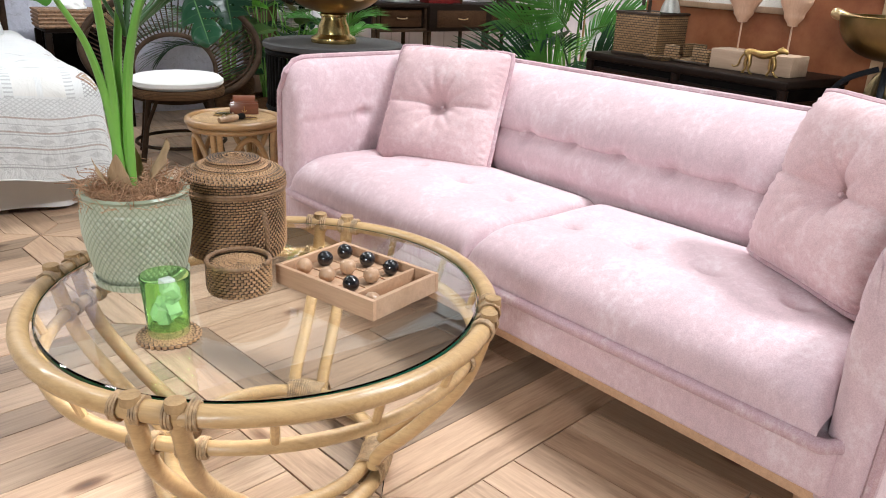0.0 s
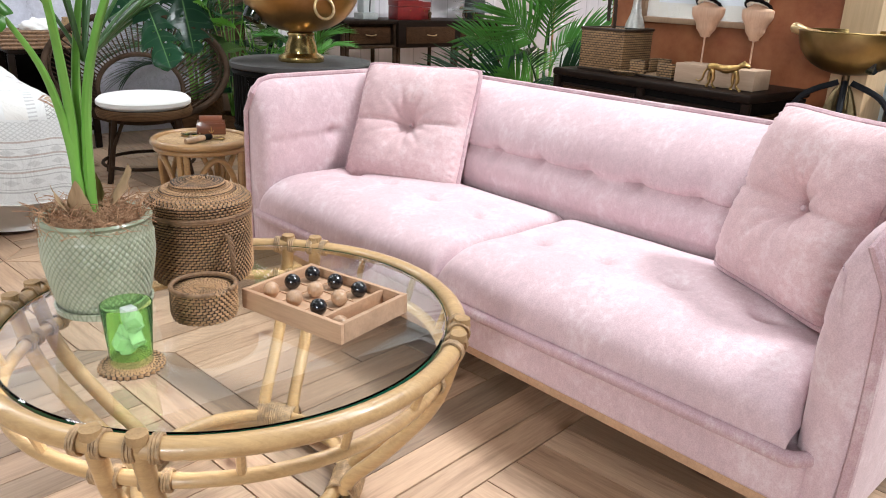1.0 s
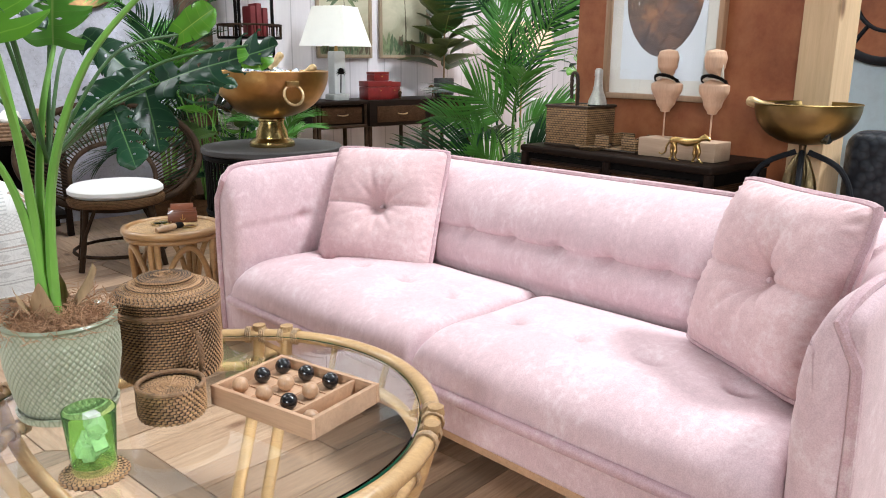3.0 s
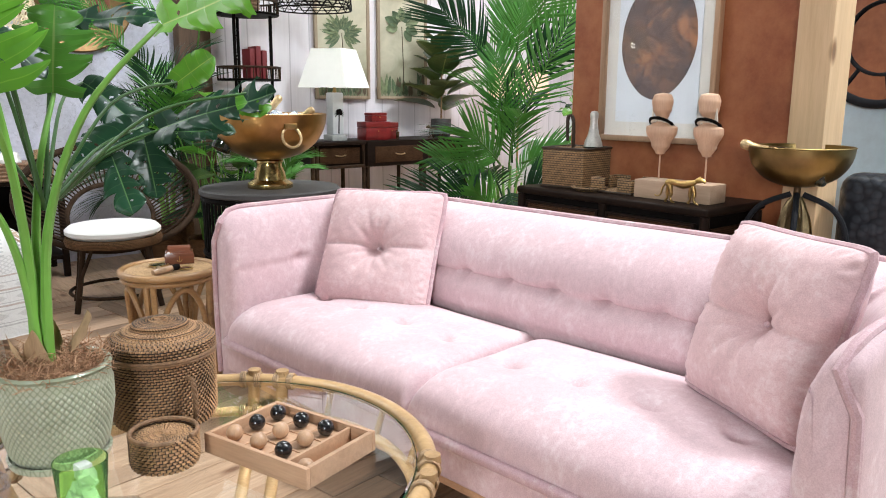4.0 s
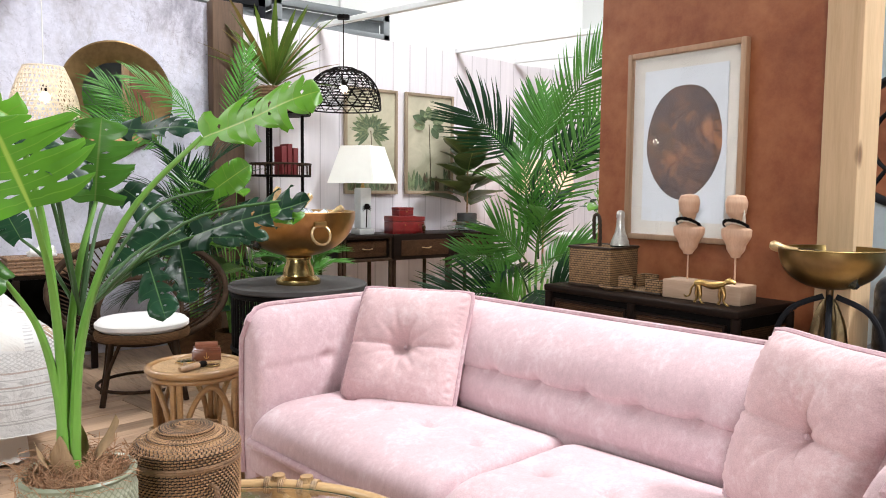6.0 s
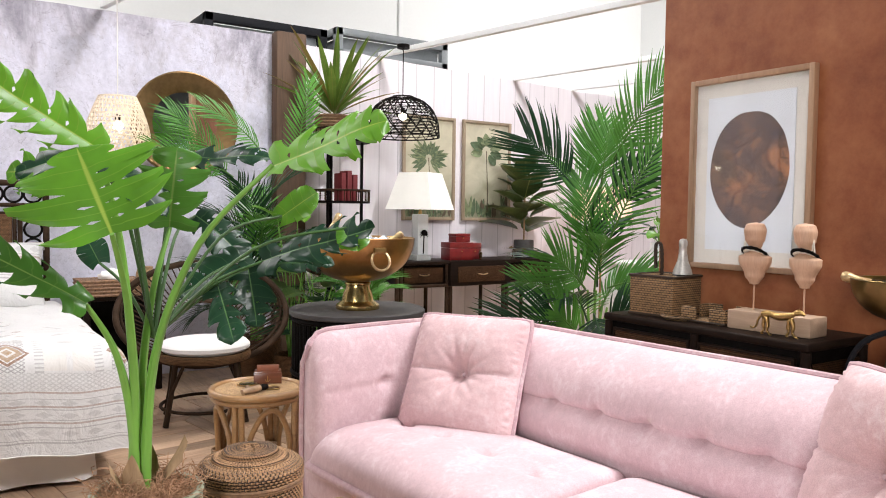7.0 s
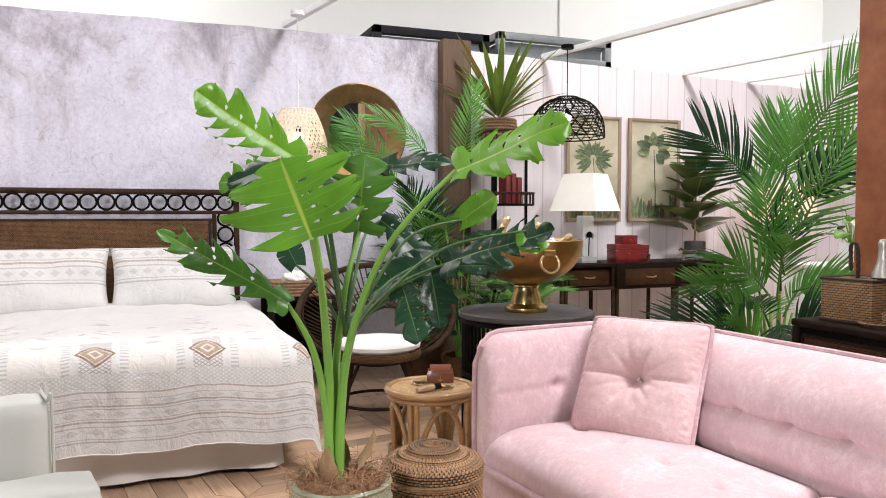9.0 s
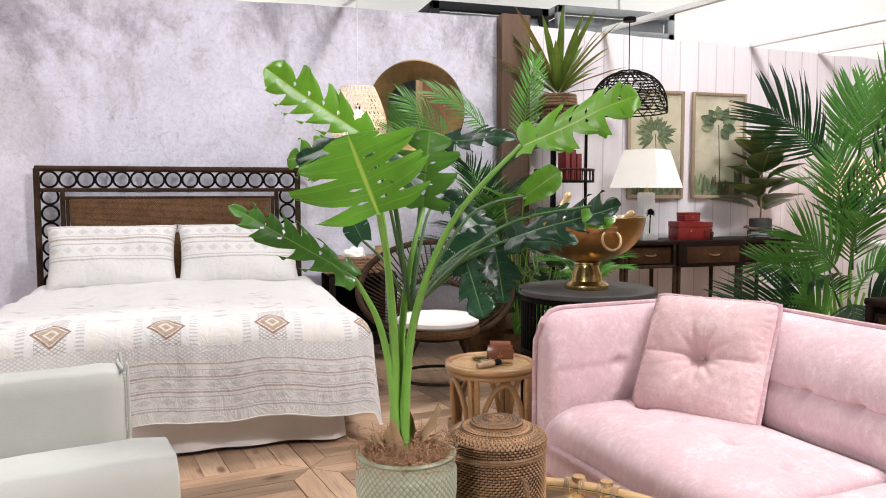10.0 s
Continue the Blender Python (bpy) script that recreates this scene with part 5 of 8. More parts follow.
# ---- bedding ----
def bed_cloth():
    """White cotton printed in grey and clay: striped hem bands, a lattice band and rows of diamonds. UV in metres from the foot's hem."""
    m, n, l, b = nodes_of("printed_bed_cotton")
    tc, sep = n.new("ShaderNodeTexCoord"), n.new("ShaderNodeSeparateXYZ")
    l.new(tc.outputs["UV"], sep.inputs[0])
    u, v = sep.outputs[0], sep.outputs[1]

    def mth(op, a, c=None, d=None):
        k = n.new("ShaderNodeMath")
        k.operation = op
        for sock, val in zip(k.inputs, (a, c, d)):
            if val is None:
                continue
            if isinstance(val, (int, float)):
                sock.default_value = val
            else:
                l.new(val, sock)
        return k.outputs[0]

    def band(x, lo, hi):
        return mth("MULTIPLY", mth("GREATER_THAN", x, lo), mth("LESS_THAN", x, hi))

    def diamonds(step, v0, ru, rv, shift=0.0):
        fu = mth("SUBTRACT", mth("FRACT", mth("ADD", mth("DIVIDE", u, step), 0.5 + shift)), 0.5)
        du = mth("DIVIDE", mth("ABSOLUTE", mth("MULTIPLY", fu, step)), ru)
        dv = mth("DIVIDE", mth("ABSOLUTE", mth("SUBTRACT", v, v0)), rv)
        return mth("ADD", du, dv)

    weave = noise_node(n, l, coords(n, l, (1, 1, 1), "UV"), 260, 2)
    speck = noise_node(n, l, coords(n, l, (1, 1, 1), "UV"), 70, 4, 0.7)
    white, grey, clay = (0.66, 0.655, 0.64), (0.25, 0.24, 0.235), (0.24, 0.115, 0.06)
    out = mix(n, l, 0.06, white, ramp_out(n, l, weave, (0.6, 0.58, 0.56), (0.9, 0.88, 0.86)))

    def stain(mask, col, strength):
        nonlocal out
        out = mix(n, l, mth("MULTIPLY", mask, strength), out, col)
    worn = mth("MULTIPLY_ADD", speck, 1.4, 0.15)
    for v0, w in ((0.07, 0.004), (0.085, 0.002), (0.15, 0.003), (0.175, 0.005), (0.19, 0.002), (0.245, 0.003), (0.26, 0.005), (0.30, 0.002), (0.335, 0.005)):
        stain(mth("MULTIPLY", band(v, v0 - w, v0 + w), worn), clay if w > 0.004 else grey, 0.6)
    # lattice band
    z1 = mth("FRACT", mth("DIVIDE", mth("ADD", u, v), 0.022))
    z2 = mth("FRACT", mth("DIVIDE", mth("SUBTRACT", u, v), 0.022))
    lat = mth("MAXIMUM", mth("LESS_THAN", z1, 0.3), mth("LESS_THAN", z2, 0.3))
    stain(mth("MULTIPLY", mth("MULTIPLY", lat, band(v, 0.345, 0.44)), worn), grey, 0.36)
    for q in (0.12, 0.215, 0.28):
        stain(mth("MULTIPLY", mth("LESS_THAN", diamonds(0.085, q, 0.03, 0.018), 1.0), worn), grey, 0.32)
    # upright worked panels behind the large diamonds
    step = 0.40
    fu = mth("ABSOLUTE", mth("MULTIPLY", mth("SUBTRACT", mth("FRACT", mth("ADD", mth("DIVIDE", u, step), 0.5)), 0.5), step))
    stain(mth("MULTIPLY", mth("MULTIPLY", mth("LESS_THAN", fu, 0.055), band(v, 0.44, 0.74)), mth("MULTIPLY", lat, worn)), grey, 0.8)
    stain(mth("MULTIPLY", band(fu, 0.085, 0.115), mth("MULTIPLY", band(v, 0.44, 0.70), mth("LESS_THAN", mth("FRACT", mth("DIVIDE", v, 0.022)), 0.4))), grey, 0.45)
    stain(mth("MULTIPLY", band(fu, 0.115, 0.19), band(v, 0.45, 0.69)), (0.72, 0.68, 0.62), 0.5)
    stain(mth("MULTIPLY", band(v, 0.697, 0.702), worn), grey, 0.6)
    for v0, ru, rv, k in ((0.555, 0.072, 0.085, 1.25), (0.86, 0.035, 0.022, 0.5), (1.02, 0.055, 0.03, 0.8), (1.18, 0.035, 0.022, 0.6), (1.34, 0.05, 0.03, 0.8), (1.52, 0.04, 0.025, 0.6), (1.7, 0.05, 0.03, 0.7)):
        d = diamonds(step, v0, ru, rv)
        stain(mth("MULTIPLY", band(d, 0.82, 1.0), worn), clay, 0.8 * k)
        stain(mth("MULTIPLY", mth("LESS_THAN", d, 0.72), worn), grey if k < 0.9 else (0.36, 0.23, 0.12), 0.75 * k)
        stain(mth("MULTIPLY", band(d, 0.25, 0.42), worn), white, 0.9)
    for v0 in (0.72, 0.95, 1.27):
        stain(mth("MULTIPLY", mth("LESS_THAN", diamonds(step, v0, 0.04, 0.03, 0.5), 1.0), worn), grey, 0.42)
    for v0 in (0.93, 1.1, 1.45):
        stain(mth("MULTIPLY", mth("LESS_THAN", diamonds(step, v0, 0.022, 0.022, 0.15), 1.0), mth("LESS_THAN", z1, 0.5)), clay, 0.6)
        stain(mth("MULTIPLY", mth("LESS_THAN", diamonds(step, v0, 0.022, 0.022, -0.15), 1.0), mth("LESS_THAN", z2, 0.5)), clay, 0.6)
    l.new(out, b.inputs["Base Color"])
    b.inputs["Roughness"].default_value = 0.92
    b.inputs["Sheen Weight"].default_value = 0.15
    k = bump(n, l, b, noise_node(n, l, coords(n, l, (1, 1, 1)), 9, 6, 0.62, 0.9), 0.75, 0.022)
    bump(n, l, b, weave, 0.2, 0.002, k)
    return m


def duvet():
    """Draped over the mattress: crowned top, sides and foot falling in soft folds."""
    cx, hw, foot, head, top = -0.05, 0.92, 3.60, 5.40, 0.62
    drop_s, drop_f = 0.44, 0.47

    def fn(u, v):
        # arc length across (a) and along from the foot's hem (d)
        a = (u - 0.5) * 2 * (hw + drop_s)
        d = v * (head - foot + drop_f)
        over = max(0.0, abs(a) - hw + 0.10)
        sx = 1 if a > 0 else -1
        R = 0.11

        def fall(o):
            """Past the edge by o of cloth: how far out and how far down."""
            if o < R * math.pi / 2:
                t = o / R
                return R * math.sin(t), R * (1 - math.cos(t))
            return R + 0.10 * (o - R * math.pi / 2), R + 0.97 * (o - R * math.pi / 2)
        ox, dz1 = fall(over) if over > 0 else (0, 0)
        x = cx + (sx * (hw - 0.10 + ox) if over > 0 else a)
        of = max(0.0, drop_f + 0.06 - d)
        oy, dz2 = fall(of) if of > 0 else (0, 0)
        y = foot + 0.06 - oy if of > 0 else foot + 0.06 + (d - drop_f - 0.06)
        z = top + 0.03 * math.cos(min(1.0, abs(a) / hw) * math.pi / 2) - max(dz1, dz2) - 0.25 * min(dz1, dz2)
        hang = min(1.0, max(dz1, dz2) / 0.2)
        fold = noise.noise(Vector((x * 5.0, y * 5.0, 1.0)))
        if dz2 > 0.05:
            y -= 0.022 * hang * fold + 0.008 * hang * noise.noise(Vector((x * 11, z * 2, 4)))
        if dz1 > 0.05:
            x += sx * (0.030 * hang * fold + 0.010 * hang * noise.noise(Vector((y * 11, z * 2, 8))))
        crease = abs(noise.noise(Vector((x * 4 + y * 2, y * 5 - x * 2, 7))))
        z += 0.016 * noise.noise(Vector((x * 3.2, y * 3.2, 5))) + 0.012 * noise.noise(Vector((x * 9, y * 6, 2))) * (1 - hang) - 0.03 * max(0.0, 0.25 - crease) * (1 - 0.5 * hang)
        # hem rises and dips
        z += 0.014 * hang * noise.noise(Vector((x * 4, y * 4, 9)))
        return (x, y, max(z, 0.10))
    b = sheet(fn, 150, 130)
    lay = b.loops.layers.uv.verify()
    for f in b.faces:
        for lp in f.loops:
            q = lp[lay].uv
            lp[lay].uv = (q.x, q.y)
    # true cloth lengths for the print
    lu, lv = 2 * (hw + drop_s), head - foot + drop_f
    mu = max(lp[lay].uv.x for f in b.faces for lp in f.loops)
    mv = max(lp[lay].uv.y for f in b.faces for lp in f.loops)
    for f in b.faces:
        for lp in f.loops:
            q = lp[lay].uv
            lp[lay].uv = (((q.x / mu - 0.5) * lu + 0.02) * 0.85, q.y / mv * lv * 1.22)
    ob = thing("duvet", Matrix(), "white cotton duvet with grey and clay printed bands", "duvet")
    part("cover", b, BED_CLOTH, ob, "", True, 180)
    part("hem", tube([fn(k / 90, 0.001) for k in range(91)], 0.003, 6), LINEN, ob, "rolled white cotton hem")
    return ob


BED_CLOTH = bed_cloth()
duvet()


def bed_pillow(x, y, turn, seed):
    t = thing("pillow", pose(x, y, 0.80, 68, 0, turn), "white cotton pillow with grey striped bands leaning on headboard", "pillow", "pillows on the bed")
    b = pillow(0.80, 0.45, 0.21, 30, 0.45, (), 0.03, seed, 0.06)
    lay = b.loops.layers.uv.verify()
    for f in b.faces:
        for lp in f.loops:
            lp[lay].uv = (lp.vert.co.x, lp.vert.co.y * 0.75 + 0.10)
    part("cover", b, BED_CLOTH, t, "", True, 180)
    for sx in (-1, 1):
        for sy in (-1, 1):
            part("tassel", tube([(sx * 0.37, sy * 0.22, 0), (sx * 0.385, sy * 0.225, -0.01), (sx * 0.39, sy * 0.225 - 0.05, -0.012)], [0.004, 0.012, 0.015], 8), plain("grey_tassel", (0.35, 0.34, 0.34), 0.9), t, "grey cotton tassel")


bed_pillow(-0.46, 5.36, 1, 2)
bed_pillow(0.34, 5.36, -1, 6)


# ---- white slipcovered armchair ----
def armchair():
    t = thing("armchair", pose(-0.045, 2.22, 0, 0, 0, 12), "white slipcovered armchair with piped box arms", "armchair")

    def soft(x0, y0, z0, x1, y1, z1, r, seed):
        b = box(x0, y0, z0, x1, y1, z1)
        bmesh.ops.subdivide_edges(b, edges=b.edges[:], cuts=9, use_grid_fill=True)
        for v in b.verts:
            c = v.co.copy()
            q = Vector((min(max(c.x, x0 + r), x1 - r), min(max(c.y, y0 + r), y1 - r), min(max(c.z, z0 + r), z1 - r)))
            d = c - q
            if d.length > r:
                c = q + d.normalized() * r
            v.co = c + Vector((0.006, 0.006, 0.006)) * noise.noise(c * 7 + Vector((seed, 0, 0)))
        return b
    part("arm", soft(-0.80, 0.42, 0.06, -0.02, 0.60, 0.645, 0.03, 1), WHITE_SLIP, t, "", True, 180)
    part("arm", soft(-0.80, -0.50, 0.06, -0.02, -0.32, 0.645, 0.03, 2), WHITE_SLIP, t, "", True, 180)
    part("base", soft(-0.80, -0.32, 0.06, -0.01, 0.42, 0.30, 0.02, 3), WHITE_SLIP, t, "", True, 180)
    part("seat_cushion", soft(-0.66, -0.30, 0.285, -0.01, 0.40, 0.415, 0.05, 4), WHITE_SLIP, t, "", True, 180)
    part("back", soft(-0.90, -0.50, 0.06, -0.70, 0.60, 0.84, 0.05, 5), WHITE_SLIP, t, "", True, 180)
    part("piping", tube(smooth_path([(-0.018, 0.422, 0.07), (-0.018, 0.422, 0.62), (-0.03, 0.43, 0.642), (-0.03, 0.59, 0.642), (-0.018, 0.6, 0.62), (-0.018, 0.6, 0.07)], 6), 0.005, 6), WHITE_SLIP, t)
    for x in (-0.75, -0.08):
        for y in (-0.44, 0.54):
            part("foot", lathe([(0, 0), (0.02, 0), (0.025, 0.065), (0, 0.065)], 12, m=pose(x, y, 0)), OAK, t, "short oak foot")


armchair()


# ---- rattan side table and what lies on it ----
def side_table():
    x, y, z, r = 1.255, 2.955, 0.50, 0.182
    t = thing("side_table", pose(x, y, 0), "round honey rattan side table with woven cane top", "side table")
    part("top", lathe([(0, z - 0.012), (r - 0.01, z - 0.012), (r - 0.01, z - 0.002), (0, z)], 60), CANE, t, "woven cane top")
    for zz, rr, th in ((z - 0.006, r, 0.015), (z - 0.032, r - 0.006, 0.011)):
        part("ring", tube(circle(rr, 60, zz), th, 10, True), RATTAN_BROWN, t)
    part("lower_ring", tube(circle(r - 0.02, 48, 0.06), 0.011, 8, True), RATTAN_BROWN, t)
    for k in range(4):
        a = radians(45 + 90 * k)
        for s in (-0.08, 0.08):
            part("leg", tube(smooth_path([((r - 0.01) * math.cos(a + s), (r - 0.01) * math.sin(a + s), z - 0.03), ((r - 0.015) * math.cos(a + s), (r - 0.015) * math.sin(a + s), 0.25), ((r + 0.005) * math.cos(a + s), (r + 0.005) * math.sin(a + s), 0.0)], 5), 0.0125, 8), RATTAN_BROWN, t)
        wrap = bmesh.new()
        for q in range(6):
            tube(circle(0.030, 12, 0.19 + 0.008 * q, cx=(r - 0.013) * math.cos(a), cy=(r - 0.013) * math.sin(a)), 0.0042, 5, True, wrap)
        tagged(part("binding", wrap, RATTAN_WRAP, t, "split cane binding"), kind="stuff")
        arch = []
        for q in range(11):
            f = q / 10
            g = a + 0.12 + (math.pi / 2 - 0.24) * f
            arch.append(((r - 0.02) * math.cos(g), (r - 0.02) * math.sin(g), 0.20 + 0.24 * math.sin(math.pi * f) ** 0.6))
        part("arch", tube(smooth_path(arch, 3), 0.0115, 8), RATTAN_BROWN, t)
    return x, y, z


sx, sy, sz = side_table()
RED_WOOD = wood("mahogany", (0.17, 0.055, 0.025), (0.08, 0.022, 0.010), "x", 0.3, 3.0, False, 0.4)


def letter_box():
    t = thing("letter_box", pose(sx + 0.075, sy + 0.075, sz, 0, 0, -22), "small mahogany letter box with brass anchor inlay", "box")
    part("body", box(-0.055, -0.028, 0, 0.055, 0.028, 0.052, 0.002), RED_WOOD, t)
    part("front", box(-0.058, -0.034, 0, 0.058, -0.028, 0.045, 0.002), RED_WOOD, t)
    part("lid", lathe([(0, 0.0), (0.03, 0.0), (0.03, 0.09), (0, 0.09)], 24, m=pose(-0.045, 0.0, 0.052, 0, 90, 0) @ Matrix.Diagonal((0.75, 0.85, 1, 1))), RED_WOOD, t)
    part("anchor", tube([(0, -0.0355, 0.012), (0, -0.0355, 0.034)], 0.0016, 6), BRASS, t, "brass anchor inlay")
    part("anchor_arm", tube(smooth_path([(-0.010, -0.0355, 0.019), (-0.006, -0.0355, 0.012), (0, -0.0355, 0.010), (0.006, -0.0355, 0.012), (0.010, -0.0355, 0.019)], 4), 0.0015, 6), BRASS, t)


letter_box()


def magnifier(x, y, turn, big):
    t = thing("magnifier", pose(x, y, sz + 0.006, 0, 0, turn), "brass magnifying glass with horn handle", "magnifier", "magnifiers on the side table")
    part("ring", tube(circle(big, 32, 0.0), 0.003, 8, True), BRASS, t)
    part("lens", lathe([(0, -0.002), (big, -0.001), (big, 0.001), (0, 0.003)], 28), TABLE_GLASS, t, "clear round lens")
    part("handle", tube(smooth_path([(big, 0, 0), (big + 0.03, 0, 0.003), (big + 0.07, 0.004, 0.004), (big + 0.10, 0.006, 0.002)], 4), [0.005] * 5 + [0.009] * 4 + [0.011] * 4, 10), plain("horn", (0.20, 0.12, 0.06), 0.35, 0, 0.6, 25, 0.1, 80), t, "mottled horn handle")


magnifier(sx - 0.02, sy + 0.06, 250, 0.038)
magnifier(sx + 0.045, sy - 0.06, 190, 0.03)


def bottle_opener():
    t = thing("bottle_opener", pose(sx - 0.035, sy - 0.085, sz + 0.014, 0, 0, 20), "horn and wood handled bottle opener", "opener")
    part("handle", tube([(-0.07, 0, 0), (-0.02, 0, 0.001), (0.02, 0, 0.002)], [0.010, 0.014, 0.012], 12), plain("polished_horn", (0.30, 0.19, 0.11), 0.3, 0, 0.5, 18, 0.1, 60), t, "polished horn handle")
    part("bands", tube([(0.02, 0, 0.002), (0.03, 0, 0.002), (0.04, 0, 0.002), (0.055, 0, 0.002)], [0.0135, 0.012, 0.0135, 0.011], 12), BLACK, t, "black ringed ferrule")


bottle_opener()


# ---- rattan hoop chair ----
def hoop_chair():
    t = thing("hoop_chair", pose(1.50, 4.52, 0, 0, 0, -14), "dark rattan hoop chair with white seat cushion", "chair")
    seat_z, r = 0.405, 0.25

    def hoop(a, k=1.0):
        """A tilted oval: wide, leaning back, low in front."""
        return Vector((0.50 * k * math.cos(a), 0.12 + 0.30 * math.sin(a) * k * 0.62 + (0.06 if k < 1 else 0.0), 0.60 + 0.295 * math.sin(a) * k))
    part("hoop", tube([hoop(2 * math.pi * k / 64) for k in range(64)], 0.019, 10, True), DARK_RATTAN, t)
    part("inner_hoop", tube([hoop(2 * math.pi * k / 64, 0.95) for k in range(64)], 0.008, 8, True), DARK_RATTAN, t)

    def small(a):
        return Vector((0.235 * math.cos(a), 0.10 + 0.17 * math.sin(a) * 0.5, 0.475 + 0.19 * math.sin(a)))
    part("arch", tube([small(math.pi * k / 24 * 1.1 - 0.15) for k in range(25)], 0.014, 8), DARK_RATTAN, t)
    for k in range(72):
        a = 2 * math.pi * (k + 0.5) / 72
        if math.sin(a) < -0.78:
            continue
        part("spoke", tube([hoop(a, 0.99), small(a) if math.sin(a) > -0.2 else small(-0.2 if math.cos(a) > 0 else math.pi + 0.2) + Vector((0, 0, 0.25 * (math.sin(a) + 0.2)))], 0.0045, 5), DARK_RATTAN, t)
    part("seat_frame", lathe([(r - 0.03, seat_z - 0.045), (r + 0.005, seat_z - 0.045), (r + 0.012, seat_z - 0.02), (r + 0.005, seat_z), (0, seat_z)], 48, m=pose(0, -0.10, 0)), DARK_CANE, t, "woven dark rattan seat frame")
    part("seat_cushion", lathe([(0, 0.0), (r - 0.02, 0.0), (r + 0.005, 0.02), (r + 0.006, 0.04), (r - 0.015, 0.06), (r - 0.08, 0.068), (0, 0.072)], 48, m=pose(0, -0.10, seat_z)), LINEN, t, "round white cotton seat cushion")
    for a in (35, 145, 215, 325):
        b = radians(a)
        part("leg", tube(smooth_path([(0.20 * math.cos(b), -0.10 + 0.20 * math.sin(b), seat_z - 0.03), (0.23 * math.cos(b), -0.10 + 0.23 * math.sin(b), 0.2), (0.27 * math.cos(b), -0.10 + 0.27 * math.sin(b), 0.0)], 5), 0.016, 8), DARK_RATTAN, t)
        part("brace", tube([(0.19 * math.cos(b + 0.3), -0.10 + 0.19 * math.sin(b + 0.3), seat_z - 0.04), (0.245 * math.cos(b), -0.10 + 0.245 * math.sin(b), 0.16)], 0.010, 8), DARK_RATTAN, t)
    part("stretcher", tube([(0.25 * math.cos(radians(q)), -0.10 + 0.25 * math.sin(radians(q)), 0.09) for q in range(35, 396, 15)], 0.010, 8), DARK_RATTAN, t)


hoop_chair()


# ---- nightstand ----
def nightstand():
    t = thing("nightstand", pose(1.20, 5.52, 0), "dark rattan nightstand with open shelf", "nightstand")
    for z in (0.12, 0.62):
        part("shelf", box(-0.24, -0.2, z, 0.24, 0.2, z + 0.03, 0.006), DARK_WOOD, t)
    part("back", box(-0.23, 0.17, 0.15, 0.23, 0.19, 0.62), BLACK, t)
    for a in (-0.225, 0.225):
        for b in (-0.185, 0.185):
            part("leg", box(a - 0.02, b - 0.02, 0, a + 0.02, b + 0.02, 0.62, 0.006), DARK_WOOD, t)


nightstand()
tray_box = thing("rattan_box", pose(1.12, 5.42, 0.65), "low brown woven rattan box on the nightstand", "box")
part("body", box(-0.19, -0.13, 0, 0.19, 0.13, 0.11, 0.012), woven("rattan_reeds", (0.34, 0.19, 0.10), (0.10, 0.05, 0.025), 10, 60), tray_box)
for z in (0.012, 0.035, 0.058, 0.081, 0.104):
    part("reed", tube([(-0.192, -0.132, z), (0.192, -0.132, z), (0.192, 0.132, z), (-0.192, 0.132, z)], 0.009, 6, True), WICKER_ROD, tray_box)
shell_b = bmesh.new()
bmesh.ops.create_icosphere(shell_b, subdivisions=4, radius=0.075)
for v in shell_b.verts:
    c = v.co
    k = 1 + 0.35 * noise.noise(c * 22) + 0.2 * noise.noise(c * 50)
    v.co = Vector((c.x * 1.15, c.y * 0.8, max(c.z, -0.02) * 0.75)) * k
for v in shell_b.verts:
    v.co.z = max(v.co.z, -0.01)
solid("cloth_bundle", shell_b, LINEN, pose(1.15, 5.40, 0.772), "crumpled white cloth lying on the rattan box", "cloth", "", "", True, 180)
solid("cane_vase", lathe([(0, 0), (0.05, 0), (0.065, 0.06), (0.06, 0.13), (0.05, 0.17), (0.052, 0.18), (0.046, 0.18), (0.0, 0.17)], 32), CANE, pose(1.375, 5.50, 0.65), "woven cane covered vase on the nightstand", "vase")


# ---- drum table with the champagne bowl ----
def drum_table():
    t = thing("drum_table", pose(1.90, 3.31, 0), "round black rattan drum table with dark top", "side table")
    r, z = 0.335, 0.755
    part("top", lathe([(0, z - 0.03), (r - 0.006, z - 0.03), (r, z - 0.024), (r, z - 0.006), (r - 0.006, z), (0, z)], 64), plain("grey_black_leather", (0.045, 0.041, 0.039), 0.65, 0, 0.25, 8, 0.3, 90), t, "dark grey leathery top")
    for zz in (z - 0.045, 0.45, 0.03):
        part("hoop", tube(circle(r - 0.02, 56, zz), 0.013, 8, True), BLACK, t)
    for k in range(64):
        a = 2 * math.pi * k / 64
        part("spindle", tube([((r - 0.02) * math.cos(a), (r - 0.02) * math.sin(a), 0.03), ((r - 0.02) * math.cos(a), (r - 0.02) * math.sin(a), z - 0.04)], 0.0058, 6), BLACK, t)


drum_table()
FOIL = plain("gold_foil", (0.62, 0.45, 0.24), 0.32, 0.8, 0.25, 30, 0.4, 120)
FOIL_WHITE = plain("silver_foil", (0.62, 0.60, 0.55), 0.35, 0.6, 0.2, 30, 0.4, 120)
BOTTLE = plain("dark_bottle_glass", (0.010, 0.016, 0.008), 0.08, 0, 0.2, 6, 0.0, 50, coat=0.5)
LABEL = plain("cream_paper", (0.70, 0.66, 0.56), 0.6, 0, 0.08, 20, 0.1, 120)


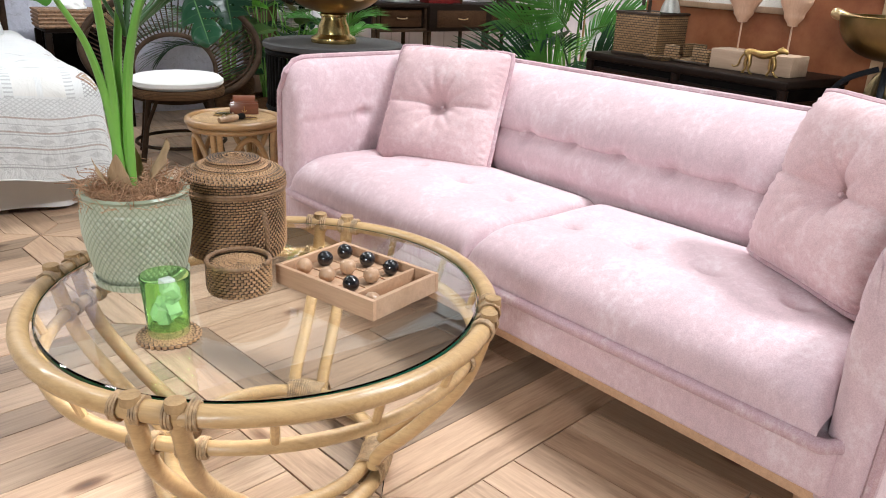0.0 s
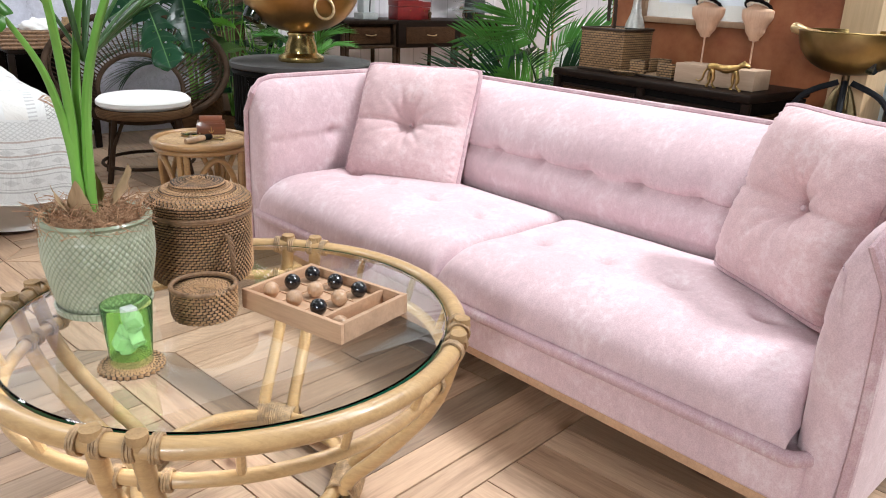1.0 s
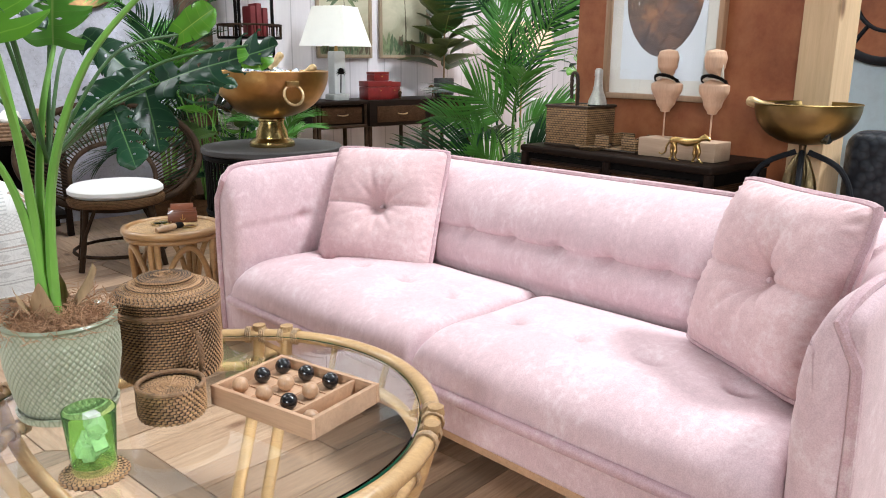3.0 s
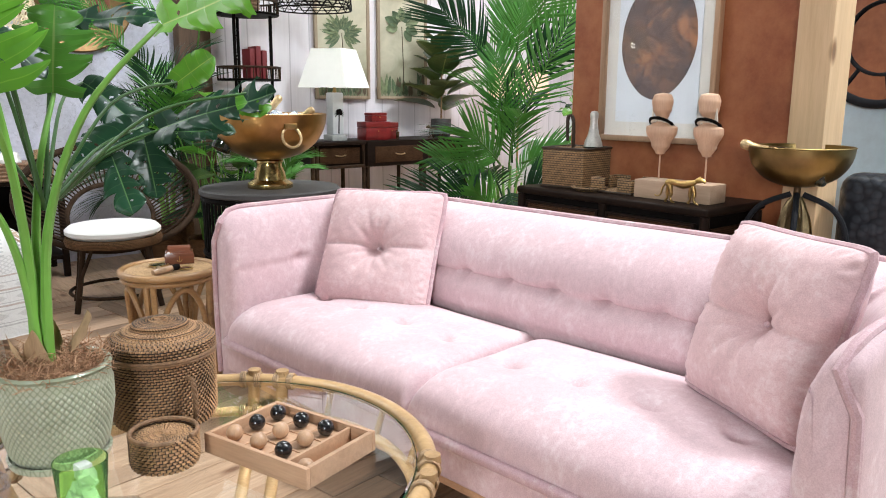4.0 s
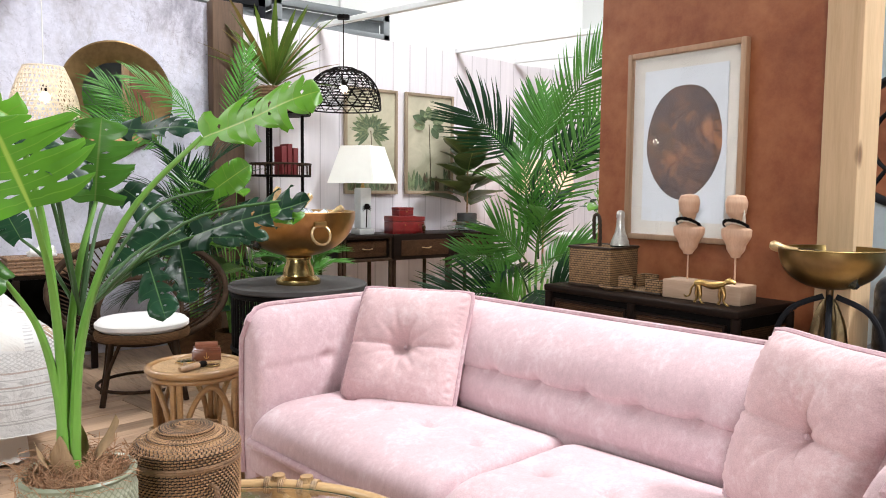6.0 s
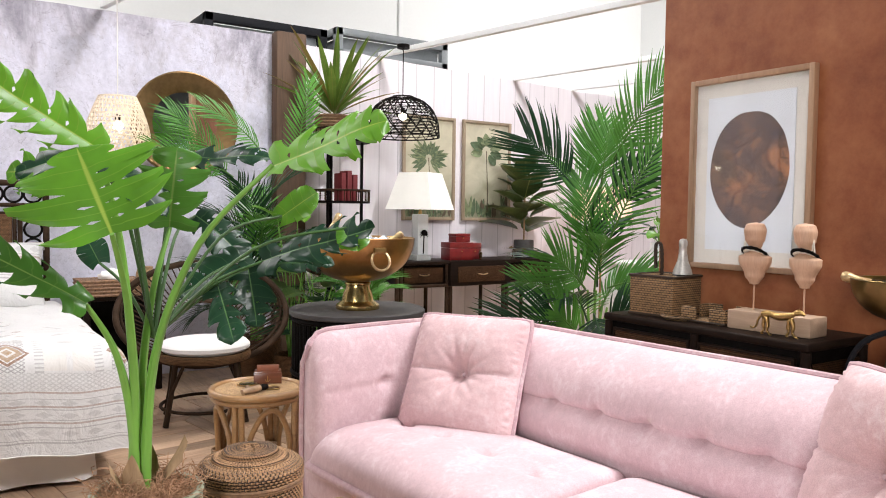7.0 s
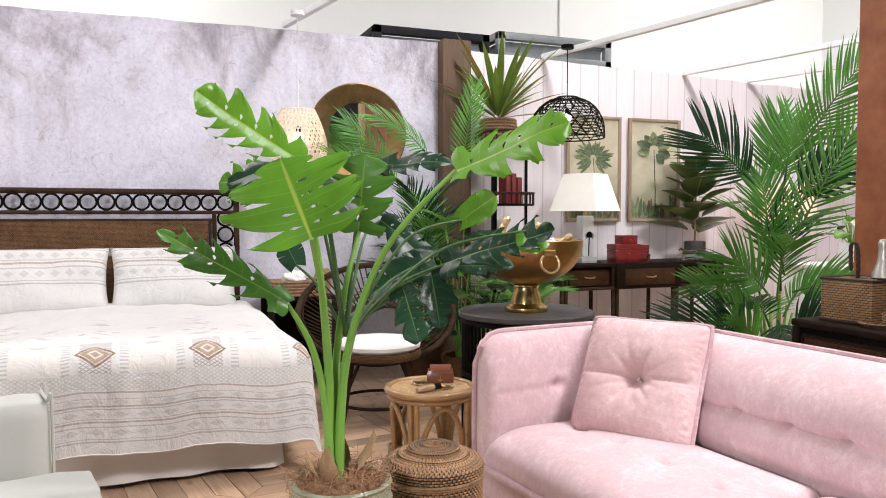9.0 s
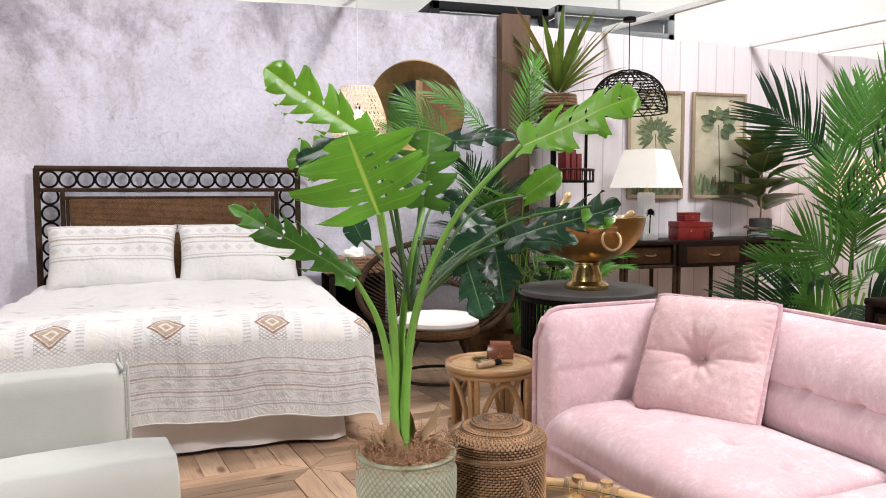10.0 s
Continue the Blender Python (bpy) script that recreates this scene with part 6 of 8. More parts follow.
def champagne(m, foil=None, group="bottles in the bowl", where="standing in the brass bowl"):
    t = thing("champagne_bottle", m, "dark champagne bottle with gold foil neck " + where, "bottle", group)
    part("body", lathe([(0, 0), (0.040, 0), (0.044, 0.006), (0.044, 0.14), (0.038, 0.18), (0.022, 0.225), (0.016, 0.26), (0, 0.26)], 28), BOTTLE, t)
    part("foil", lathe(([(0.0420, 0.165), (0.0395, 0.182)] if foil is FOIL_WHITE else []) + [(0.0235, 0.222), (0.0178, 0.255), (0.0165, 0.285), (0.0185, 0.289), (0.0178, 0.310), (0.012, 0.318), (0, 0.32)], 24), foil or FOIL, t, "gold foil")
    part("label", lathe([(0.0446, 0.05), (0.0446, 0.12)], 24, sweep=150), LABEL, t, "cream paper label")
    return t


def footed_bowl():
    bx, by, bz = 1.885, 3.28, 0.755
    t = thing("footed_bowl", pose(bx, by, bz), "large aged brass footed champagne bowl with ring handles", "bowl")
    part("foot", lathe([(0, 0), (0.105, 0), (0.108, 0.006), (0.106, 0.022), (0.088, 0.034), (0.078, 0.04), (0.072, 0.075), (0.060, 0.10), (0.058, 0.118), (0.064, 0.122), (0.064, 0.13), (0.05, 0.136), (0, 0.136)], 56), plain("polished_brass", (0.50, 0.36, 0.14), 0.26, 1.0, 0.12, 9, 0.05, 60), t, "polished brass foot")
    outer = [(0.05, 0.134)] + [(0.275 * math.sin(radians(10 + 80 * k / 16)) ** 0.9, 0.345 - 0.212 * math.cos(radians(10 + 80 * k / 16))) for k in range(1, 17)]
    inner = [(0.266 * math.sin(radians(90 - 90 * k / 12)) ** 0.9, 0.345 - 0.196 * math.cos(radians(90 - 90 * k / 12))) for k in range(13)]
    part("bowl", lathe(outer + [(0.277, 0.350), (0.272, 0.353)] + inner, 72), plain("antique_brass", (0.40, 0.235, 0.085), 0.34, 1.0, 0.2, 5, 0.06, 40), t)
    for a in (-96, 84):
        g = radians(a)
        d = Vector((math.cos(g), math.sin(g), 0))
        n = Vector((-math.sin(g), math.cos(g), 0))
        plate = part("handle_plate", box(-0.03, -0.006, -0.012, 0.03, 0.010, 0.014, 0.003, m=Matrix.Translation(d * 0.272 + Vector((0, 0, 0.298))) @ pose(0, 0, 0, 0, 0, a - 90)), BRASS, t)
        part("ring_handle", tube([d * (0.284 - 0.014 * math.cos(f)) + n * 0.044 * math.sin(f) + Vector((0, 0, 0.252 + 0.044 * math.cos(f))) for f in [2 * math.pi * k / 28 for k in range(28)]], 0.0062, 8, True), FOIL, plate, "pale brass ring")
    rnd = random.Random(3)
    ice = glass("ice_cubes", (0.95, 0.97, 1.0), 0.25, 1.2)
    for k in range(34):
        a, r = rnd.random() * 6.28, 0.21 * math.sqrt(rnd.random())
        s = 0.014 + 0.006 * rnd.random()
        solid("ice_cube", box(-s, -s, -s, s, s, s, 0.004, 2, m=pose(0, 0, 0, rnd.uniform(0, 90), rnd.uniform(0, 90), 0)), ice, pose(bx + r * math.cos(a), by + r * math.sin(a), bz + 0.325 + 0.02 * rnd.random()), "clear ice cube heaped in the brass bowl", "ice cube", "ice in the bowl", "", False)
    part("ice_bed", lathe([(0.25, 0.315), (0.2, 0.325), (0, 0.33)], 32, bumpy=lambda a, z: 0.006 * math.sin(7 * a)), plain("crushed_ice", (0.72, 0.75, 0.78), 0.3, 0, 0.2, 60, 0.8, 120), t, "crushed ice")
    for (dx, dy, rx, ry) in ((0.05, -0.06, 12, 52), (-0.02, 0.02, -10, 38), (-0.11, 0.03, -16, 24)):
        champagne(pose(bx + dx - 0.12, by + dy, bz + 0.185, rx, ry, -30))


footed_bowl()


# ---- back wall: desk, lamp, pictures, shelf ----
def drawer_front(parent, x0, x1, y, z0, z1, mat):
    d = part("drawer", box(x0, y - 0.012, z0, x1, y + 0.01, z1, 0.003), mat, parent, "dark cane drawer front")
    cx, cz = (x0 + x1) / 2, (z0 + z1) / 2
    part("pull", tube(smooth_path([(cx - 0.045, y - 0.014, cz + 0.004), (cx - 0.042, y - 0.030, cz + 0.002), (cx, y - 0.034, cz - 0.003), (cx + 0.042, y - 0.030, cz + 0.002), (cx + 0.045, y - 0.014, cz + 0.004)], 4), 0.0045, 6), FOIL, d, "brass pull")
    return d


def desk():
    x0, x1, yf, yb, z = 3.36, 4.98, 5.36, 5.80, 0.82
    t = thing("desk", pose(0, 0, 0), "dark rattan writing desk with three drawers", "desk")
    bx = [x0, x0 + 0.50, x1 - 0.50, x1]
    part("top", box(x0 - 0.03, yf - 0.01, z - 0.028, x1 + 0.03, yb, z, 0.008), DARK_WOOD, t)
    part("carcass", box(x0, yf + 0.05, z - 0.20, x1, yb - 0.01, z - 0.03), DARK_WOOD, t)
    part("centre_box", box(bx[1] - 0.02, yf - 0.03, z - 0.215, bx[2] + 0.02, yf + 0.1, z - 0.002, 0.006), DARK_WOOD, t)
    for k in range(3):
        off = -0.03 if k == 1 else 0.05
        drawer_front(t, bx[k] + 0.055, bx[k + 1] - 0.055, yf + off, z - 0.185, z - 0.05, DRAWER_CANE)
    for x in bx:
        for s in (-0.02, 0.02):
            part("leg", tube([(x + s, yf + 0.03, 0), (x + s, yf + 0.03, z - 0.03)], 0.018, 10), DARK_RATTAN, t)
        part("leg", tube([(x, yb - 0.04, 0), (x, yb - 0.04, z - 0.03)], 0.018, 10), DARK_RATTAN, t)
    part("rail", tube([(x0, yf + 0.02, z - 0.21), (x1, yf + 0.02, z - 0.21)], 0.014, 8), DARK_RATTAN, t)


desk()


def table_lamp():
    t = thing("table_lamp", pose(3.66, 5.55, 0.82), "white table lamp with square flared shade and palm motif base", "lamp")
    part("base", box(-0.075, -0.075, 0.0, 0.075, 0.075, 0.05, 0.008), plain("grey_stone", (0.45, 0.45, 0.43), 0.6, 0, 0.2, 14, 0.3, 60), t, "carved grey base")
    part("body", box(-0.055, -0.055, 0.05, 0.055, 0.055, 0.40, 0.012), plain("pale_ceramic", (0.60, 0.62, 0.62), 0.4, 0, 0.08, 10, 0.1, 60), t, "pale grey ceramic column")
    palm_b = tube([(-0.0, -0.058, 0.06), (0.006, -0.058, 0.22)], 0.005, 6)
    for k in range(11):
        a = radians(-30 + 24 * k)
        tube([(0.006, -0.0585, 0.22), (0.006 + 0.026 * math.cos(a), -0.0595, 0.235 + 0.03 * math.sin(a)), (0.006 + 0.046 * math.cos(a), -0.0585, 0.222 + 0.045 * math.sin(a))], [0.005, 0.006, 0.001], 5, False, palm_b)
    part("palm_relief", palm_b, BLACK, t, "black palm tree relief")
    part("neck", lathe([(0.02, 0.40), (0.012, 0.43), (0.012, 0.5), (0, 0.5)], 14), BRASS, t, "brass neck")
    lit = plain("lit_white_linen_shade", (0.86, 0.85, 0.80), 0.9, 0, 0.03, 10, 0.2, 200)
    lit.node_tree.nodes["Principled BSDF"].inputs["Emission Color"].default_value = (1.0, 0.96, 0.86, 1)
    lit.node_tree.nodes["Principled BSDF"].inputs["Emission Strength"].default_value = 0.12
    b = bmesh.new()
    lo, hi = 0.222, 0.138
    rings = []
    for (w, z) in ((lo, 0.44), (lo - 0.002, 0.443), (hi, 0.755), (hi - 0.006, 0.755), (lo - 0.008, 0.445)):
        rings.append([b.verts.new((sx_ * w, sy_ * w, z)) for sx_, sy_ in ((-1, -1), (1, -1), (1, 1), (-1, 1))])
    for r0, r1 in zip(rings, rings[1:]):
        for k in range(4):
            b.faces.new((r0[k], r0[(k + 1) % 4], r1[(k + 1) % 4], r1[k]))
    b.transform(pose(0, 0, 0, 0, 0, 30))
    part("shade", b, lit, t, "white linen square lampshade, lit", False)


table_lamp()


def botanical(x, z0, w, h, seed):
    t = thing("framed_print", pose(x, WALL_Y + 0.03, z0), "framed botanical print of a palm tree in muted green", "picture", "prints on the wall")
    fr = wood("driftwood_frame", (0.34, 0.27, 0.19), (0.22, 0.16, 0.10), "z", 0.6, 2.0, False)
    for a in ((-w / 2, 0, -w / 2 + 0.028, h), (w / 2 - 0.028, 0, w / 2, h), (-w / 2 + 0.028, 0, w / 2 - 0.028, 0.028), (-w / 2 + 0.028, h - 0.028, w / 2 - 0.028, h)):
        part("frame_bar", box(a[0], -0.03, a[1], a[2], 0.0, a[3], 0.004), fr, t)
    m, n, l, b = nodes_of("aged_print")
    v = coords(n, l, (1, 1, 1))
    fog = noise_node(n, l, v, 4.5, 7, 0.6, 0.6)
    sep = n.new("ShaderNodeSeparateXYZ")
    tc = n.new("ShaderNodeTexCoord")
    l.new(tc.outputs["Object"], sep.inputs[0])
    gr = ramp_node(n, [(0.0, (0.10, 0.10, 0.05)), (0.16, (0.24, 0.23, 0.15)), (0.4, (0.48, 0.45, 0.33)), (0.9, (0.66, 0.61, 0.46))])
    l.new(sep.outputs[2], gr.inputs[0])
    l.new(mix(n, l, 0.35, gr.outputs[0], ramp_out(n, l, fog, (0.20, 0.21, 0.13), (0.66, 0.62, 0.48))), b.inputs["Base Color"])
    b.inputs["Roughness"].default_value = 0.5
    part("print", box(-w / 2 + 0.02, -0.012, 0.02, w / 2 - 0.02, -0.004, h - 0.02), m, t, "muted green and cream landscape print")
    ink = plain("print_green", (0.085, 0.125, 0.065), 0.6, 0, 0.4, 20, 0)
    ink2 = plain("print_brown", (0.10, 0.075, 0.045), 0.6, 0, 0.3, 20, 0)
    pale = plain("print_pale_green", (0.17, 0.21, 0.11), 0.6, 0, 0.4, 20, 0)
    rnd = random.Random(seed)
    top = h * (0.60 if seed == 1 else 0.70)
    part("trunk", tube(smooth_path([(0.01, -0.013, 0.08), (0.012, -0.013, h * 0.3), (-0.006, -0.013, top)], 5), [0.012] * 6 + [0.008] * 5, 6, flat=0.2), ink2, t, "printed brown trunk")
    if seed == 1:
        # a full crown of narrow arching fronds
        for k in range(34):
            a = radians(-50 + 280 * k / 33) + rnd.uniform(-0.1, 0.1)
            ln = w * rnd.uniform(0.26, 0.42)
            oval_leaf(t, (-0.006 + 0.03 * math.cos(a), -0.014, top + 0.03 * math.sin(a)), (-0.006 + ln * math.cos(a), -0.0145, top + ln * 0.85 * math.sin(a)), (0, -1, 0), 0.036, ink if k % 2 else pale, k, 0.0, "printed_leaf")
    else:
        # broad paddle leaves, the lower ones hanging
        for k, (deg, ln) in enumerate(((95, 0.30), (55, 0.32), (130, 0.30), (20, 0.38), (160, 0.36), (-15, 0.34), (190, 0.33), (-50, 0.30), (75, 0.24), (110, 0.22))):
            a = radians(deg)
            q = (-0.006 + w * 0.08 * math.cos(a), -0.014, top + w * 0.08 * math.sin(a))
            oval_leaf(t, q, (-0.006 + w * ln * math.cos(a), -0.0145, top + w * ln * math.sin(a)), (0, -1, 0), 0.085, ink if k % 3 else pale, k, 0.0, "printed_leaf")
    for k in range(22):
        px = rnd.uniform(-w * 0.42, w * 0.42)
        up_to = rnd.uniform(0.10, 0.20) + 0.16 * abs(px) / w
        oval_leaf(t, (px, -0.0135, 0.03), (px + rnd.uniform(-0.05, 0.05), -0.014, up_to), (0, -1, 0), 0.045, (ink, pale, ink2)[k % 3], k, 0.0, "printed_leaf")


botanical(3.915, 1.165, 0.565, 0.945, 1)
botanical(4.570, 1.165, 0.572, 0.945, 2)


def red_box(x, y, z, w, d, h, turn):
    t = thing("red_box", pose(x, y, z, 0, 0, turn), "small red leather keepsake box on the desk", "box", "red boxes on the desk")
    lea = plain("red_leather", (0.17, 0.012, 0.012), 0.35, 0, 0.3, 18, 0.2, 120, coat=0.2)
    part("body", box(-w / 2, -d / 2, 0, w / 2, d / 2, h * 0.68, 0.004), lea, t)
    part("lid", box(-w / 2 - 0.002, -d / 2 - 0.002, h * 0.69, w / 2 + 0.002, d / 2 + 0.002, h, 0.005), lea, t)
    part("knob", lathe([(0, 0), (0.005, 0), (0.006, 0.008), (0, 0.010)], 10, m=pose(0, -d / 2, h * 0.5, 90, 0, 0)), BRASS, t, "brass knob")


red_box(4.02, 5.50, 0.82, 0.24, 0.16, 0.155, -4)
red_box(4.05, 5.51, 0.976, 0.16, 0.11, 0.075, 3)
red_box(4.20, 5.56, 0.82, 0.16, 0.14, 0.145, 8)


def sculpture(x, y, z, turn, s, mat, label):
    """A small stalking animal figure as one smooth cast shape."""
    b = bmesh.new()
    tube(smooth_path([(-0.5, 0, 0.56), (-0.3, 0, 0.62), (0.0, 0, 0.57), (0.3, 0, 0.62), (0.46, 0, 0.70)], 5), [0.09, 0.11, 0.12, 0.12, 0.11, 0.10, 0.095, 0.095, 0.10, 0.11, 0.12, 0.125, 0.12, 0.115, 0.11, 0.10, 0.09, 0.08, 0.075, 0.07, 0.06], 10, False, b)
    tube(smooth_path([(0.44, 0, 0.70), (0.56, 0, 0.74), (0.66, 0, 0.72), (0.74, 0, 0.68)], 4), [0.065, 0.075, 0.085, 0.09, 0.09, 0.085, 0.08, 0.07, 0.062, 0.055, 0.05, 0.045, 0.035], 9, False, b)
    for ex in (-0.03, 0.03):
        tube([(0.56, ex, 0.79), (0.55, ex * 1.5, 0.85)], [0.025, 0.008], 6, False, b)
    for lx, ly, kx in ((-0.42, 0.05, -0.10), (-0.36, -0.05, 0.10), (0.30, 0.05, -0.08), (0.36, -0.05, 0.14)):
        tube(smooth_path([(lx, ly, 0.55), (lx + kx * 0.6, ly, 0.32), (lx + kx * 0.4, ly, 0.14), (lx + kx * 1.2, ly, 0.02), (lx + kx * 1.2 + 0.06, ly, 0.012)], 4), [0.075] * 3 + [0.055] * 4 + [0.034] * 5 + [0.03] * 3 + [0.022] * 2, 8, False, b)
    tube(smooth_path([(-0.5, 0, 0.58), (-0.62, 0, 0.42), (-0.66, 0, 0.24), (-0.78, 0, 0.16), (-0.86, 0, 0.20)], 5), [0.03] * 12 + [0.022] * 9, 7, False, b)
    b.transform(Matrix.Diagonal((s, s, s, 1)))
    return solid("cat_figurine", b, mat, pose(x, y, z, 0, 0, turn), label, "figurine", "", "", True, 180)


sculpture(4.66, 5.42, 0.82, 170, 0.14, BRASS_DARK, "small dark bronze animal figurine on the desk")
sculpture(4.22, 5.42, 0.82, 60, 0.10, BRASS_DARK, "small dark bronze figurine beside red boxes")


def rubber_plant(x, y, z, height, spread, seed, label, pot_h=0.17, pot_r=0.095, count=24):
    pot = thing("plant_pot", pose(x, y, z), "dark grey ribbed plant pot", "plant pot")
    part("body", lathe([(0, 0), (pot_r * 0.85, 0), (pot_r, pot_h * 0.2), (pot_r, pot_h - 0.01), (pot_r - 0.004, pot_h), (pot_r - 0.012, pot_h - 0.004), (pot_r - 0.012, pot_h - 0.03), (0, pot_h - 0.03)], 36), plain("charcoal_pot", (0.035, 0.033, 0.033), 0.6, 0, 0.3, 12, 0.5, 70), pot)
    t = thing("rubber_plant", pose(x, y, z + pot_h - 0.03), label, "plant")
    rnd = random.Random(seed)
    part("stem", tube(smooth_path([(0, 0, 0), (0.01, 0.005, height * 0.5), (-0.005, 0, height)], 4), 0.008, 7), STEM_BROWN, t)
    for k in range(count):
        f = 0.12 + 0.86 * k / (count - 1)
        a = k * 2.4 + rnd.random() * 0.5
        ln = spread * (1.05 - 0.45 * f) * rnd.uniform(0.85, 1.1)
        rise = 0.15 + 0.9 * f + rnd.uniform(-0.1, 0.15)
        b0 = Vector((0.006 * math.cos(a), 0.006 * math.sin(a), height * f))
        d = Vector((math.cos(a), math.sin(a), rise)).normalized()
        oval_leaf(t, b0 + d * ln * 0.12, b0 + d * ln, (-math.cos(a) * rise, -math.sin(a) * rise, 1), ln * 0.74, RUBBER, k, 0.15)
    return t


rubber_plant(4.80, 5.52, 0.82, 0.70, 0.46, 11, "dark rubber plant with broad glossy leaves on the desk")


def spiral_shelf():
    x, y = 2.86, 5.48
    t = thing("plant_stand", pose(x, y, 0), "tall black rattan tiered stand with railed shelves", "shelf")
    for a in (90, 210, 330):
        g = radians(a)
        part("post", tube([(0.17 * math.cos(g), 0.17 * math.sin(g), 0), (0.17 * math.cos(g), 0.17 * math.sin(g), 1.86)], 0.013, 8), BLACK, t)
    for z in (0.30, 0.80, 1.30, 1.78):
        s = part("shelf", lathe([(0, z), (0.235, z), (0.24, z + 0.008), (0.235, z + 0.016), (0, z + 0.016)], 40), BLACK, t)
        part("rail", tube(circle(0.235, 40, z + 0.10), 0.008, 7, True), DARK_RATTAN, s)
        for k in range(30):
            a = 2 * math.pi * k / 30
            part("spindle", tube([(0.235 * math.cos(a), 0.235 * math.sin(a), z + 0.012), (0.235 * math.cos(a), 0.235 * math.sin(a), z + 0.10)], 0.004, 5), DARK_RATTAN, s)
    red = plain("red_book_cloth", (0.17, 0.015, 0.018), 0.6, 0, 0.2, 12, 0.2, 120)
    for k, (dx, h) in enumerate(((-0.02, 0.22), (0.03, 0.24), (0.08, 0.21))):
        solid("book", box(-0.02, -0.07, 0, 0.02, 0.07, h, 0.004), red, pose(x + dx, y - 0.04, 1.316), "dark red cloth-bound book on the stand", "book", "books on the stand")
    solid("wine_bottle", lathe([(0, 0), (0.036, 0), (0.037, 0.19), (0.03, 0.22), (0.014, 0.25), (0.0145, 0.305), (0, 0.306)], 24), BOTTLE, pose(x - 0.10, y - 0.10, 0.316), "dark wine bottle on the tiered stand", "bottle")
    rnd = random.Random(2)
    pl = thing("bromeliad", pose(x - 0.05, y - 0.05, 0.816), "small trailing green plant on the stand", "plant")
    for k in range(18):
        a = k * 2.4
        oval_leaf(pl, (0, 0, 0.02), (0.17 * math.cos(a), 0.17 * math.sin(a), 0.16 + 0.06 * rnd.random()), (0, 0, 1), 0.03, PALM_DARK, k, 0.3)
    # the spiky plant on top
    pot = thing("plant_pot", pose(x - 0.06, y, 1.796), "round reed-wrapped plant pot", "plant pot")
    for k in range(8):
        part("reed", tube(circle(0.135 + 0.008 * math.sin(k / 7 * math.pi), 40, 0.012 + 0.024 * k), 0.0135, 7, True), WICKER_ROD, pot)
    part("liner", lathe([(0, 0.0), (0.128, 0.0), (0.128, 0.19), (0, 0.17)], 32), SOIL, pot)
    d = thing("dracaena", pose(x - 0.06, y, 1.796 + 0.17), "spiky green dracaena with long narrow leaves", "plant")
    for k in range(32):
        a = k * 2.399
        f = k / 31
        ln = 0.66 * (0.75 + 0.35 * rnd.random())
        rise = 0.30 + 1.7 * f
        v = Vector((math.cos(a), math.sin(a), rise)).normalized()
        oval_leaf(d, (0.02 * math.cos(a), 0.02 * math.sin(a), 0.02 + 0.06 * f), Vector((0, 0, 0.02 + 0.06 * f)) + v * ln, (-math.cos(a), -math.sin(a), 0.7), 0.056, SPIKE_RED if k % 4 == 1 else SPIKE, k, 0.22 * (1 - 0.6 * f))


spiral_shelf()


def round_mirror():
    t = thing("round_mirror", pose(1.722, WALL_Y - 0.03, 1.862, 90, 0, 0), "round mirror with broad aged bronze frame on wall", "mirror")
    R = 0.388
    part("frame", lathe([(0.235, 0.0), (0.235, 0.012), (0.25, 0.02), (0.33, 0.034), (R - 0.01, 0.044), (R, 0.038), (R, 0.0)], 72), plain("aged_bronze", (0.20, 0.125, 0.055), 0.42, 0.9, 0.35, 5, 0.1, 40), t, "broad dished bronze frame")
    mir = plain("silvered_mirror", (0.85, 0.86, 0.86), 0.02, 1.0, 0.02, 3, 0)
    part("glass", lathe([(0, 0.010), (0.236, 0.010)], 64), mir, t, "mirror glass")


round_mirror()


def woven_pendant(x, y, z0, z1, r, mat, group, label, dome=False, drop=0.6, n=22):
    t = thing("pendant_lamp", pose(x, y, z0), label, "lamp", group)
    h = z1 - z0

    def rad(f):
        return r * (math.sqrt(max(0.0, 1 - (f * 0.97) ** 2.6)) if dome else 1 - 0.42 * max(0.0, (f - 0.3) / 0.7) ** 1.5 - 0.18 * max(0.0, (0.3 - f) / 0.3) ** 2)
    b = bmesh.new()
    rows = 13
    for k in range(rows + 1):
        f = k / rows
        tube(circle(rad(f), 40, h * f), 0.006 if k in (0, rows) else 0.0035, 5, True, b)
    for s in (-1, 1):
        for k in range(n):
            pts = []
            for q in range(9):
                f = q / 8
                a = 2 * math.pi * k / n + s * f * 0.9
                pts.append((rad(f) * math.cos(a), rad(f) * math.sin(a), h * f))
            tube(pts, 0.0042, 4, False, b)
    tagged(part("shade", b, mat, t, "open woven shade"), kind="stuff")
    part("cord", tube([(0, 0, h), (0, 0, h + drop)], 0.004, 6), BLACK if dome else LINEN, t)
    part("ceiling_rose", lathe([(0, drop + h), (0.05, drop + h), (0.05, drop + h + 0.03), (0, drop + h + 0.03)], 24), BLACK if dome else WHITE_STEEL, t)
    bl = bmesh.new()
    bmesh.ops.create_uvsphere(bl, u_segments=20, v_segments=12, radius=0.032)
    bl.transform(pose(0, 0, h * 0.5))
    part("bulb", bl, glow("warm_bulb", (1.0, 0.86, 0.62), 40.0), t, "glowing warm bulb")
    part("socket", lathe([(0.016, h * 0.5 + 0.028), (0.018, h * 0.5 + 0.07), (0, h * 0.5 + 0.08)], 14), BLACK, t)
    return t


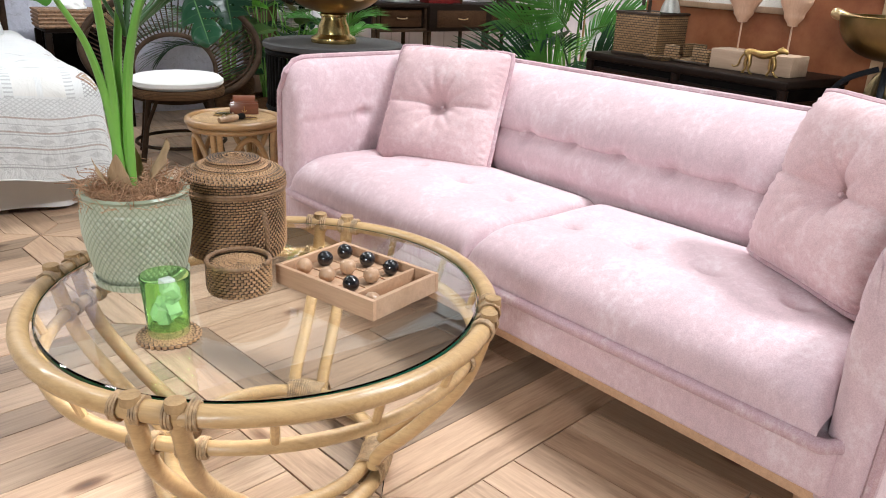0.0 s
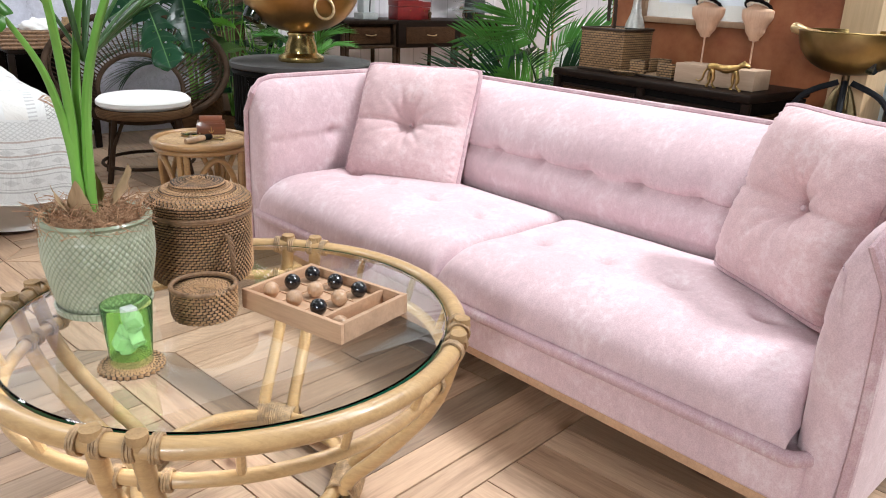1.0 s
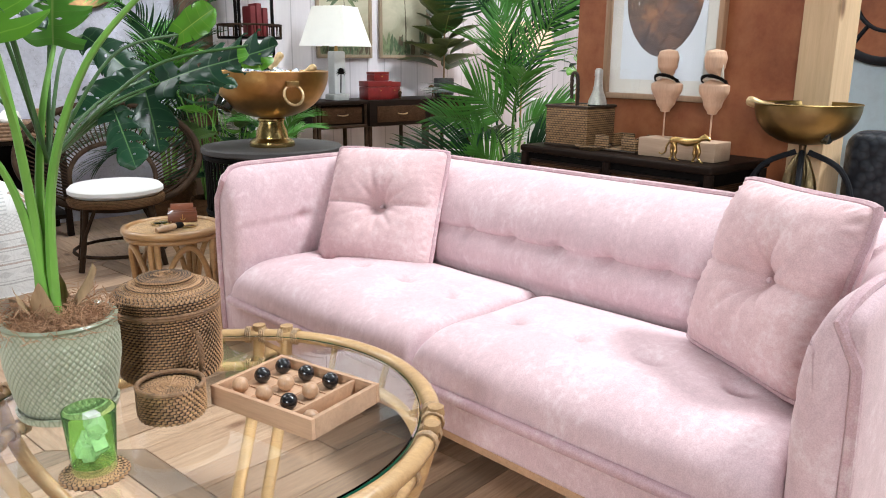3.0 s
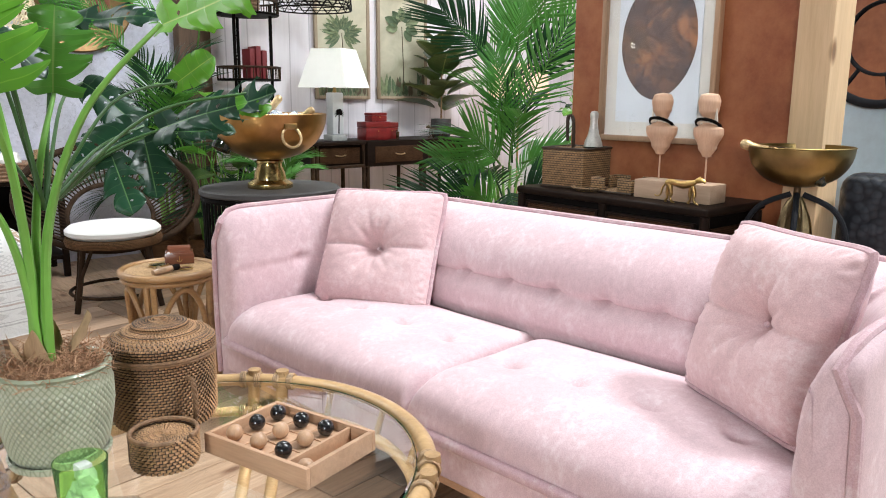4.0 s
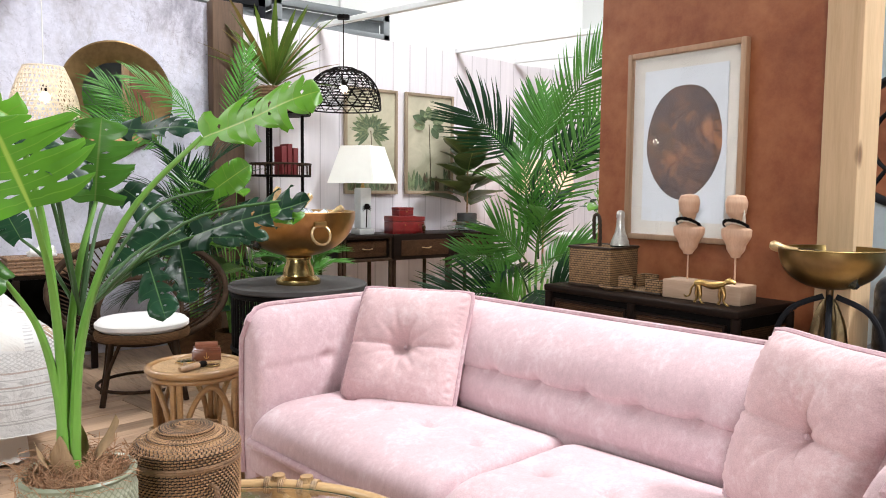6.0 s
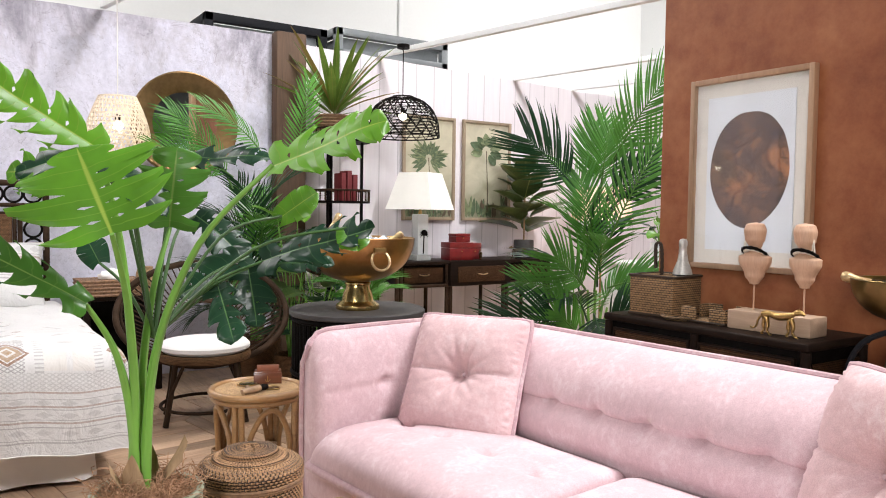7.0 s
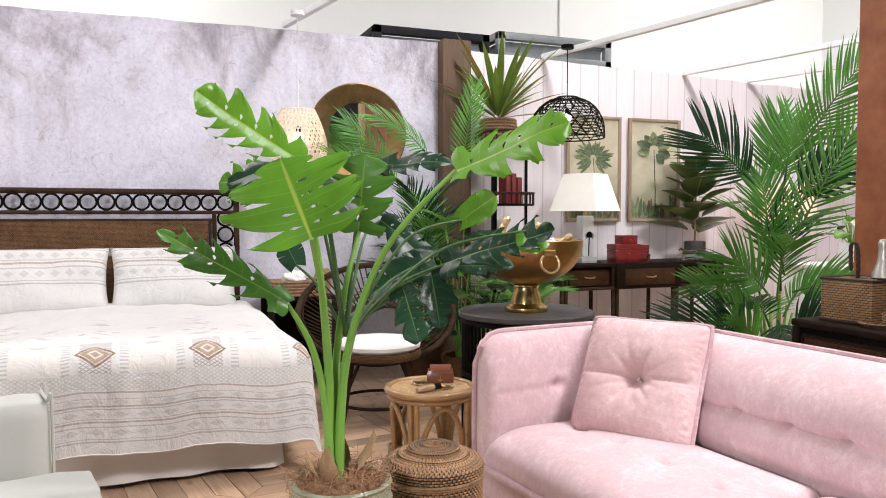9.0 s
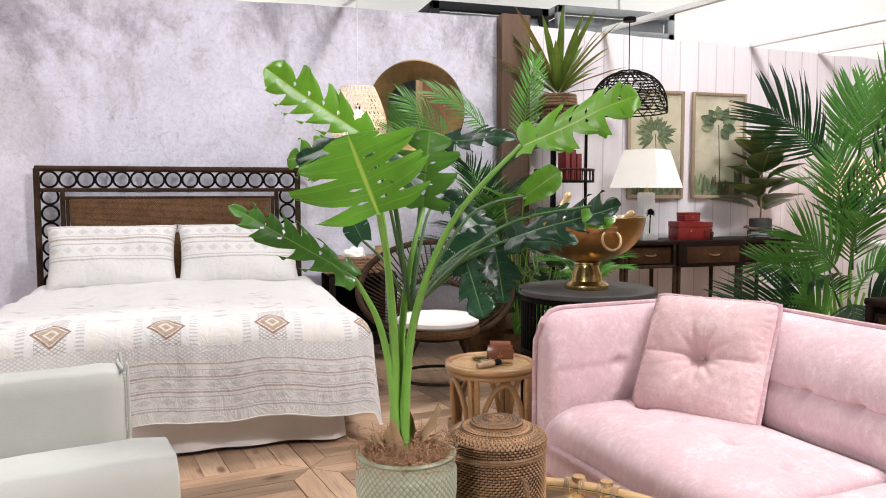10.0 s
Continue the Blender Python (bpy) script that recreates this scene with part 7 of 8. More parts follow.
PALE_CANE = plain("pale_bleached_cane", (0.80, 0.70, 0.56), 0.7, 0, 0.2, 25, 0.3, 120)
woven_pendant(3.325, 5.30, 1.845, 2.165, 0.298, BLACK, "pendant lamps", "black woven dome pendant lamp, lit", True, 0.387, 20)
woven_pendant(1.165, 5.30, 1.585, 1.955, 0.20, PALE_CANE, "pendant lamps", "pale woven cane pendant lamp by the bed, lit", False, 0.652, 30)
woven_pendant(-1.30, 5.30, 1.585, 1.955, 0.20, PALE_CANE, "pendant lamps", "pale woven cane pendant lamp by the bed, lit", False, 0.652, 30)


# ---- sideboard and what stands on it ----
def sideboard():
    x0, x1, y0, y1, z = 2.64, 3.045, 1.405, 2.335, 0.80
    t = thing("sideboard", pose(0, 0, 0), "black stained sideboard with woven cane drawers", "sideboard")
    part("top", box(x0 - 0.015, y0 - 0.015, z - 0.032, x1, y1 + 0.015, z, 0.012, 3), DARK_WOOD, t)
    part("body", box(x0 + 0.012, y0 + 0.01, 0.12, x1 - 0.01, y1 - 0.01, z - 0.033, 0.004), BLACK, t)
    ym = (y0 + y1) / 2
    for a, b in ((y0 + 0.045, ym - 0.025), (ym + 0.025, y1 - 0.045)):
        for zz in (z - 0.20, z - 0.42):
            d = part("drawer", box(x0 - 0.004, a, zz, x0 + 0.012, b, zz + 0.135, 0.004), DRAWER_CANE, t, "dark woven cane drawer front")
            part("knob", lathe([(0, 0), (0.008, 0), (0.007, 0.012), (0.016, 0.018), (0.013, 0.027), (0, 0.029)], 16, m=pose(x0 - 0.004, (a + b) / 2, zz + 0.068, 0, -90, 0)), BLACK, d, "black turned knob")
            for q in ((a - 0.006, a + 0.006), (b - 0.006, b + 0.006)):
                part("bead", box(x0 - 0.010, q[0], zz - 0.006, x0 + 0.010, q[1], zz + 0.141, 0.003), DARK_WOOD, d)
            for q in (zz - 0.006, zz + 0.129):
                part("bead", box(x0 - 0.0095, a, q, x0 + 0.0095, b, q + 0.012, 0.003), DARK_WOOD, d)
    for yy in (y0 + 0.005, ym, y1 - 0.005):
        part("pilaster", tube([(x0 + 0.004, yy, 0.0), (x0 + 0.004, yy, z - 0.032)], 0.018, 10), DARK_WOOD, t)
        part("leg", tube([(x1 - 0.03, yy, 0.0), (x1 - 0.03, yy, z - 0.035)], 0.018, 10), DARK_WOOD, t)
    part("cane_end", box(x0 + 0.05, y0 + 0.004, 0.2, x1 - 0.05, y0 + 0.012, z - 0.08), DRAWER_CANE, t, "dark woven cane end panel")


sideboard()
HONEY = woven("honey_wicker", (0.40, 0.235, 0.105), (0.035, 0.018, 0.008), 64, 52, strength=1.0, joint=0.10)


def wicker_box(parent, x0, y0, z0, x1, y1, z1, name="body", mat=None):
    b = box(x0, y0, z0, x1, y1, z1, 0.004)
    lay = b.loops.layers.uv.verify()
    for f in b.faces:
        nn = f.normal
        for lp in f.loops:
            c = lp.vert.co
            lp[lay].uv = (c.y, c.z) if abs(nn.x) > 0.6 else ((c.x, c.z) if abs(nn.y) > 0.6 else (c.x, c.y))
    return part(name, b, mat or HONEY, parent)


def bottle_caddy():
    m = pose(2.815, 2.165, 0.80, 0, 0, 6)
    t = thing("bottle_caddy", m, "square honey wicker bottle caddy with loop handle", "basket")
    w, h = 0.108, 0.172
    for a in ((-w, -w, w, -w + 0.012), (-w, w - 0.012, w, w), (-w, -w + 0.012, -w + 0.012, w - 0.012), (w - 0.012, -w + 0.012, w, w - 0.012), (-0.006, -w + 0.012, 0.006, w - 0.012)):
        wicker_box(t, a[0], a[1], 0.008, a[2], a[3], h, "side")
    wicker_box(t, -w + 0.012, -w + 0.012, 0.002, w - 0.012, w - 0.012, 0.012, "bottom")
    for zz in (0.006, h):
        part("rim", tube([(-w, -w, zz), (w, -w, zz), (w, w, zz), (-w, w, zz)], 0.006, 8, True), HONEY, t)
    rope_handle([(0, 0.02, h), (0, 0.022, h + 0.09), (0, 0.03, h + 0.135), (0, 0.045, h + 0.14), (0, 0.055, h + 0.12), (0, 0.052, h + 0.03)], 0.008, HONEY, t)
    champagne(m @ pose(0.05, -0.05, 0.013), FOIL_WHITE, "bottles", "in the wicker caddy")


bottle_caddy()
solid("wicker_dish", lathe(coil_rows([(0, 0), (0.05, 0), (0.072, 0.014), (0.074, 0.018), (0.066, 0.016), (0.045, 0.006), (0, 0.005)], 0.006), 60, bumpy=weave_bump(30)), HONEY, pose(2.735, 2.02, 0.80), "shallow round wicker dish on the sideboard", "dish", "", "", True, 180)


def napkin_tray():
    t = thing("napkin_tray", pose(2.82, 1.905, 0.80, 0, 0, 4), "square honey wicker napkin tray with cut-away sides", "tray")
    w, h = 0.10, 0.062
    wicker_box(t, -w, -w, 0, w, w, 0.008, "bottom")
    for s in (-1, 1):
        for a, b in ((-w, -0.03), (0.03, w)):
            wicker_box(t, min(s * w, s * (w - 0.010)), a, 0.008, max(s * w, s * (w - 0.010)), b, h, "side")
            wicker_box(t, a if abs(a) < abs(b) else a + 0.010, min(s * w, s * (w - 0.010)), 0.008, b if abs(b) < abs(a) else b - 0.010, max(s * w, s * (w - 0.010)), h, "side")
    part("rim", tube([(-w, -w, 0.006), (w, -w, 0.006), (w, w, 0.006), (-w, w, 0.006)], 0.005, 6, True), HONEY, t)


napkin_tray()
BLOCK = wood("pale_bust_wood", (0.56, 0.36, 0.24), (0.46, 0.27, 0.17), "z", 0.5, 3.0, False)
solid("wooden_plinth", box(-0.06, -0.165, 0, 0.06, 0.165, 0.072, 0.004), wood("bleached_block", (0.50, 0.36, 0.25), (0.42, 0.28, 0.18), "y", 0.6, 3.0, False), pose(2.79, 1.62, 0.80, 0, 0, 3), "bleached wooden plinth block on the sideboard", "plinth")


def bust(x, y, turn):
    """A turned display bust: plain egg head, neck and tapering shoulders, one smooth shape on a rod."""
    def prof(z):
        for (z0, a0, b0), (z1, a1, b1) in zip(P, P[1:]):
            if z0 <= z <= z1:
                f = (z - z0) / (z1 - z0)
                f = f * f * (3 - 2 * f)
                return a0 + (a1 - a0) * f, b0 + (b1 - b0) * f
        return P[-1][1:]
    P = [(0.115, 0.002, 0.002), (0.120, 0.018, 0.022), (0.16, 0.034, 0.045), (0.225, 0.048, 0.075), (0.245, 0.046, 0.076), (0.258, 0.034, 0.050), (0.268, 0.026, 0.028), (0.285, 0.024, 0.025), (0.30, 0.032, 0.032), (0.325, 0.044, 0.044), (0.365, 0.049, 0.049), (0.392, 0.041, 0.042), (0.40, 0.026, 0.027), (0.403, 0.001, 0.001)]

    def fn(u, v):
        a, z = 2 * math.pi * u, 0.115 + 0.288 * v
        p, q = prof(z)
        return (p * math.cos(a) - 0.006 * (1 if z > 0.3 else 0), q * math.sin(a), z)
    b = sheet(fn, 40, 64, None, True)
    tube([(0, 0, 0.0), (0, 0, 0.13)], 0.004, 8, False, b)
    return solid("display_bust", b, BLOCK, pose(x, y, 0.872, 0, 0, turn) @ Matrix.Diagonal((0.84, 0.84, 0.84, 1)), "turned pale wooden display bust on thin rod", "bust", "busts on the plinth", "", True, 60)


def necklace(x, y, mat, r0, tilt, seed, label):
    b = bmesh.new()
    rnd = random.Random(seed)
    for k in range(36):
        a = 2 * math.pi * k / 36
        c = Vector((r0 * math.cos(a), r0 * 1.1 * math.sin(a), 0.01 * math.cos(a) * tilt))
        q = bmesh.ops.create_icosphere(b, subdivisions=1, radius=0.0078 * rnd.uniform(0.8, 1.1))
        bmesh.ops.translate(b, vec=c, verts=q["verts"])
    return solid("necklace", b, mat, pose(x, y, 0.872 + 0.262 * 0.84), label, "necklace", "necklaces on the busts")


IVORY = plain("ivory_beads", (0.66, 0.60, 0.50), 0.5, 0, 0.2, 40, 0.2, 200)
for bx, by, turn in ((2.80, 1.722, 10), (2.815, 1.525, -8)):
    bust(bx, by, turn)
    necklace(bx, by, IVORY, 0.036, -1.5, 3, "pale beaded necklace round the bust's neck")
    necklace(bx - 0.004, by, BLACK, 0.041, -2.2, 5, "black beaded necklace round the bust's neck")
    ear = bmesh.new()
    for k in range(7):
        tube([(0, 0, 0), (0.003 * math.cos(k), 0.004 * math.sin(k), -0.03), (0.005 * math.cos(k), 0.006 * math.sin(k), -0.055)], 0.0016, 4, False, ear)
    tagged(solid("earring", ear, IVORY, pose(bx - 0.012, by + (0.036 if turn > 0 else -0.036), 0.872 + 0.335 * 0.84), "pale tassel earring hanging on the bust", "earring"))
sculpture(2.70, 1.55, 0.80, -82, 0.125, plain("gilt_brass", (0.50, 0.33, 0.12), 0.3, 1.0, 0.2, 40, 0.3, 200), "gilt brass big cat figurine on the sideboard")


def framed_shell():
    t = thing("framed_picture", pose(3.06, 0, 0), "pale wood framed picture of a dark tortoise shell", "picture")
    y0, y1, z0, z1 = 1.640, 2.228, 1.0, 1.84
    fr = wood("limed_frame", (0.44, 0.28, 0.17), (0.33, 0.19, 0.11), "z", 0.5, 2.0, False)
    for a in ((y0, z0, y0 + 0.024, z1), (y1 - 0.024, z0, y1, z1), (y0 + 0.024, z0, y1 - 0.024, z0 + 0.024), (y0 + 0.024, z1 - 0.024, y1 - 0.024, z1)):
        part("frame_bar", box(-0.035, a[0], a[1], 0.0, a[2], a[3], 0.003), fr, t)
    part("mount", box(-0.010, y0 + 0.02, z0 + 0.02, -0.002, y1 - 0.02, z1 - 0.02), plain("linen_mount", (0.50, 0.47, 0.42), 0.9, 0, 0.06, 12, 0.2, 260), t, "beige linen mount")
    part("paper", box(-0.014, y0 + 0.085, z0 + 0.085, -0.0105, y1 - 0.085, z1 - 0.085), plain("pale_grey_paper", (0.50, 0.52, 0.545), 0.7, 0, 0.04, 6, 0.05, 90), t, "pale grey paper")
    m, n, l, b = nodes_of("tortoise_shell")
    v = coords(n, l, (1, 1, 1))
    vo = n.new("ShaderNodeTexVoronoi")
    vo.feature, vo.inputs["Scale"].default_value = "DISTANCE_TO_EDGE", 9.0
    l.new(v, vo.inputs["Vector"])
    big = noise_node(n, l, v, 7, 6, 0.65, 0.5)
    r = ramp_node(n, [(0.30, (0.035, 0.03, 0.035)), (0.52, (0.10, 0.06, 0.045)), (0.70, (0.30, 0.13, 0.06))])
    l.new(big, r.inputs[0])
    e = ramp_node(n, [(0.0, (0.5, 0.45, 0.42)), (0.05, (1, 1, 1))])
    l.new(vo.outputs["Distance"], e.inputs[0])
    l.new(mix(n, l, 0.7, r.outputs[0], e.outputs[0], "MULTIPLY"), b.inputs["Base Color"])
    b.inputs["Roughness"].default_value = 0.45
    cy, cz = (y0 + y1) / 2, (z0 + z1) / 2 + 0.01

    def sh(u, w):
        a = 2 * math.pi * u
        ca, sa = math.cos(a), math.sin(a)
        k = 0.82 if sa > 0 else 1.12      # blunt above, tapering below
        ry, rz = 0.190 * math.copysign(abs(ca) ** k, ca), 0.248 * math.copysign(abs(sa) ** 1.05, sa)
        q = 1 + 0.012 * noise.noise(Vector((math.cos(a) * 4, math.sin(a) * 4, 0)))
        return (-0.0145 - 0.003 * (1 - w * w), cy + ry * w * q - 0.006 * sa, cz + rz * w * q)
    part("shell_print", sheet(sh, 60, 12, None, True), m, t, "dark brown tortoise shell print", True, 180)
    g = part("glazing", box(-0.024, y0 + 0.022, z0 + 0.022, -0.021, y1 - 0.022, z1 - 0.022), glass("picture_glass", (1, 1, 1), 0.0, 1.3), t, "clear picture glass", False)
    g.visible_shadow = False


framed_shell()


def bowl_stand():
    x, y = 2.86, 1.188
    t = thing("bowl_stand", pose(x, y, 0), "bronze feather stand with black hoops", "stand")
    part("base", lathe([(0, 0), (0.15, 0), (0.15, 0.012), (0.02, 0.03), (0, 0.03)], 40), BRASS_DARK, t)
    part("column", tube([(0, 0, 0.02), (0, 0, 0.885)], 0.012, 10), BRASS_DARK, t)
    for k in range(4):
        a = radians(25 + 90 * k)
        part("hoop", tube(smooth_path([(0.02 * math.cos(a), 0.02 * math.sin(a), 0.86), (0.13 * math.cos(a), 0.13 * math.sin(a), 0.80), (0.175 * math.cos(a), 0.175 * math.sin(a), 0.66), (0.15 * math.cos(a), 0.15 * math.sin(a), 0.40), (0.06 * math.cos(a), 0.06 * math.sin(a), 0.15), (0.02 * math.cos(a), 0.02 * math.sin(a), 0.05)], 6), 0.010, 8), BLACK_STEEL, t, "black steel hoop")
    feather = plain("bronze_feather", (0.26, 0.19, 0.10), 0.35, 1.0, 0.4, 20, 0.3, 90)
    for k in range(14):
        a = 2 * math.pi * k / 14
        b0 = Vector((0.016 * math.cos(a), 0.016 * math.sin(a), 0.855))
        tip = Vector((0.125 * math.cos(a), 0.125 * math.sin(a), 0.56 - 0.05 * (k % 3)))
        oval_leaf(t, b0, tip, (math.cos(a), math.sin(a), 0.4), 0.055, feather, k, 0.25, "feather")
    bw = thing("brass_bowl", pose(x, y, 0.885), "wide dark brass bowl on a feather stand", "bowl")
    prof = [(0, 0)] + [(0.172 * math.sin(radians(90 * k / 14)) ** 0.85, 0.138 * (1 - math.cos(radians(90 * k / 14)))) for k in range(1, 15)]
    ins = [(r * 0.965, z + 0.005) for r, z in prof[::-1]]
    part("bowl", lathe(prof + [(0.175, 0.141), (0.171, 0.144)] + ins, 64), plain("olive_brass", (0.26, 0.18, 0.07), 0.36, 1.0, 0.2, 6, 0.06, 40), bw)
    champagne(pose(x - 0.03, y - 0.115, 0.885 + 0.05, -72, 0, 8), FOIL, "bottles", "lying in the wide bowl")


bowl_stand()


def black_chair():
    t = thing("leather_chair", pose(3.36, 0.86, 0, 0, 0, 100), "black crocodile-embossed leather armchair", "armchair")
    m, n, l, b = nodes_of("croc_leather")
    vo = n.new("ShaderNodeTexVoronoi")
    vo.inputs["Scale"].default_value = 34
    l.new(coords(n, l, (1, 1, 1)), vo.inputs["Vector"])
    l.new(ramp_out(n, l, vo.outputs["Distance"], (0.030, 0.034, 0.042), (0.012, 0.014, 0.018)), b.inputs["Base Color"])
    b.inputs["Roughness"].default_value = 0.32
    bump(n, l, b, vo.outputs["Distance"], 0.7, 0.006).node.invert = True

    def pad(x0, y0, z0, x1, y1, z1, r=0.05):
        return box(x0, y0, z0, x1, y1, z1, r, 4)
    part("back", pad(-0.32, 0.12, 0.12, 0.32, 0.28, 0.93, 0.06), m, t)
    part("seat", pad(-0.30, -0.36, 0.20, 0.30, 0.14, 0.46), m, t)
    part("arm", pad(-0.40, -0.36, 0.10, -0.28, 0.24, 0.64), m, t)
    part("arm", pad(0.28, -0.36, 0.10, 0.40, 0.24, 0.64), m, t)
    for sx_ in (-0.32, 0.32):
        for sy_ in (-0.30, 0.2):
            part("leg", lathe([(0, 0), (0.016, 0), (0.024, 0.13), (0, 0.13)], 12, m=pose(sx_, sy_, 0)), DARK_WOOD, t)


black_chair()


def window_mirror():
    t = thing("round_mirror", pose(3.86, 1.345, 1.455, 0, -90, 0), "round black framed window-pane mirror on blue wall", "mirror")
    R = 0.285
    part("frame", tube(circle(R, 64, 0.0), 0.020, 10, True), BLACK_STEEL, t)
    part("inner_ring", tube(circle(R * 0.55, 48, 0.004), 0.008, 8, True), BLACK_STEEL, t)
    for k in range(8):
        a = radians(45 * k + 10)
        part("glazing_bar", tube([(R * 0.55 * math.cos(a), R * 0.55 * math.sin(a), 0.004), (R * math.cos(a), R * math.sin(a), 0.004)], 0.007, 8), BLACK_STEEL, t)
    part("glass", lathe([(0, -0.004), (R, -0.004)], 64), plain("mirror_silver", (0.82, 0.84, 0.85), 0.03, 1.0, 0.02, 3, 0), t, "mirror glass")
    part("backing", lathe([(R, -0.006), (R, -0.018), (0, -0.018)], 48), BLACK_STEEL, t)


window_mirror()
woven_pendant(3.42, 1.10, 1.585, 1.80, 0.14, BLACK, "pendant lamps", "black wire pendant lantern by the blue wall", True, 0.60, 12)
structure("roof_bar", box(3.16, 1.085, 2.43, 3.92, 1.115, 2.46, 0.004), WHITE_STEEL, "white steel bar bracing the stand walls", "beam")


# ---- palms and foliage ----
def palm(x, y, z, label, seed, fronds, mat, mats=None, pot_r=0.15, pot_h=0.26, pot_mat=None, spread=0.55, height=(0.7, 1.5), width=0.36, pot_label="woven plant basket", stems=5, extra=(), extra_mat=None):
    rnd = random.Random(seed)
    pot = thing("plant_pot", pose(x, y, z), pot_label, "plant pot")
    part("body", lathe([(0, 0), (pot_r * 0.8, 0), (pot_r * 0.95, pot_h * 0.3), (pot_r, pot_h - 0.02), (pot_r - 0.008, pot_h), (pot_r - 0.02, pot_h - 0.01), (pot_r - 0.02, pot_h - 0.05), (0, pot_h - 0.05)], 40), pot_mat or HONEY, pot)
    t = thing("palm_plant", pose(x, y, z + pot_h - 0.06), label, "plant")
    for k in range(stems):
        a = 2 * math.pi * k / stems
        h = rnd.uniform(*height) * 0.6
        part("stem", tube(smooth_path([(0.03 * math.cos(a), 0.03 * math.sin(a), 0), (0.05 * math.cos(a), 0.05 * math.sin(a), h * 0.5), (0.09 * math.cos(a), 0.09 * math.sin(a), h)], 4), [0.014 - 0.001 * q for q in range(9)], 7), STEM, t)
    for k in range(fronds):
        a = k * 2.399 + rnd.uniform(-0.3, 0.3)
        f = (k + 0.5) / fronds
        h0 = 0.15 + (height[1] * 0.55) * f
        reach = spread * (1.1 - 0.55 * f) * rnd.uniform(0.85, 1.1)
        b0 = Vector((0.05 * math.cos(a), 0.05 * math.sin(a), h0))
        tip = Vector((reach * math.cos(a), reach * math.sin(a), h0 + (-0.10 + (height[1] * 0.62) * f) * rnd.uniform(0.85, 1.1)))
        frond(t, b0, tip, (-0.5 * math.cos(a), -0.5 * math.sin(a), 1), width * rnd.uniform(0.85, 1.1), mats[k % len(mats)] if mats else mat, 18, seed * 50 + k, 0.24)
    for b0, tip, up, w in extra:
        frond(t, b0, tip, up, w, extra_mat or (PALM_DARK if mats and len(t.children) % 3 == 0 else mat), 21, seed * 99 + len(t.children), 0.12)
    return t


palm(3.26, 3.06, 0, "large green areca palm with feathery fronds", 3, 12, PALM, [PALM_DARK, PALM], 0.19, 0.34, plain("sand_clay", (0.52, 0.40, 0.29), 0.8, 0, 0.15, 9, 0.3, 60), 0.42, (0.7, 1.0), 0.36, "sand coloured clay plant pot", 6,
     (((-0.11, 0.04, 1.10), (-0.43, 0.09, 1.36), (-0.68, -0.73, 0.24), 0.39),
      ((-0.01, -0.14, 1.24), (0.02, -0.47, 1.65), (-0.71, -0.70, 0.22), 0.33),
      ((-0.02, -0.11, 0.76), (0.08, -0.40, 1.36), (-0.71, -0.70, 0.27), 0.36),
      ((0.05, -0.05, 1.03), (0.15, -0.32, 1.24), (-0.71, -0.70, 0.26), 0.33),
      ((0.06, 0.01, 1.10), (0.04, -0.07, 1.43), (-0.71, -0.71, 0.24), 0.33),
      ((-0.10, -0.05, 0.54), (-0.36, -0.07, 0.73), (-0.69, -0.72, 0.32), 0.33),
      ((-0.22, -0.10, 0.37), (-0.64, -0.00, 0.38), (-0.68, -0.72, 0.36), 0.36),
      ((-0.21, -0.12, 0.30), (-0.37, -0.09, 0.44), (-0.68, -0.72, 0.37), 0.28),
      ((-0.14, -0.01, 0.51), (-0.51, 0.05, 0.59), (-0.68, -0.73, 0.33), 0.23),
      ((-0.21, -0.23, 0.43), (-0.30, -0.40, 0.26), (-0.70, -0.71, 0.34), 0.31),
      ((-0.01, -0.13, 0.55), (0.08, -0.37, 0.62), (-0.71, -0.70, 0.31), 0.27),
      ((0.12, 0.17, 1.10), (0.12, 0.12, 1.49), (-0.70, -0.72, 0.24), 0.27),
      ((-0.10, -0.21, 0.37), (-0.05, -0.40, 0.48), (-0.71, -0.70, 0.36), 0.28),
      ((-0.01, 0.01, 0.70), (-0.13, -0.02, 1.15), (-0.70, -0.72, 0.28), 0.28)))
palm(2.08, 5.22, 0, "tall dark green kentia palm behind the chair", 7, 22, PALM_DARK, [PALM_DARK, PALM_DARK, PALM_DARK, PALM], 0.17, 0.32, DARK_CANE, 0.55, (0.7, 0.98), 0.42, "dark woven plant basket", 5,
     (((-0.20, -0.07, 1.12), (-0.668, -0.17, 1.60), (0.3, -0.9, 0.4), 0.30), ((0.045, -0.07, 1.32), (-0.444, -0.17, 1.64), (0.3, -0.8, 0.6), 0.30), ((0.246, -0.07, 1.25), (0.32, -0.17, 1.90), (-0.3, -0.9, 0.3), 0.24), ((-0.20, -0.07, 1.20), (-0.76, -0.17, 1.36), (0.3, -0.8, 0.5), 0.26)), PALM)


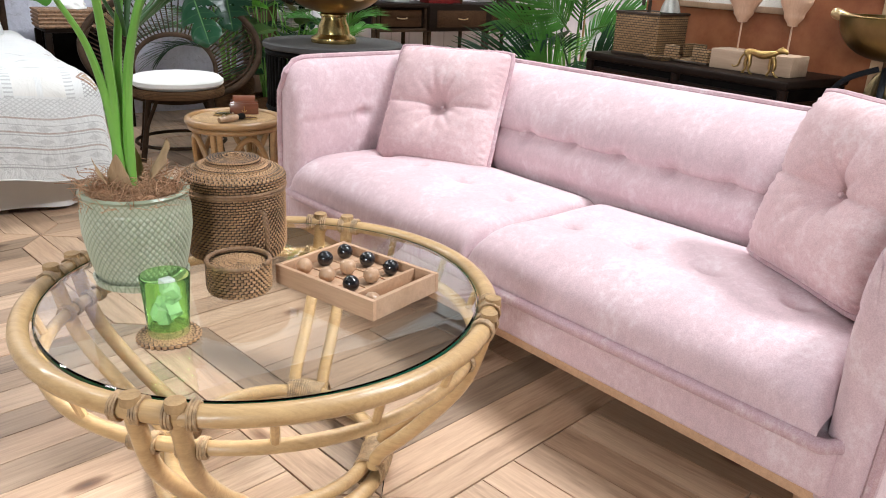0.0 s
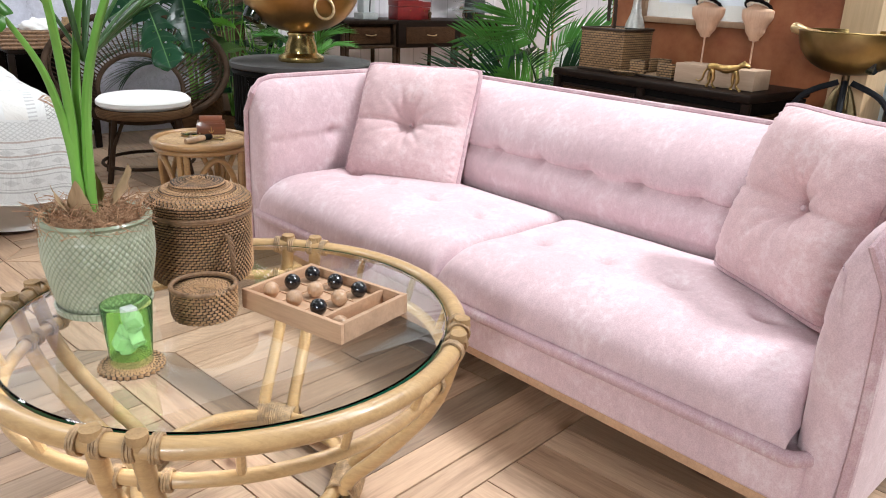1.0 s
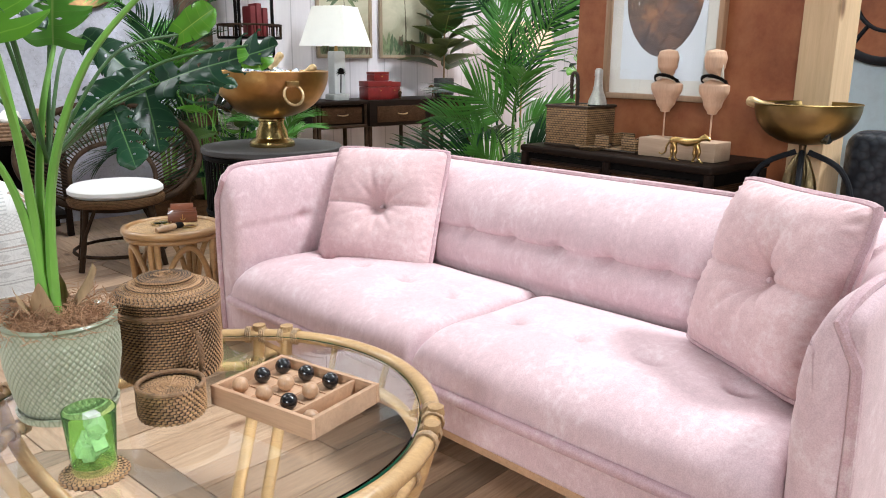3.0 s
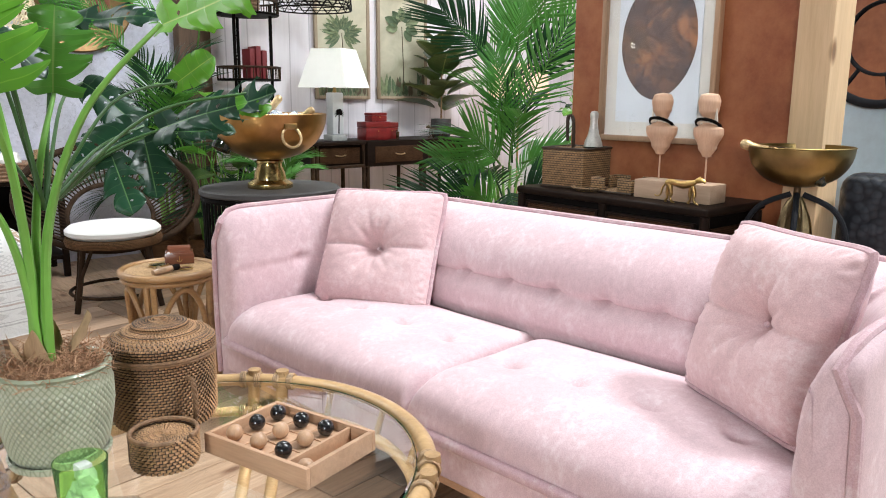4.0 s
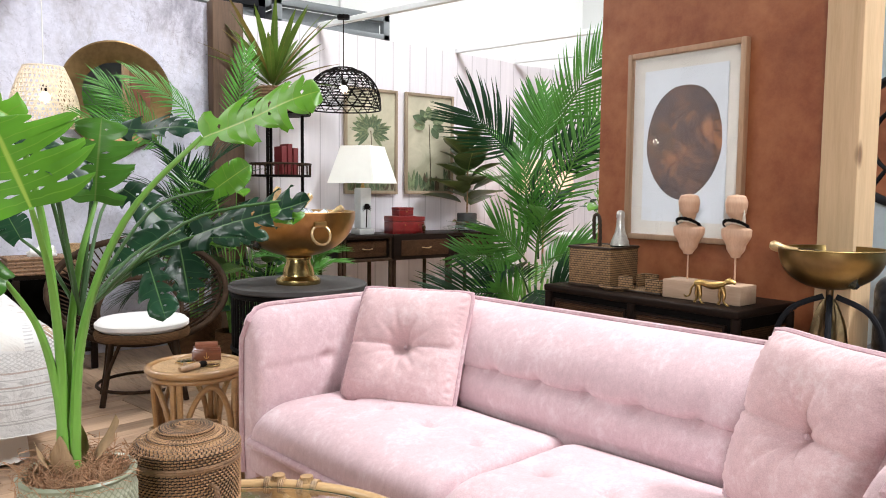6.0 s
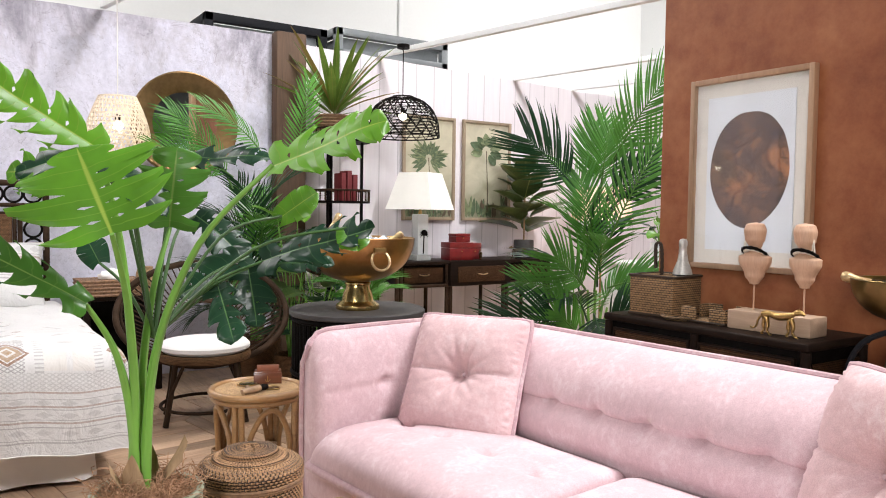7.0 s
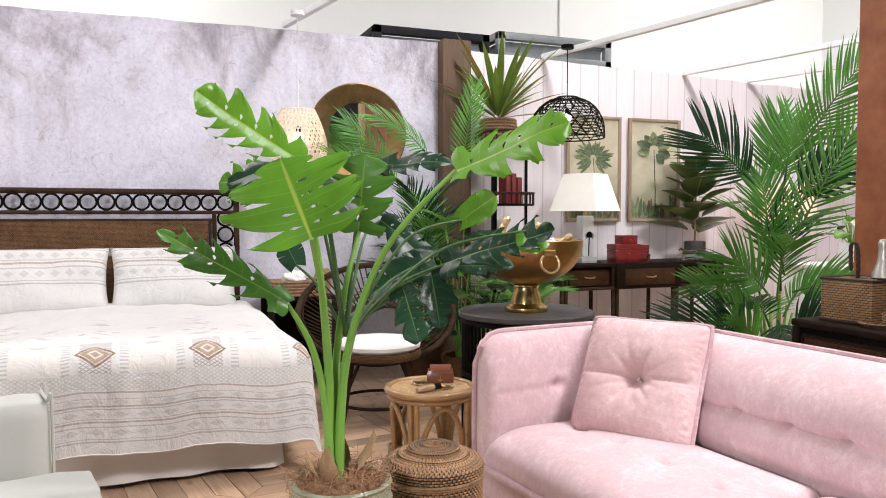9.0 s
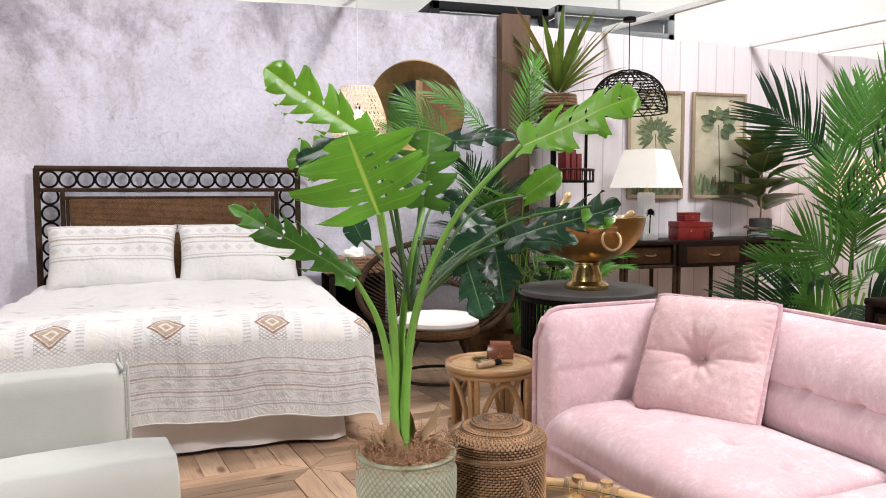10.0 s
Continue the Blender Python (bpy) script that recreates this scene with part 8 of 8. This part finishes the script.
def leafy_plant(x, y, z, label, seed, count, spread, height, mats, width=0.5, pot_label="pale woven plant basket", pot_mat=None, pot_r=0.13, pot_h=0.24):
    rnd = random.Random(seed)
    pot = thing("plant_pot", pose(x, y, z), pot_label, "plant pot")
    part("body", lathe([(0, 0), (pot_r * 0.85, 0), (pot_r, pot_h * 0.4), (pot_r * 0.95, pot_h), (pot_r * 0.88, pot_h), (pot_r * 0.88, pot_h - 0.04), (0, pot_h - 0.04)], 36), pot_mat or CANE, pot)
    t = thing("leafy_plant", pose(x, y, z + pot_h - 0.05), label, "plant")
    for k in range(count):
        a = k * 2.399 + rnd.uniform(-0.2, 0.2)
        f = (k + 0.5) / count
        ln = spread * rnd.uniform(0.7, 1.1) * (1 - 0.35 * f)
        h = height * (0.25 + 0.75 * f) * rnd.uniform(0.85, 1.1)
        q = Vector((0.55 * ln * math.cos(a), 0.55 * ln * math.sin(a), h))
        tip = q + Vector((ln * 0.75 * math.cos(a), ln * 0.75 * math.sin(a), ln * rnd.uniform(-0.25, 0.5)))
        stalk(t, [(0.02 * math.cos(a), 0.02 * math.sin(a), 0), (0.25 * ln * math.cos(a), 0.25 * ln * math.sin(a), h * 0.6), q], 0.006, 0.003)
        oval_leaf(t, q, tip, (-0.4 * math.cos(a), -0.4 * math.sin(a) - 0.3, 1), ln * width, mats[k % len(mats)], k, 0.2)
    return t


leafy_plant(2.33, 4.72, 0, "bushy dark green plant in pale basket", 5, 20, 0.34, 0.75, [RUBBER, LEAF_SHADED, LEAF], 0.55)
leafy_plant(2.22, 4.90, 0.0, "broad-leaved green plant beside the tall palm", 8, 16, 0.36, 1.15, [LEAF, LEAF_SHADED, RUBBER], 0.55, "dark woven plant basket", DARK_CANE)
palm(2.52, 4.45, 0, "small green parlour palm in pale basket", 12, 14, PALM, None, 0.12, 0.28, CANE, 0.36, (0.3, 0.62), 0.26, "pale woven plant basket", 3)

# ---- next stand, seen past the palm: a peach lamp and a potted plant ----
peach = thing("floor_lamp", pose(5.55, 5.25, 0), "standing lamp with glowing peach drum shade", "lamp")
part("base", lathe([(0, 0), (0.14, 0), (0.14, 0.02), (0, 0.025)], 32), BRASS, peach)
part("pole", tube([(0, 0, 0.02), (0, 0, 1.42)], 0.010, 8), BRASS, peach)
shade_m = plain("peach_linen", (0.80, 0.58, 0.46), 0.9, 0, 0.05, 10, 0.2, 200)
shade_m.node_tree.nodes["Principled BSDF"].inputs["Emission Color"].default_value = (1.0, 0.66, 0.45, 1)
shade_m.node_tree.nodes["Principled BSDF"].inputs["Emission Strength"].default_value = 0.55
part("shade", lathe([(0.30, 1.18), (0.26, 1.50), (0.255, 1.50), (0.295, 1.18)], 48), shade_m, peach, "glowing peach linen drum shade")
white_shelf = thing("white_cabinet", pose(5.75, 4.75, 0), "low white painted cabinet on the next stand", "cabinet")
part("body", box(-0.4, -0.25, 0, 0.4, 0.25, 0.78, 0.006), WHITE_STEEL, white_shelf)
part("top", box(-0.42, -0.27, 0.78, 0.42, 0.27, 0.81, 0.006), WHITE_STEEL, white_shelf)
for k in (-1, 1):
    part("door", box(min(0.01 * k, 0.38 * k), -0.262, 0.06, max(0.01 * k, 0.38 * k), -0.25, 0.74, 0.004), WHITE_STEEL, white_shelf)
leafy_plant(5.80, 4.72, 0.81, "leafy green plant in a white pot", 15, 18, 0.24, 0.30, [LEAF, LEAF_SHADED], 0.5, "plain white plant pot", WHITE_STEEL, 0.11, 0.18)


# ---- pine floor: square panels with mitred borders ----
floor = new("floor")
tagged(floor, "worn pale pine board panels with mitred borders", "floor", "", "structure")
STEP, BORDER, GAPW = 1.10, 0.105, 0.0022
grid = Matrix.Translation((0.53, 3.30, 0)) @ pose(0, 0, 0, 0, 0, 9)
rnd = random.Random(21)


def slab(pts, top=0.0, thick=0.012):
    """A flat board from its outline, with a narrow chamfer."""
    b = bmesh.new()
    c = sum((Vector((*p, 0)) for p in pts), Vector()) / len(pts)
    lo, mid, hi = [], [], []
    for p in pts:
        d = (Vector((*p, 0)) - c)
        inn = Vector((*p, 0)) - d.normalized() * 0.0016
        lo.append(b.verts.new((*p, top - thick)))
        mid.append(b.verts.new((*p, top - 0.0014)))
        hi.append(b.verts.new((inn.x, inn.y, top)))
    n = len(pts)
    for k in range(n):
        j = (k + 1) % n
        b.faces.new((lo[k], lo[j], mid[j], mid[k]))
        b.faces.new((mid[k], mid[j], hi[j], hi[k]))
    b.faces.new(hi)
    return b


def panel_boards(flip):
    """Outlines of a panel's boards, each with its turn: four mitred border boards and the inner planks in random lengths."""
    s, w, g = STEP, BORDER, GAPW
    out = [([(g, g), (s - g, g), (s - w, w - g), (w, w - g)], 0), ([(g, s - g), (w, s - w + g), (s - w, s - w + g), (s - g, s - g)], 0),
           ([(g, 2 * g), (w - g, w + g), (w - g, s - w - g), (g, s - 2 * g)], 90), ([(s - g, 2 * g), (s - g, s - 2 * g), (s - w + g, s - w - g), (s - w + g, w + g)], 90)]
    inner = s - 2 * w
    rows = 8
    for r in range(rows):
        y0, y1 = w + inner * r / rows + g * 0.6, w + inner * (r + 1) / rows - g * 0.6
        cut = w + inner * rnd.uniform(0.3, 0.7) if rnd.random() < 0.45 else None
        xs = [w + g, s - w - g] if cut is None else [w + g, cut - g, cut + g, s - w - g]
        for a, b in zip(xs[::2], xs[1::2]):
            out.append(([(a, y0), (b, y0), (b, y1), (a, y1)], 0))
    if flip:
        out = [([(s - y, x) for x, y in p], 90 - t if t in (0, 90) else t) for p, t in out]
    return out


rest = bmesh.new()
for i in range(-4, 6):
    for j in range(-5, 4):
        flip = (i * 3 + j) % 4 == 1
        mid = grid @ Vector(((i + 0.5) * STEP, (j + 0.5) * STEP, 0))
        near = -0.6 < mid.x < 2.2 and 0.3 < mid.y < 4.3
        for pts, turn in panel_boards(flip):
            c = sum((Vector((*p, 0)) for p in pts), Vector()) / len(pts)
            drop = rnd.uniform(0, 0.0018)
            # the board's own axes, grain along y
            ang = radians(turn - 90)
            loc = [((x - c.x) * math.cos(-ang) - (y - c.y) * math.sin(-ang), (x - c.x) * math.sin(-ang) + (y - c.y) * math.cos(-ang)) for x, y in pts]
            m = grid @ Matrix.Translation((i * STEP + c.x, j * STEP + c.y, -drop)) @ pose(0, 0, 0, 0, 0, turn - 90)
            b = slab(loc)
            if near:
                ob = new("plank", mesh_of(b, False))
                ob.data.materials.append(PLANK)
                ob.parent = floor
                ob.matrix_world = m
            else:
                b.transform(m)
                join(rest, b)
tagged(part("boards", rest, PLANK, floor, "", False), kind="stuff")
